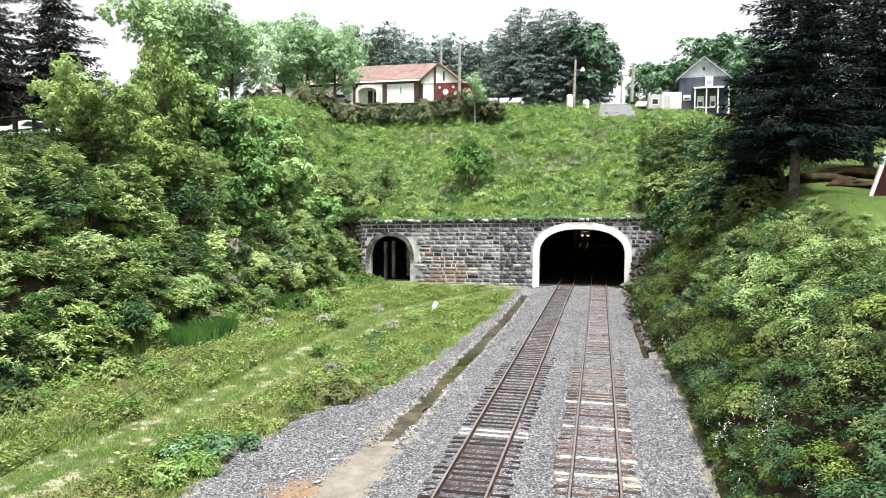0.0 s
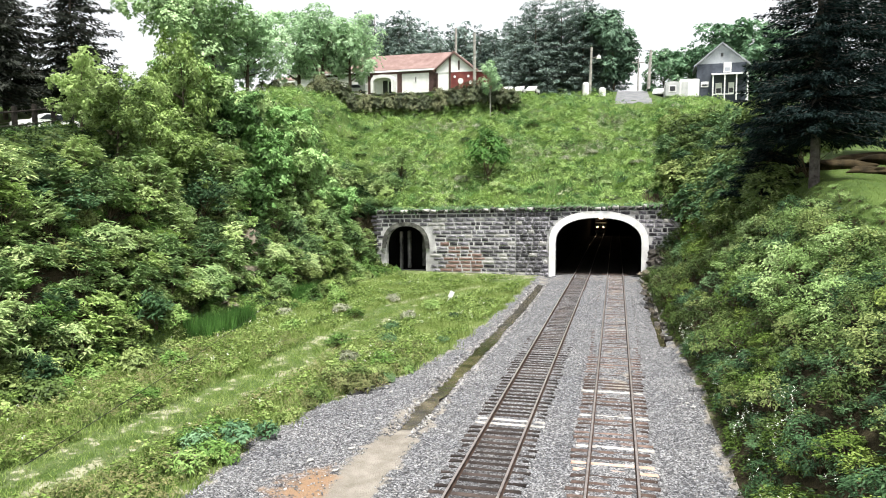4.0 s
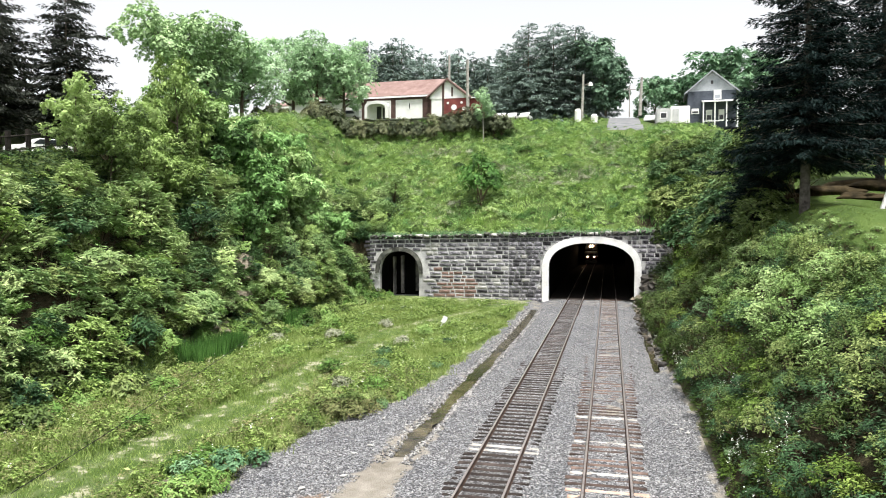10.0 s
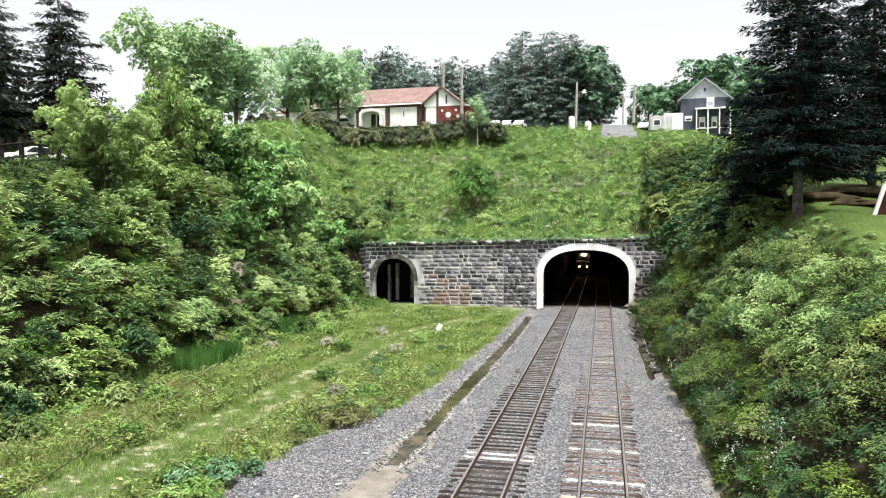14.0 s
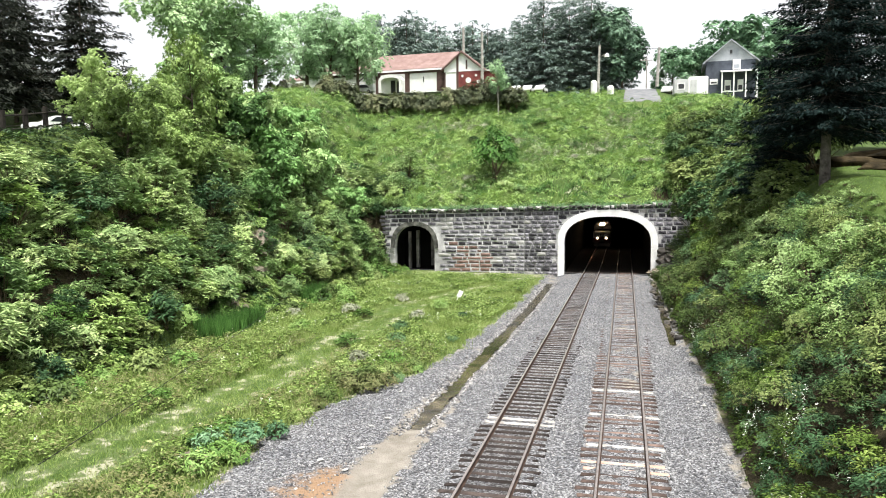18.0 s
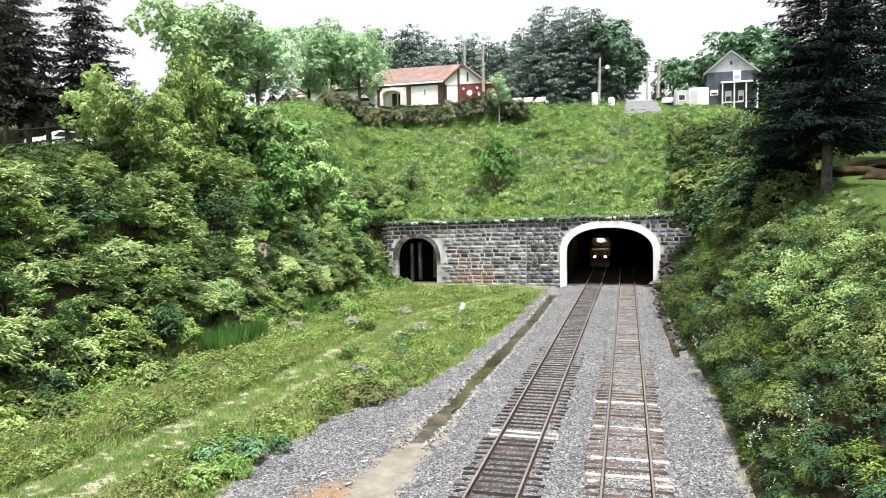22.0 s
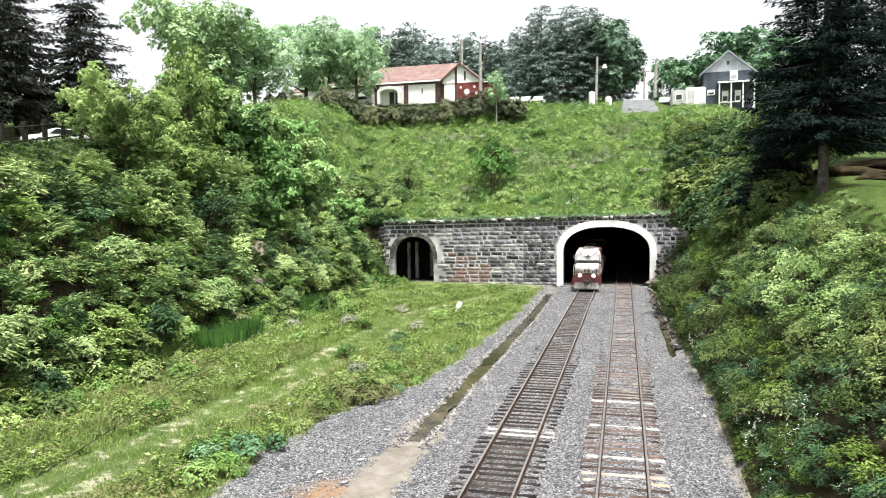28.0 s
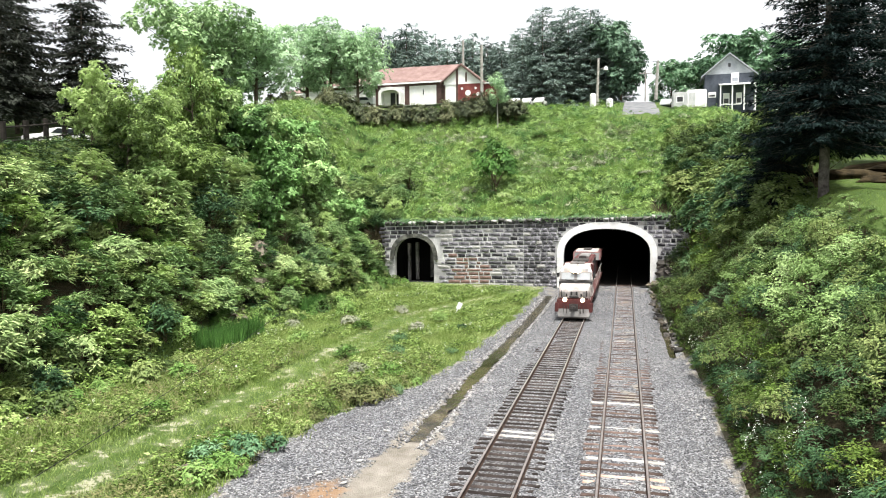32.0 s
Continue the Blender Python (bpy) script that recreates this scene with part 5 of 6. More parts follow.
def build_grass():
    rng = np.random.default_rng(50)
    n = 330000
    xy = np.column_stack([rng.uniform(FOOT_L - 0.6, -7.6, n), rng.uniform(13, 72, n)])
    keep = xy[:, 0] < gravel_edge(xy[:, 1]) + np.minimum(rng.normal(-0.1, 0.3, n), 0.9) * (0.4 + np.abs(wave(xy[:, 1], xy[:, 0], 0.8, 4)))
    off = np.abs(np.abs(xy[:, 0] - path_x(xy[:, 1])) - 0.85)
    keep &= (off > 0.3) | (rng.random(n) < 0.78) | (xy[:, 1] > 64)
    patch = wave(xy[:, 0], xy[:, 1], 1.6, 3)
    keep &= rng.random(n) < 0.62 + 0.4 * patch
    keep &= (xy[:, 1] < 67) | (rng.random(n) < 0.25)
    xy = xy[keep]
    hgt = rng.uniform(0.10, 0.34, len(xy)) * (1 + 0.9 * np.clip(wave(xy[:, 0], xy[:, 1], 2.3, 7), 0, 1))
    near = np.abs(xy[:, 0] - path_x(xy[:, 1])) < 1.4
    hgt = np.where(near, hgt * 0.5, hgt * 1.15)
    v, f = blades(rng, xy, hgt, rng.uniform(0.02, 0.05, len(xy)), 0.45)
    tagged(new("grass", mesh_np("grass", v, f, M_GRASS)), "uneven rough grass along the dirt track", "grass", kind="stuff")
    # leafy weeds over the grass
    n = 13000
    xy = np.column_stack([rng.uniform(FOOT_L, -8.3, n), rng.uniform(14, 70, n)])
    w = wave(xy[:, 0], xy[:, 1], 1.9, 9)
    keep = (w > -0.25) & (xy[:, 0] < gravel_edge(xy[:, 1]) - 0.25) & (np.abs(xy[:, 0] - path_x(xy[:, 1])) > 1.5)
    xy = xy[keep]
    c = np.column_stack([xy, height(xy[:, 0], xy[:, 1]) + rng.uniform(0.08, 0.42, len(xy))])
    v, f = rosettes(rng, c, np.tile([0, 0, 1.0], (len(c), 1)), 8, (0.10, 0.24), 0.45, 0.3, 0.75)
    tagged(new("weeds", mesh_np("weeds", v, f, M_FIELDWEED)), "broad-leaved weeds in the grass", "weeds", kind="stuff")
    n = 6500
    ow = np.column_stack([rng.uniform(FOOT_L + 0.5, -9.5, n), 14 + 24 * rng.random(n) ** 1.3])
    side = ow[:, 0] - path_x(ow[:, 1])
    keep = (np.abs(side) > 1.35) & (ow[:, 0] < gravel_edge(ow[:, 1]) + 0.15) & (rng.random(n) < 0.55 + 0.6 * wave(ow[:, 0], ow[:, 1], 1.4, 31))
    ow = ow[keep]
    c = np.column_stack([ow, height(ow[:, 0], ow[:, 1]) + rng.uniform(0.12, 0.5, len(ow))])
    v, f = rosettes(rng, c, np.tile([0, 0, 1.0], (len(c), 1)), 9, (0.07, 0.17), 0.4, 0.3, 0.7)
    tagged(new("olive_weeds", mesh_np("olive_weeds", v, f, M_OLIVEWEED)), "olive and reddish weeds beside the dirt track", "weeds", kind="stuff")
    sel = xy[rng.random(len(xy)) < 0.035 * np.clip(1 + 1.6 * wave(xy[:, 0], xy[:, 1], 2.9, 21), 0, 3)]
    c = np.column_stack([sel, height(sel[:, 0], sel[:, 1]) + rng.uniform(0.3, 0.5, len(sel))])
    v, f = rosettes(rng, c, np.tile([0, 0, 1.0], (len(c), 1)), 6, (0.035, 0.07), 0.9, 0.1, 0.9)
    tagged(new("wildflowers", mesh_np("wildflowers", v, f, M_FLOWER)), "small white wildflowers in the grass", "flowers", kind="stuff")
    # individual plants standing in the field
    kinds = [make_shrub(400 + k, 0.7, 0.95, 48, 11, (0.12, 0.26), 0.42, m, fl, lab, "weed", "field_weed") for k, (m, fl, lab) in enumerate(((M_DARKLEAF, 0.4, "dark leafy weed standing in the field"), (M_WEED, 0.85, "spreading light green weed in the field"), (M_PALEWEED, 0.6, "pale dry weed clump in the field"), (M_BRAMBLE, 0.5, "dark olive weed clump at the gravel edge"), (M_BLUEWEED, 0.4, "blue-green weed clump at the gravel edge")))]
    spots = {0: ((-13.4, 41.5, 0.7), (-9.6, 39.5, 0.5), (-10.8, 47, 0.5)), 1: ((-15.2, 37.2, 1.0), (-17.5, 45.5, 0.9), (-13.0, 50, 0.8), (-19.5, 40, 0.9), (-11.2, 33.5, 0.8), (-20.5, 50, 1.0), (-21.5, 31, 0.9), (-18.8, 25, 0.8)), 2: ((-13.2, 33.5, 0.8), (-19.0, 47.0, 0.9), (-22.3, 44.5, 0.9), (-13.6, 46, 0.7), (-17.0, 53, 0.8)), 3: ((-12.4, 29.8, 0.9), (-11.4, 30.6, 0.8), (-11.0, 31.8, 0.7), (-10.0, 33.2, 0.6), (-12.3, 27.4, 0.7)), 4: ((-12.6, 21.6, 0.9), (-13.6, 20.8, 0.8), (-12.0, 22.6, 0.6))}
    for k, rows in spots.items():
        scatter([kinds[k]], rows, "weeds standing in the field", rng, 5, (0.8, 1.2), 0.05)
    # flowering weeds at the right slope foot
    n = 1300
    xy = np.column_stack([1.5 * rng.random(n) ** 1.5, rng.uniform(15, 46, n)])
    xy[:, 0] += foot_r(xy[:, 1]) + 0.1
    xy = xy[rng.random(n) < 0.1 + 0.9 * wave(xy[:, 0], xy[:, 1], 0.9, 2)]
    c = np.column_stack([xy, height(xy[:, 0], xy[:, 1]) + rng.uniform(0.35, 0.95, len(xy))])
    v, f = rosettes(rng, c, np.tile([-0.3, 0, 1.0], (len(c), 1)), 6, (0.03, 0.055), 0.8, 0.2, 0.8)
    tagged(new("white_blossom", mesh_np("white_blossom", v, f, M_FLOWER)), "white blossom of weeds at the slope foot", "flowers", kind="stuff")
    n = 3600
    xy = np.column_stack([0.75 * rng.random(n), rng.uniform(9, 72, n)])
    xy[:, 0] += foot_r(xy[:, 1]) - 0.05
    xy = xy[rng.random(n) < 0.65 + 0.5 * wave(xy[:, 0], xy[:, 1], 0.8, 5)]
    c = np.column_stack([xy, height(xy[:, 0], xy[:, 1]) + rng.uniform(0.03, 0.35, len(xy))])
    v, f = rosettes(rng, c, np.tile([-0.2, 0, 1.0], (len(c), 1)), 7, (0.07, 0.17), 0.42, 0.3, 0.6)
    tagged(new("verge_weeds", mesh_np("verge_weeds", v, f, M_OLIVE)), "low weeds along the foot of the slope", "weeds", kind="stuff")
    # reeds in the wet corner
    n = 5000
    xy = np.column_stack([rng.uniform(FOOT_L + 0.2, FOOT_L + 1.7, n), rng.uniform(36, 42, n)])
    xy[:1500] = np.column_stack([rng.uniform(FOOT_L + 0.1, FOOT_L + 1.2, 1500), rng.uniform(50, 53.5, 1500)])
    v, f = blades(rng, xy, rng.uniform(0.9, 1.6, n), rng.uniform(0.03, 0.06, n), 0.12)
    tagged(new("reeds", mesh_np("reeds", v, f, M_REED)), "dense blue-green reeds at the slope foot", "reeds", kind="stuff")
    # green cover of the slope above the portal
    m = 1150
    cc = np.column_stack([rng.uniform(-50, 14, m), rng.uniform(WALL_Y + 0.9, 114, m)])
    cc = cc[~((cc[:, 1] > 104.0) & (np.abs(cc[:, 0] - 2.3) < 4.6))]
    m = len(cc)
    cr = rng.uniform(0.5, 1.75, m)
    ch = cr * rng.uniform(0.5, 1.05, m)
    pale = rng.random(m) < 0.05
    for px, py, rx, ry in ((-24.1, 99.0, 4.5, 2.6), (-0.5, 98.0, 3.6, 2.2), (-3.4, 88.5, 4.0, 2.4), (-10.5, 87.5, 2.6, 1.6), (-29.2, 89.5, 2.4, 2.0), (-14.0, 92.0, 2.0, 1.2)):
        pale |= (((cc[:, 0] - px) / rx) ** 2 + ((cc[:, 1] - py) / ry) ** 2 < 1) & (rng.random(m) < 0.72)
    leafy = ~pale & (rng.random(m) < 0.3)
    n = 26000
    who = rng.integers(0, m, n)
    a, q = rng.uniform(0, 2 * np.pi, n), np.sqrt(rng.random(n))
    off = np.column_stack([np.cos(a), np.sin(a)]) * q[:, None]
    p = cc[who] + off * cr[who][:, None] * np.array([1.45, 0.9])
    p[:, 1] = np.maximum(p[:, 1], WALL_Y + 0.7)
    c = np.column_stack([p, height(p[:, 0], p[:, 1]) + 0.04 + ch[who] * (1 - q ** 2) + rng.uniform(0, 0.12, n)])
    out = np.column_stack([off * 0.9, np.full(n, 0.55)])
    for sel, mat_, nm, lab, size, wd in ((~pale & ~leafy, M_SLOPE, "slope_weeds", "thick green weeds in tufts on the slope over the tunnel", (0.18, 0.42), 0.26), (leafy, M_SUMAC, "leafy_weeds", "broad-leaved green weeds on the slope over the tunnel", (0.12, 0.28), 0.45), (pale, M_SEEDHEAD, "dry_weeds", "pale seeding weeds in patches on the slope", (0.14, 0.34), 0.24)):
        s = sel[who]
        v, f = rosettes(rng, c[s], out[s], 8, size, wd, 0.2, 0.25, 0.1)
        tagged(new(nm, mesh_np(nm, v, f, mat_)), lab, "weeds", kind="stuff")
    n = 52000
    xy = np.column_stack([rng.uniform(-48, 12, n), rng.uniform(WALL_Y + 0.9, 113, n)])
    xy = xy[rng.random(n) < 0.45 + 0.75 * wave(xy[:, 0], xy[:, 1], 2.1, 17)]
    xy = xy[~((xy[:, 1] > 106.5) & (np.abs(xy[:, 0] - 2.3) < 3.1))]
    v, f = blades(rng, xy, rng.uniform(0.45, 0.95, len(xy)), rng.uniform(0.05, 0.1, len(xy)), 0.5)
    tagged(new("slope_grass", mesh_np("slope_grass", v, f, M_SLOPEGRASS)), "long drooping grass on the slope over the tunnel", "grass", kind="stuff")
    # weeds hanging over the coping
    n = 800
    xy = np.column_stack([rng.uniform(-25.5, 6, n), np.full(n, WALL_Y) + rng.uniform(-0.25, 0.8, n)])
    xy = xy[rng.random(n) < 0.6 + 0.6 * wave(xy[:, 0], xy[:, 0] * 0, 0.9, 3)]
    c = np.column_stack([xy, 6.62 + tilt(xy[:, 0]) + rng.uniform(-0.1, 0.35, len(xy))])
    v, f = rosettes(rng, c, np.tile([0, -0.7, 0.6], (len(c), 1)), 8, (0.15, 0.34), 0.42, 0.5, 0.3)
    tagged(new("hanging_weeds", mesh_np("hanging_weeds", v, f, M_DARKLEAF)), "weeds hanging over the portal coping", "weeds", kind="stuff")
    # undergrowth on both cutting slopes, leaf colour carrying the shade between the shrubs
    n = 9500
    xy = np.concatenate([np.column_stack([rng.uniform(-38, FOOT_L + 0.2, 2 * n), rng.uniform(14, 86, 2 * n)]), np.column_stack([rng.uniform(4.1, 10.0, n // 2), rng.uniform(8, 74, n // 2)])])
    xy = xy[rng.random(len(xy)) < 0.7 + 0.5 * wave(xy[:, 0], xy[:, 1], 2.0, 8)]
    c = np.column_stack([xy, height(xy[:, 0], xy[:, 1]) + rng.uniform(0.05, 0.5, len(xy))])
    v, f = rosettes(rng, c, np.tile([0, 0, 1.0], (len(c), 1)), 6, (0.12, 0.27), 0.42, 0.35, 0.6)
    tagged(new("undergrowth", mesh_np("undergrowth", v, f, M_UNDERSHADE)), "tangled low undergrowth on the cutting slopes, shade in its colour", "undergrowth", kind="stuff")
    # lawn and verge tops
    n = 45000
    xy = np.column_stack([rng.uniform(9.2, 20, n), rng.uniform(20, 58, n)])
    v, f = blades(rng, xy, rng.uniform(0.04, 0.09, n), rng.uniform(0.02, 0.035, n), 0.4)
    tagged(new("lawn", mesh_np("lawn", v, f, M_GRASS)), "mown grass under the spruce", "grass", kind="stuff")


build_left_bank()
build_right_bank()
build_trees()
build_hedge()
build_grass()


# ---- hilltop street: buildings, poles, vehicles ----
M_SIDING = plain("white_siding", (0.70, 0.70, 0.69), (0.82, 0.82, 0.81), 0.8, 0.7, fine=12, bump=0.1)
M_ROOFRED = plain("red_brown_shingles", (0.17, 0.11, 0.10), (0.26, 0.18, 0.165), 0.7, 0.85, fine=10, bump=0.4)
M_BRICKRED = plain("dark_red_wall", (0.13, 0.035, 0.035), (0.22, 0.07, 0.06), 0.8, 0.8, fine=10, bump=0.2)
M_SLATE = plain("blue_grey_siding", (0.045, 0.052, 0.068), (0.085, 0.096, 0.118), 0.8, 0.75, fine=12, bump=0.15)
M_ROOFPALE = plain("pale_metal_roof", (0.26, 0.28, 0.31), (0.40, 0.42, 0.45), 0.8, 0.45, 0.2, fine=12, bump=0.1)
M_TRAILER = plain("grimy_white_panel", (0.36, 0.37, 0.38), (0.55, 0.55, 0.54), 0.8, 0.6, fine=10, bump=0.1)
M_SHEDRED = plain("dark_barn_red", (0.03, 0.010, 0.010), (0.065, 0.02, 0.018), 0.8, 0.85, fine=10, bump=0.2)
M_TRIM = plain("red_brown_trim", (0.055, 0.035, 0.032), (0.11, 0.07, 0.062), 0.8, 0.8, fine=10, bump=0.2)
M_DARK = plain("dark_opening", (0.02, 0.02, 0.022), (0.04, 0.04, 0.045), 2, 0.3, bump=0)
M_POLE = plain("weathered_pole", (0.22, 0.21, 0.19), (0.42, 0.40, 0.37), 2.0, 0.9, fine=16, bump=0.4)
M_ASPHALT = plain("worn_asphalt", (0.11, 0.113, 0.12), (0.18, 0.184, 0.19), 0.5, 0.9, fine=14, bump=0.3)
M_CAR = plain("white_car_paint", (0.70, 0.70, 0.71), (0.80, 0.80, 0.80), 0.8, 0.25, bump=0)
M_TYRE = plain("tyre_rubber", (0.015, 0.015, 0.015), (0.03, 0.03, 0.03), 3, 0.9)
M_WIRE = plain("black_cable", (0.01, 0.01, 0.01), (0.02, 0.02, 0.02), 3, 0.7, bump=0)
M_FENCE = plain("dark_timber", (0.012, 0.011, 0.01), (0.035, 0.03, 0.026), 3, 0.9, fine=15)


def gz(x, y):
    return float(height(x, y))


def gable_house(name, label, category, x, y, rz, length, depth, wall_h, ridge, wall_mat, roof_mat, z=None, windows=(), gable_mat=None, overhang=0.4):
    """A house: local x along the ridge, front at y = 0, its base at the ground."""
    house = tagged(empty(name, pose(x, y, (gz(x, y) if z is None else z) - 0.3, 0, 0, rz)), label, category)
    part("wall", prism([(0, 0), (length, 0), (length, wall_h), (0, wall_h)], 0, 0.25), wall_mat, house, "front wall")
    part("wall", prism([(0, 0), (length, 0), (length, wall_h), (0, wall_h)], depth - 0.25, depth), wall_mat, house)
    for xe in (0.0, length - 0.25):
        part("gable_wall", wedge([(0.25, 0), (depth - 0.25, 0), (depth - 0.25, wall_h), (depth / 2, ridge - 0.12), (0.25, wall_h)], xe, xe + 0.25), gable_mat or wall_mat, house)
    for s, (ya, yb) in enumerate(((-overhang, depth / 2), (depth + overhang, depth / 2))):
        drop = overhang * (ridge - wall_h) / (depth / 2)
        part("roof", wedge([(ya, wall_h - drop), (yb, ridge), (yb, ridge + 0.22), (ya, wall_h - drop + 0.2)], -overhang, length + overhang), roof_mat, house)
    part("fascia", box(-overhang, -overhang - 0.06, wall_h - 0.5, length + overhang, -overhang, wall_h - 0.2), M_SIDING, house, "white eaves board")
    for wx, wz, ww, wh in windows:
        win = part("window", box(wx, -0.05, wz, wx + ww, 0.04, wz + wh), M_SIDING, house, "white framed window")
        part("pane", box(wx + 0.1, -0.07, wz + 0.1, wx + ww / 2 - 0.04, -0.052, wz + wh - 0.1), M_DARK, win)
        part("pane", box(wx + ww / 2 + 0.04, -0.07, wz + 0.1, wx + ww - 0.1, -0.052, wz + wh - 0.1), M_DARK, win)
    return house


def build_hill_buildings():
    # long low hall with a gabled wing that looks down the slope
    hall = gable_house("hall", "long white hall with a red-brown shingle roof behind the hedge", "building", -60.3, 127.6, -2, 29.6, 8.6, 4.35, 7.55, M_SIDING, M_ROOFRED, 26.6)
    part("fascia_shadow_board", box(-0.3, -0.12, 3.5, 28.6, -0.004, 3.9), M_TRIM, hall, "brown board under the eaves")
    for xa, xb in ((15.0, 16.0), (20.8, 21.7), (26.9, 28.6)):
        part("wall_panel", box(xa, -0.07, 0.1, xb, -0.004, 3.5), M_TRIM, hall, "red-brown front panel")
    for xa, xb in ((3.0, 4.2), (8.0, 9.2), (24.2, 24.6)):
        win = part("window", box(xa, -0.06, 1.7, xb, 0.0, 2.9), M_SIDING, hall, "white framed window")
        part("pane", box(xa + 0.1, -0.08, 1.8, xb - 0.1, -0.062, 2.8), M_DARK, win)
    # round-headed white entrance
    porch = part("porch", ring_solid(arch_line(18.4, 1.75, 2.0, 2.75, n=10, floor=0.1, power=2.2), arch_line(18.4, 2.25, 2.2, 3.3, n=10, floor=0.1, power=2.2), -1.6, -0.01), M_SIDING, hall, "white round-headed entrance porch")
    part("door", box(18.0, -0.07, 0.1, 18.9, -0.01, 2.4), M_DARK, porch)
    part("door", box(19.2, -0.07, 0.1, 19.9, -0.01, 2.2), M_DARK, porch)
    # wing: local x 28.6 to 35.6, its front 1.4 m before the hall
    xa, xb, xm, yf, ev, rg = 28.7, 35.5, 32.0, -1.4, 3.75, 6.5
    wing = part("wing_gable", prism([(xa, 0.0), (xb, 0.0), (xb, ev), (xm, rg), (xa, ev)], yf, yf + 0.25), M_SIDING, hall, "white gable of the front wing")
    for xs in (xa, xb - 0.25):
        part("wing_wall", box(xs, yf + 0.25, 0.0, xs + 0.25, 8.3, ev), M_SIDING, hall)
    for s_ in (-1, 1):
        xe = xm + s_ * 3.85
        ze = ev - 0.45 * (rg - ev) / 3.4
        part("wing_roof", prism([(xm, rg), (xm, rg + 0.24), (xe, ze + 0.2), (xe, ze)], yf - 0.4, 8.6), M_ROOFRED, hall)
        part("rake_board", prism([(xm, rg - 0.22), (xm, rg - 0.01), (xe, ze - 0.02), (xe, ze - 0.24)], yf - 0.45, yf - 0.38), M_TRIM, hall, "dark rake board")
    part("gable_cladding", box(31.4, yf - 0.06, 0.1, 35.45, yf - 0.004, 3.1), M_BRICKRED, wing, "dark red lower cladding")
    part("gable_band", box(28.7, yf - 0.09, 3.1, 35.5, yf - 0.004, 3.35), M_SIDING, wing)
    part("gable_post", box(31.0, yf - 0.12, 0.1, 31.4, yf - 0.005, 6.0), M_TRIM, wing, "dark upright board")
    part("gable_post", box(28.7, yf - 0.08, 0.1, 29.0, yf - 0.005, 3.1), M_TRIM, wing)
    part("gable_vent", box(32.7, yf - 0.07, 3.5, 33.0, yf - 0.005, 5.1), M_TRIM, wing)
    for xx, zz, r in ((32.1, 2.3, 0.22), (33.2, 1.5, 0.5), (34.6, 2.3, 0.22), (35.0, 1.2, 0.3)):
        part("round_sign", tube((xx, yf - 0.12, zz), (xx, yf - 0.062, zz), r, seg=18), M_SIDING, wing, "round white sign")
    part("side_shed_roof", wedge([(0.5, 3.3), (6.0, 3.3), (6.0, 3.5), (0.5, 3.5)], 35.5, 37.6), M_SIDING, hall)
    part("side_shed", box(35.5, 0.8, 0.0, 37.3, 5.8, 3.3), M_BRICKRED, hall)
    gable_house("garage", "low white garage with a brown roof under the maples", "building", -70.5, 139.5, -6, 16, 6, 2.6, 3.6, M_SIDING, M_ROOFRED, 29.2, [(3, 0.9, 1.2, 1.0), (9, 0.9, 1.2, 1.0)])
    gable_house("house", "blue-grey house roof showing between the maple crowns", "house", -70.0, 119, 62, 6.5, 6.5, 3.4, 6.6, M_SLATE, M_ROOFPALE, 30.5, [(2.5, 1.2, 1.1, 1.3)])
    # corner house: its gable towards the cutting, pale boards above dark ones
    far = tagged(empty("house", pose(12.9, 128.0, 23.0, 0, 0, -4)), "dark blue-grey house with a pale gable and porch", "house")
    body = part("wall", prism([(0, 0), (7.6, 0), (7.6, 6.4), (0, 6.4)], 0, 9.0), M_SLATE, far, "blue-grey lower walls")
    part("gable", prism([(0, 6.4), (7.6, 6.4), (3.8, 9.6)], 0.02, 8.98), M_ROOFPALE, far, "pale grey gable boards")
    for s_ in (-1, 1):
        part("roof", prism([(3.8, 9.62), (3.8, 9.85), (3.8 + s_ * 4.4, 6.15), (3.8 + s_ * 4.4, 5.93)], -0.45, 9.4), M_ROOFPALE, far, "pale metal roof")
    win = part("window", box(4.1, -0.08, 4.9, 5.3, 0.0, 6.5), M_SIDING, far, "white framed gable window")
    part("pane", box(4.25, -0.1, 5.05, 5.15, -0.082, 5.7), M_ROOFPALE, win)
    part("attic_vent", box(3.6, -0.06, 7.5, 4.0, 0.0, 8.1), M_DARK, far)
    roof = part("porch_roof", wedge([(-2.3, 4.2), (0, 4.6), (0, 4.8), (-2.3, 4.4)], 2.2, 7.8), M_SIDING, far, "white porch roof edge")
    for xx in (2.4, 4.2, 6.0, 7.7):
        part("porch_post", box(xx - 0.1, -2.2, 0.1, xx + 0.1, -2.0, 4.2), M_SIDING, far)
    part("porch_rail", box(2.4, -2.16, 1.0, 7.7, -2.06, 1.15), M_SIDING, far)
    for xa, xb, za, zb in ((0.6, 1.8, 2.6, 3.5), (2.9, 3.9, 1.4, 3.2), (4.9, 5.8, 1.4, 3.2)):
        win = part("window", box(xa, -0.08, za, xb, 0.0, zb), M_SIDING, far, "white framed window")
        part("pane", box(xa + 0.14, -0.1, za + 0.14, xb - 0.14, -0.082, (za + zb) / 2), M_DARK, win)
    # red shed on the lawn
    shed = tagged(empty("shed", pose(0, 0, 0)), "dark red shed with a slanted white corner board on the lawn", "shed")
    bm = prism([(15.95, gz(16, 47.3) - 0.3), (17.15, 13.2), (20.5, 15.2), (23.0, gz(23, 47.3) - 0.3)], 47.3, 53.0)
    for vv in bm.verts:
        vv.co.x += 2.3 * (vv.co.y > 50)
    part("wall", bm, M_SHEDRED, shed)
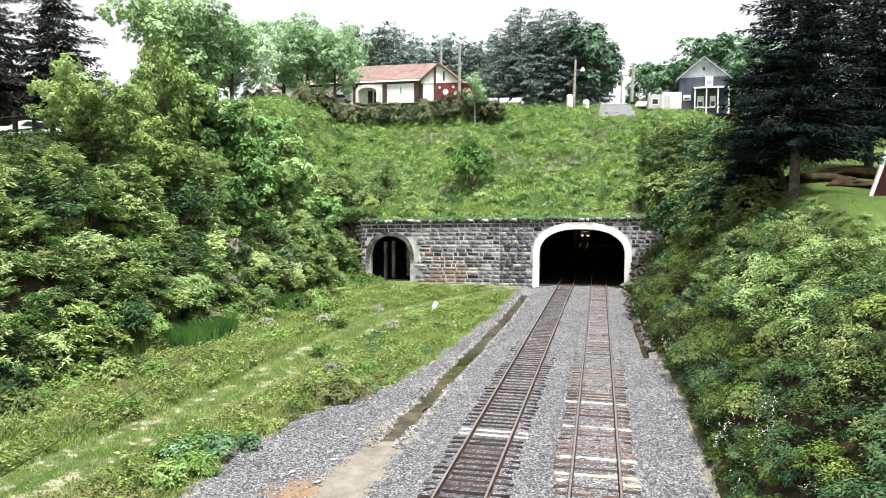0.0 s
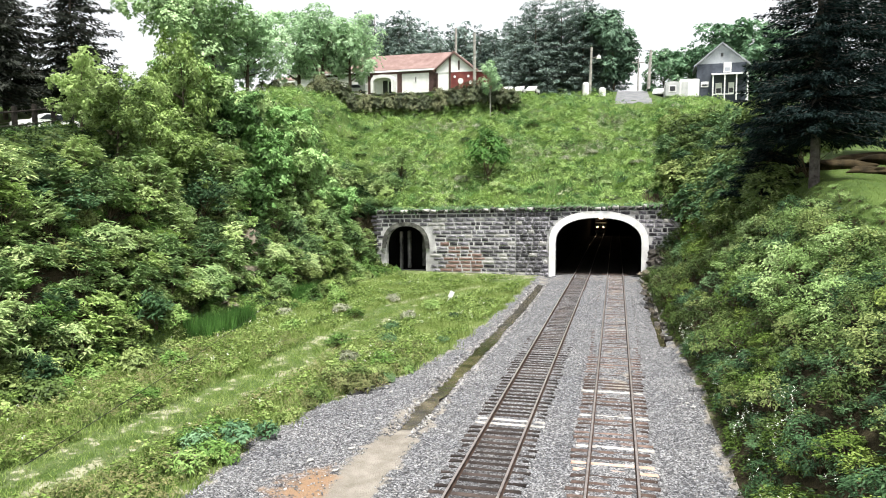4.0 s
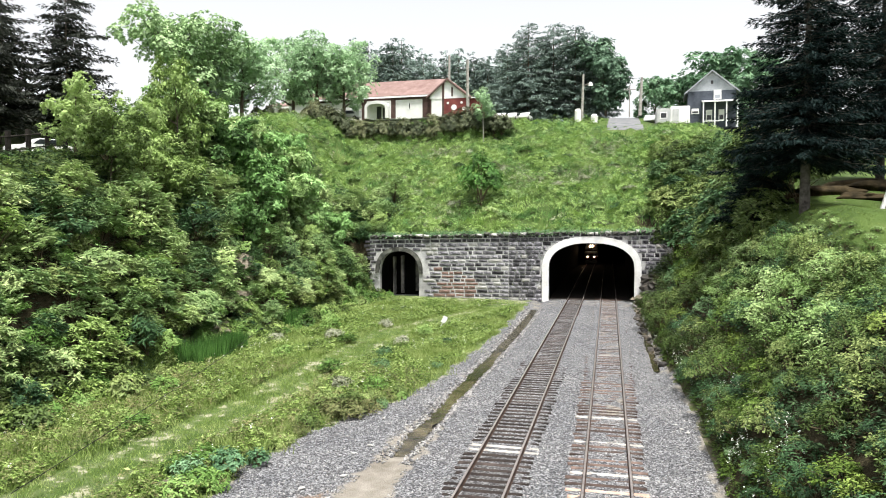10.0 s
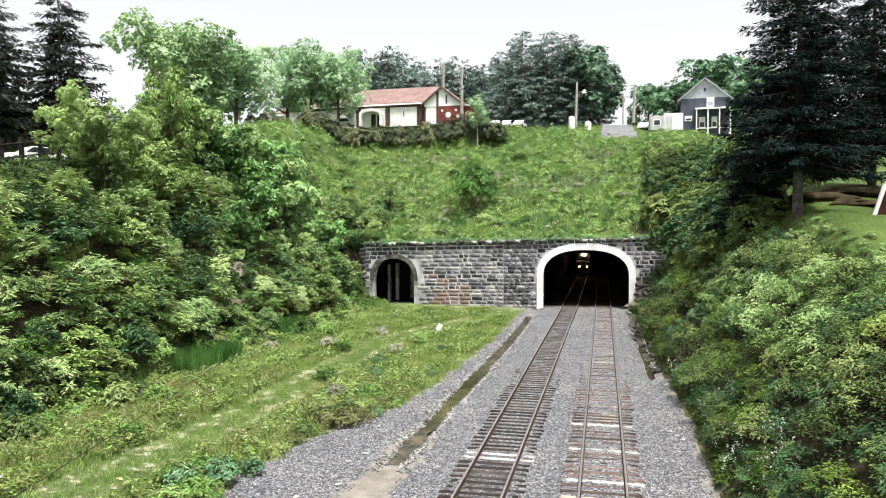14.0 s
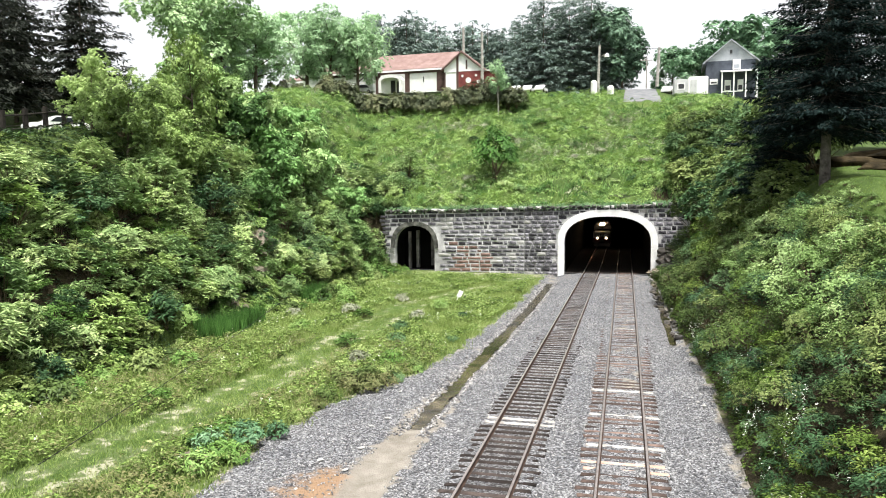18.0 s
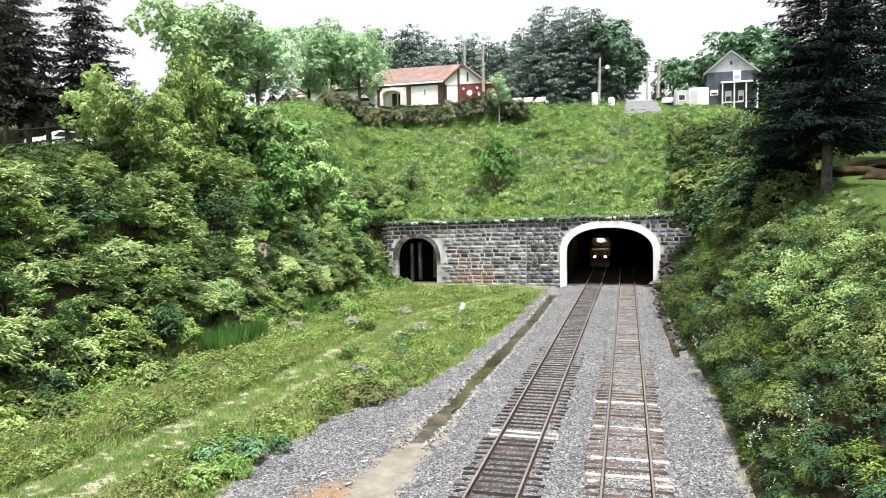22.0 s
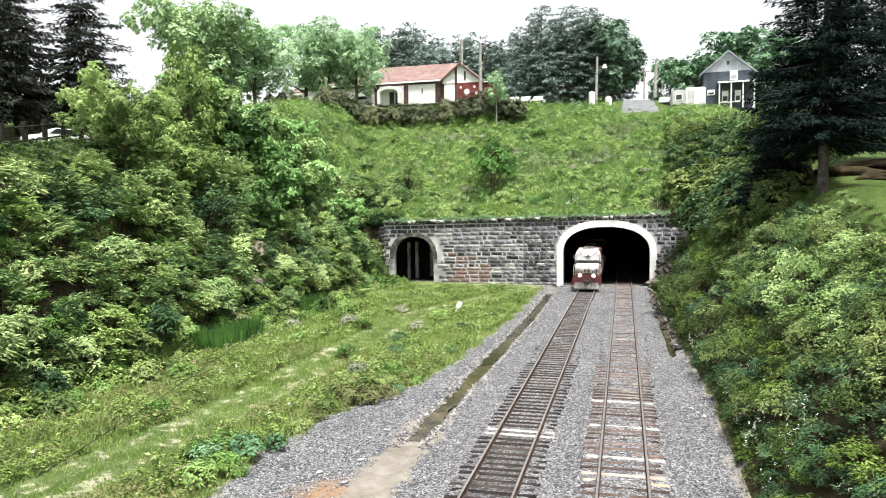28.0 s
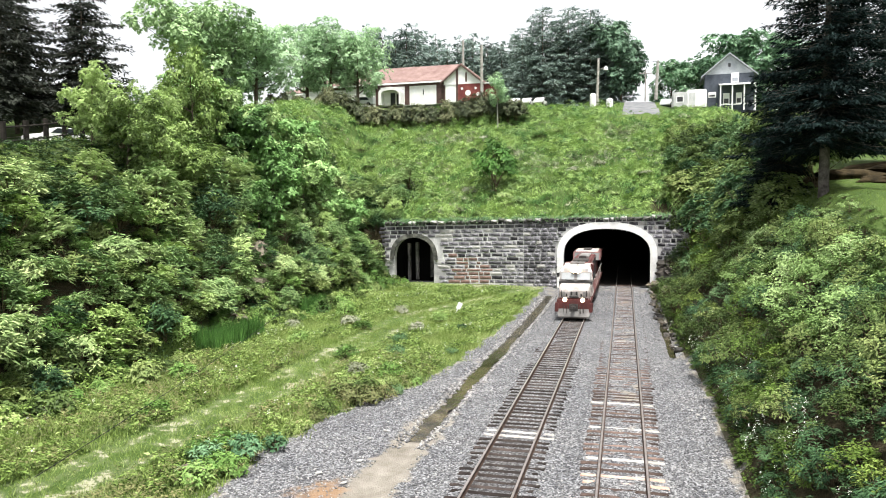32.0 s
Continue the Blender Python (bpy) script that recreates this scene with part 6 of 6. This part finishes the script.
    part("corner_board", prism([(15.75, gz(16, 47.3) - 0.1), (17.05, 13.3), (17.22, 13.2), (15.95, gz(16, 47.3) - 0.1)], 47.12, 47.34), M_SIDING, shed, "white slanted corner board")


def utility_pole(x, y, h, label, lean=0.0, arm=True, z=None, lamp=False, r=0.15):
    pole = tagged(empty("utility_pole", pose(x, y, (gz(x, y) if z is None else z) - 0.2, 0, lean, 0)), label, "pole")
    part("shaft", tube((0, 0, 0), (0, 0, h), r, r * 0.7, 10), M_POLE, pole)
    if arm:
        part("crossarm", box(-1.1, -0.08, h - 0.9, 1.1, 0.06, h - 0.75), M_POLE, pole)
        for xx in (-0.95, -0.4, 0.4, 0.95):
            part("insulator", tube((xx, 0, h - 0.75), (xx, 0, h - 0.55), 0.05), M_SIDING, pole)
    if lamp:
        part("lamp_arm", tube((0, 0, h - 1.9), (1.1, -0.2, h - 1.55), 0.06), M_POLE, pole)
        part("lamp_head", tube((1.25, -0.25, h - 1.95), (1.25, -0.25, h - 1.35), 0.42, 0.16, 14), M_SIDING, pole, "pale street lamp head")
    return pole


def cable(p, q, sag, r=0.03, label="black overhead cable above the street", n=18):
    line = []
    for i in range(n + 1):
        u = i / n
        line.append((tuple(Vector(p).lerp(Vector(q), u) - Vector((0, 0, sag * 4 * u * (1 - u)))), r))
    return tagged(new("cable", stems_mesh([line], M_WIRE, "cable", 5)), label, "cable")


def build_poles():
    utility_pole(-24.1, 122, 10.4, "tall pale wooden utility pole by the hall", 0, False, 25.2, r=0.3)
    utility_pole(-31.4, 140, 13.6, "grey wooden pole behind the hall roof", 0, False, 27.0, r=0.32)
    utility_pole(-4.6, 122, 8.4, "wooden pole with a street lamp at the street corner", 1.5, False, 23.8, True, 0.26)
    utility_pole(5.3, 135, 6.9, "pale pole across the street", 2.5, False, 26.8, False, 0.32)
    utility_pole(3.6, 140, 6.0, "wooden pole far down the street", 0, True, 27.2)
    for dz in (-0.3, -5.6, -6.4):
        cable((-24.1, 122, 35.4 + dz), (-4.6, 122, 32.0 + dz * 0.8), 0.5)
    cable((-4.6, 122, 31.8), (5.3, 135, 33.4), 0.4)
    # slack line over the grass at the foot of the slope
    cable((-17.0, 17.0, 0.5), (-23.7, 47.0, 1.0), 0.2, 0.015, "slack dark cable over the grass")


def build_car(x, y, rz, label, z=None, length=4.5, h=1.45, van=False):
    car = tagged(empty("car", pose(x, y, gz(x, y) if z is None else z, 0, 0, rz)), label, "car", "parked vehicles")
    L, w = length, 0.88
    if van:
        prof = [(0, 0.35), (0, 1.0), (0.9, 1.15), (1.5, h), (L, h), (L, 0.35)]
    else:
        prof = [(0, 0.35), (0, 0.75), (0.15, 0.82), (1.2, 0.95), (1.95, h), (3.4, h - 0.03), (4.1, 1.0), (L, 0.92), (L, 0.35)]
    part("body", soften(prism(prof, -w, w), 0.05), M_CAR, car, "white painted body")
    for s in (-1, 1):
        part("side_window", prism([(1.55, 0.98), (2.05, h - 0.08), (3.3, h - 0.1), (3.75, 1.0)], s * w - 0.015, s * w + 0.015), M_GLASS, car)
        for xx in (0.85, L - 0.85):
            wheel = part("wheel", tube((xx, s * (w - 0.12), 0.33), (xx, s * (w + 0.04), 0.33), 0.33, seg=18), M_TYRE, car)
            part("rim", tube((xx, s * (w + 0.03), 0.33), (xx, s * (w + 0.055), 0.33), 0.2, seg=14), M_GREY, wheel)
    return car


def build_vehicles():
    for k, x in enumerate((-20.6, -18.4, -16.0)):
        build_car(x, 134.5 + 0.2 * k, 84, "white parked car by the spruces", 26.6, h=1.5)
    for k, (x, rz) in enumerate(((-53.5, 4), (-48.6, 2))):
        build_car(x, 122.8, rz, "white parked car behind the hedge", 25.9, h=1.6, van=True)
    build_car(-44.6, 45.2, 62, "white parked car behind the timber fence", gz(-44.6, 45.2) + 0.02)
    # caravans by the corner house
    for x, y, w, h, lab in ((7.6, 124.2, 2.2, 3.0, "grimy white caravan with a dark window beside the house"), (9.9, 125.3, 3.1, 3.5, "pale box trailer parked beside the caravan")):
        t = tagged(empty("trailer", pose(x, y, 23.2)), lab, "trailer", "parked vehicles")
        shell = part("box_body", soften(box(0, 0, 0.55, w, 5.2, h), 0.12), M_TRAILER if w < 3 else M_SIDING, t)
        part("skirt", box(0.1, 0.05, 0.25, w - 0.1, 5.0, 0.6), M_DARK, t)
        if w < 3:
            part("window_frame", box(0.5, -0.05, 1.3, 1.7, -0.002, 2.4), M_SIDING, shell)
            part("window", box(0.65, -0.07, 1.45, 1.55, -0.052, 2.25), M_DARK, shell)
            part("roof_vent", soften(box(0.7, 1.0, h - 0.02, 1.5, 1.8, h + 0.2), 0.04), M_TRAILER, shell)
        else:
            part("door", box(0.3, -0.04, 0.7, 1.3, -0.002, h - 0.5), M_TRAILER, shell, "grey loading door")
        part("bumper", box(0.2, -0.15, 0.4, w - 0.2, 0.0, 0.55), M_STEEL, t)
        for xx in (0.15, w - 0.35):
            part("wheel", tube((xx, 2.6, 0.38), (xx + 0.2, 2.6, 0.38), 0.38, seg=16), M_TYRE, t)
    build_car(6.6, 129.5, 80, "white parked car across the street", 24.6, h=1.5)
    # white tanks at the street corner
    for x, y, h, w in ((-5.2, 121, 2.4, 0.52), (-2.55, 122, 1.6, 0.55)):
        sg = tagged(empty("storage_tank", pose(x, y, 23.75)), "white upright tank standing at the street corner", "tank")
        part("shell", tube((0, 0, 0.12), (0, 0, h - 0.3), w, w, 18), M_SIDING, sg)
        part("cap", tube((0, 0, h - 0.3), (0, 0, h), w, w * 0.55, 18), M_SIDING, sg)
        part("foot", tube((0, 0, -0.2), (0, 0, 0.12), w * 0.9, w * 0.9, 18), M_STEEL, sg)


def build_fence():
    fence = tagged(empty("timber_fence", pose(-36.4, 35.3, 0)), "dark timber post and rail fence on the slope crest", "fence")
    ys = [0.0, 1.7, 3.3, 4.9, 6.5]
    for yy in ys:
        z = gz(-36.4, 35.8 + yy)
        part("post", box(-0.12, yy - 0.12, z - 0.3, 0.12, yy + 0.12, z + 1.7, 0.01), M_FENCE, fence)
    for h in (0.5, 1.35):
        for a, b in zip(ys[:-1], ys[1:]):
            za, zb = gz(-36.4, 35.8 + a) + h, gz(-36.4, 35.8 + b) + h
            part("rail", tube((0.1, a, za), (0.1, b, zb), 0.055, seg=6), M_FENCE, fence)


def build_street():
    v, f = [], []
    ys = list(np.arange(108.5, 200, 1.5))
    for y in ys:
        c, w = 2.3 + 0.008 * (y - 112), 2.7
        for u in (-1, -0.33, 0.33, 1):
            x = c + u * w
            v.append((x, y, gz(x, y) + 0.06 - 0.02 * u * u))
    for i in range(len(ys) - 1):
        for k in range(3):
            f.append((4 * i + k, 4 * i + k + 1, 4 * i + k + 5, 4 * i + k + 4))
    tagged(new("road", mesh_np("road", v, f, M_ASPHALT)), "worn grey asphalt street climbing away over the hill", "road", kind="structure")


# ---- loose stones, debris, rock ----
def build_debris():
    rng = np.random.default_rng(70)
    # loose ballast stones
    n = 20000
    y = 14 + 58 * rng.random(n) ** 1.7
    x = gravel_edge(y) + (foot_r(y) - gravel_edge(y)) * rng.random(n)
    for side in ("left", "right"):
        tx = np.array([track_x(side, yy) for yy in y])
        inside = np.abs(x - tx) < 1.25
        keep = ~inside | (rng.random(n) < 0.0)
        x, y, n = x[keep], y[keep], int(keep.sum())
    keep = np.abs(x - stream_x(y)) > 0.6
    x, y = x[keep], y[keep]
    s = rng.uniform(0.02, 0.05, len(x))
    ye = rng.uniform(24, 67, 3000)
    xe = stream_x(ye) + rng.choice((-1, 1), 3000) * (0.25 + np.abs(rng.normal(0.2, 0.16, 3000)))
    x, y, s = np.concatenate([x, xe]), np.concatenate([y, ye]), np.concatenate([s, rng.uniform(0.03, 0.085, 3000)])
    n = len(x)
    octa = np.array([(1, 0, 0), (-1, 0, 0), (0, 1, 0), (0, -1, 0), (0, 0, 0.8), (0, 0, -0.6)])
    jit = octa[None] * s[:, None, None] * rng.uniform(0.6, 1.3, (n, 6, 1)) + rng.normal(0, 0.2, (n, 6, 3)) * s[:, None, None]
    v = (np.column_stack([x, y, height(x, y) + s * 0.3])[:, None] + jit).reshape(-1, 3)
    tri = np.array([(0, 2, 4), (2, 1, 4), (1, 3, 4), (3, 0, 4), (2, 0, 5), (1, 2, 5), (3, 1, 5), (0, 3, 5)])
    f = (np.arange(n)[:, None, None] * 6 + tri[None]).reshape(-1, 3)
    # pale silt and pebbles along the water's edge
    k = 1900
    ye = rng.uniform(25, 67, k)
    side = np.where(rng.random(k) < 0.68, 1, -1)
    xe = stream_x(ye) + side * (0.46 + 0.12 * wave(ye, ye, 0.7, 4) + np.abs(rng.normal(0, 0.08, k)))
    se = rng.uniform(0.02, 0.05, k)
    je = octa[None] * se[:, None, None] * np.array([1.3, 1.3, 0.6]) * rng.uniform(0.7, 1.3, (k, 6, 1))
    ve = (np.column_stack([xe, ye, np.maximum(height(xe, ye), -0.39) + 0.012])[:, None] + je).reshape(-1, 3)
    fe = (np.arange(k)[:, None, None] * 6 + tri[None]).reshape(-1, 3)
    tagged(new("silt_pebbles", mesh_np("silt_pebbles", ve, fe, M_STONEPALE)), "pale silt-covered pebbles along the ditch water", "stones", kind="stuff")
    tagged(new("ballast_stones", mesh_np("ballast_stones", v, f, M_PEBBLE)), "loose angular grey ballast stones", "stones", kind="stuff")
    # paper and pale litter on the stones
    r2 = random.Random(9)
    spots = [(-9.9, 29.8), (-9.5, 29.2), (-8.3, 28.6), (-8.0, 28.2), (-8.9, 25.6), (-9.2, 24.6), (-10.4, 23.4), (3.0, 30.3), (2.8, 30.9), (3.2, 29.8), (3.1, 44.5), (-12.9, 54.0), (-8.7, 22.3), (-9.6, 20.9), (-8.5, 20.3), (2.6, 63), (3.3, 52)]
    for x, y in spots:
        bm = bmesh.new()
        bmesh.ops.create_icosphere(bm, subdivisions=1, radius=r2.uniform(0.05, 0.11))
        for vv in bm.verts:
            vv.co = Vector((vv.co.x * 1.5, vv.co.y * r2.uniform(0.8, 1.2), vv.co.z * 0.45)) * r2.uniform(0.85, 1.15)
        ob = part("pale_stone", bm, M_STONEPALE, None)
        tagged(ob, "pale stone lying on the gravel", "stone", "pale stones on the gravel")
        ob.matrix_basis = pose(x, y, gz(x, y) + 0.05, 0, 0, r2.uniform(0, 180))
    mark = tagged(empty("marker_board", pose(-12.9, 54.0, gz(-12.9, 54.0) - 0.05, 0, 28, 20)), "small white marker board standing in the grass", "marker")
    part("stake", box(-0.04, 0, 0, 0.04, 0.05, 0.9), M_SIDING, mark)
    part("board", soften(box(-0.18, -0.03, 0.5, 0.18, 0.0, 1.05), 0.01), M_SIDING, mark)
    # brown boulder at the grass edge and fallen rock by the drain
    for x, y, s, lab in ((-13.6, 19.9, 0.42, "rounded brown boulder at the grass edge"), (3.4, 70.5, 0.8, "broken brown rock beside the portal"), (3.0, 67.5, 0.5, "broken brown rock beside the portal"), (3.7, 64.0, 0.6, "broken brown rock beside the portal"), (4.5, 71.2, 1.1, "dark rock ledge beside the portal"), (4.9, 72.6, 1.2, "dark rock ledge beside the portal"), (4.2, 68.6, 0.8, "dark rock ledge beside the portal"), (-27.6, 47.6, 1.6, "bare brown rock face on the slope"), (-29.0, 50.5, 1.9, "bare brown rock face on the slope"), (-26.3, 43.0, 1.0, "bare brown rock face on the slope"), (-28.0, 56.0, 1.7, "bare brown rock face on the slope")):
        bm = bmesh.new()
        bmesh.ops.create_icosphere(bm, subdivisions=3, radius=s)
        for vv in bm.verts:
            k = noise.noise(vv.co * (1.6 / s) + Vector((x, y, 0))) + 0.6 * noise.noise(vv.co * (4.5 / s) + Vector((y, x, 3))) + 0.35 * noise.cell(vv.co * (3.2 / s) + Vector((x, 2, y)))
            vv.co = Vector((vv.co.x * 1.2, vv.co.y * 1.5, vv.co.z * 0.6)) * (1 + 0.45 * k)
        ob = part("rock", bm, M_WETROCK if "dark" in lab else M_ROCK, None)
        tagged(ob, lab, "rock", "rocks")
        ob.matrix_basis = pose(x, y, gz(x, y) + (0.1 if x > -20 else -0.75) * s, 0, 0, 30)


M_PEBBLE, _n, _l, _b = nodes_of("loose_stone")
_g = _n.new("ShaderNodeNewGeometry")
_r = ramp_node(_n, _l, _g.outputs["Random Per Island"], [(0.0, (0.06, 0.06, 0.065)), (0.6, (0.19, 0.185, 0.185)), (1.0, (0.42, 0.41, 0.40))])
_l.new(_r.outputs[0], _b.inputs["Base Color"])
_b.inputs["Roughness"].default_value = 0.85

def build_drain_rocks():
    rng = np.random.default_rng(91)
    for k in range(26):
        y = 43.5 + k * 1.02 + rng.uniform(-0.4, 0.4)
        x, s = float(foot_r(y)) - 0.38 + rng.normal(0, 0.2), rng.uniform(0.12, 0.34)
        bm = bmesh.new()
        bmesh.ops.create_icosphere(bm, subdivisions=2, radius=s)
        for vv in bm.verts:
            vv.co *= 1 + 0.5 * noise.noise(vv.co * (2.2 / s) + Vector((k, y, 0)))
            vv.co.z *= 0.7
        ob = part("drain_rock", bm, M_WETROCK, None)
        tagged(ob, "dark wet rock lying in the side drain", "rock", "dark rocks along the side drain")
        ob.matrix_basis = pose(x, y, gz(x, y) + 0.1 * s, 0, 0, float(rng.uniform(0, 360)))


def build_mounds():
    for x, y, sx, sy, sz in ((14.5, 53.0, 2.6, 1.2, 0.6), (18.0, 55.0, 3.2, 1.3, 0.7), (16.0, 50.6, 1.8, 0.8, 0.4)):
        bm = bmesh.new()
        bmesh.ops.create_icosphere(bm, subdivisions=4, radius=1)
        for vv in bm.verts:
            k = 1 + 0.35 * noise.noise(vv.co * 1.7 + Vector((x, y, 0)))
            vv.co = Vector((vv.co.x * sx, vv.co.y * sy, vv.co.z * sz)) * k
        ob = part("earth_mound", bm, M_SHADESOIL, None)
        tagged(ob, "brown earth mound on the lawn edge, tree shade in its colour", "mound", "earth mounds on the lawn")
        ob.matrix_basis = pose(x, y, gz(x, y), 0, 0, 10)


build_drain_rocks()
build_mounds()
build_hill_buildings()
build_poles()
build_vehicles()
build_fence()
build_street()
build_debris()


# ---- masonry of the portal, block by block ----
def block_mesh(seed, mat_):
    """A rock-faced block, one unit long and high, its face towards -y."""
    r2 = random.Random(seed)
    v = [(-0.5, 0.5, -0.5), (0.5, 0.5, -0.5), (0.5, 0.5, 0.5), (-0.5, 0.5, 0.5)]
    v += [(-0.5, -0.25, -0.5), (0.5, -0.25, -0.5), (0.5, -0.25, 0.5), (-0.5, -0.25, 0.5)]
    v += [(-0.42 + r2.uniform(-0.03, 0.03), -0.5 - r2.uniform(0, 0.3), -0.34), (0.42, -0.5 - r2.uniform(0, 0.3), -0.34 + r2.uniform(-0.04, 0.04)), (0.42 + r2.uniform(-0.03, 0.03), -0.5 - r2.uniform(0, 0.3), 0.34), (-0.42, -0.5 - r2.uniform(0, 0.3), 0.34), (r2.uniform(-0.15, 0.15), -0.75 - r2.uniform(0, 0.3), 0)]
    me = bpy.data.meshes.new("stone_block")
    me.from_pydata(v, [], [(3, 2, 6, 7), (0, 4, 5, 1), (0, 3, 7, 4), (1, 5, 6, 2), (4, 8, 9, 5), (5, 9, 10, 6), (6, 10, 11, 7), (7, 11, 8, 4), (8, 12, 9), (9, 12, 10), (10, 12, 11), (11, 12, 8)])
    me.materials.append(mat_)
    return me


def build_masonry():
    r2 = random.Random(5)
    plain_blocks = [block_mesh(k, M_STONE) for k in range(6)]
    cope_blocks = [block_mesh(40 + k, M_COPING) for k in range(4)]
    pale_blocks = [block_mesh(20 + k, M_STONEPALE) for k in range(2)]
    red_blocks = [block_mesh(30 + k, M_STONERED) for k in range(3)]
    count, rest_v, rest_f = 0, [], []
    z = -0.35
    course = 0
    while z < 6.35:
        h = r2.choice((0.36, 0.40, 0.42, 0.46))
        x = 6.2 - r2.uniform(0, 0.6)
        while x > -25.3:
            ln = r2.choice((0.5, 0.8, 1.0, 1.2, 1.4)) * r2.uniform(0.9, 1.1) if x < -10.2 else r2.uniform(0.4, 1.0)
            if -10.4 < x - ln < -9.9 or (x > -10.15 and x - ln < -10.15):
                ln = max(0.3, x + 10.15)
            x0, x1 = x - ln, x
            x = x0
            xm = (x0 + x1) / 2
            top_here = max(opening_top(x0 + 0.05, 0.56 if x0 > -12 else 0.38), opening_top(x1 - 0.05, 0.56 if x0 > -12 else 0.38), opening_top(xm, 0.56 if x0 > -12 else 0.38))
            zl = z + tilt(xm)
            if zl < top_here - 0.12:
                if zl + h > top_here + 0.15:
                    zl2 = top_here
                    hh = z + tilt(xm) + h - top_here
                else:
                    continue
            else:
                zl2, hh = zl, h
            proud = 0.10 if -10.15 <= xm < -6.3 else 0.0
            depth = 0.085
            pale = -19.4 < xm < -17.9 and 4.2 < zl < 5.3 or r2.random() < (0.05 if xm < -10.15 else 0.09)
            red = -17.8 < xm < -13.9 and zl < 2.6 and r2.random() < 0.75 or (xm < -12.5 and zl < 0.6 and r2.random() < 0.3)
            me = r2.choice(pale_blocks if pale else red_blocks if red else plain_blocks)
            m = Matrix.Translation((xm, WALL_Y + 0.07 - proud + r2.uniform(-0.03, 0.02), zl2 + hh / 2)) @ Matrix.Diagonal((ln - r2.uniform(0.07, 0.14), depth, hh - (r2.uniform(0.08, 0.14) if xm < -10.15 else r2.uniform(0.06, 0.1)), 1))
            if count < 298 and xm > -21:
                ob = new("stone_block", me)
                ob.parent = wall
                ob.matrix_basis = m
                count += 1
            else:
                k = len(rest_v)
                rest_v += [tuple(m @ vv.co) for vv in me.vertices]
                rest_f += [tuple(k + i for i in p.vertices) for p in me.polygons if len(p.vertices) == 4] + [tuple(k + i for i in p.vertices) + (k + p.vertices[-1],) for p in me.polygons if len(p.vertices) == 3]
        z += h
        course += 1
    me = bpy.data.meshes.new("stone_courses")
    me.from_pydata(rest_v, [], [f if f[-1] != f[-2] else f[:3] for f in rest_f])
    me.materials.append(M_STONE)
    ob = new("stone_courses", me)
    ob.parent = wall
    tagged(ob, kind="stuff")
    # coping stones
    x = -25.4
    while x < 6.2:
        ln = r2.uniform(0.4, 0.95)
        ob = new("coping_stone", r2.choice(pale_blocks if r2.random() < 0.2 else cope_blocks))
        ob.parent = wall
        ob.matrix_basis = Matrix.Translation((x + ln / 2, WALL_Y + 0.3, 6.62 + tilt(x) + r2.uniform(-0.06, 0.1))) @ Matrix.Diagonal((ln - r2.uniform(0.05, 0.16), 0.75, r2.uniform(0.28, 0.42), 1))
        x += ln
    # arch stones of the side bore
    inner = arch_line(NICHE_X, NICHE_A, NICHE_SPRING, NICHE_TOP, n=12)[1:-1]
    outer = arch_line(NICHE_X, NICHE_A, NICHE_SPRING, NICHE_TOP, 0.45, n=12)[1:-1]
    for a, b, c, d in zip(inner[:-1], inner[1:], outer[1:], outer[:-1]):
        bm = prism([a, b, c, d], WALL_Y - 0.06 - r2.uniform(0, 0.05), WALL_Y + 0.2)
        for vv in bm.verts:
            vv.co.x = (vv.co.x - (a[0] + c[0]) / 2) * 0.96 + (a[0] + c[0]) / 2
        part("arch_stone", bm, M_COPING, wall)


build_masonry()


# ---- what moves ----
TRAIN = [(0, 173.0), (3, 162.0), (6, 151.5), (9, 141.0), (12, 129.5), (15, 118.0), (18, 106.0), (21, 94.5), (24, 82.5), (25.5, 77.0), (27.5, 69.1), (28, 67.2), (29.5, 61.4), (31, 55.6), (32, 51.7)]


def motions():
    rows = []
    for t, y in TRAIN:
        grade = math.atan2(rail_z(y + 20) - rail_z(y), 20)
        rows.append((t, pose(track_x("left", y), y, rail_z(y), math.degrees(grade), 0, -0.38)))
    walk(loco, rows)


motions()
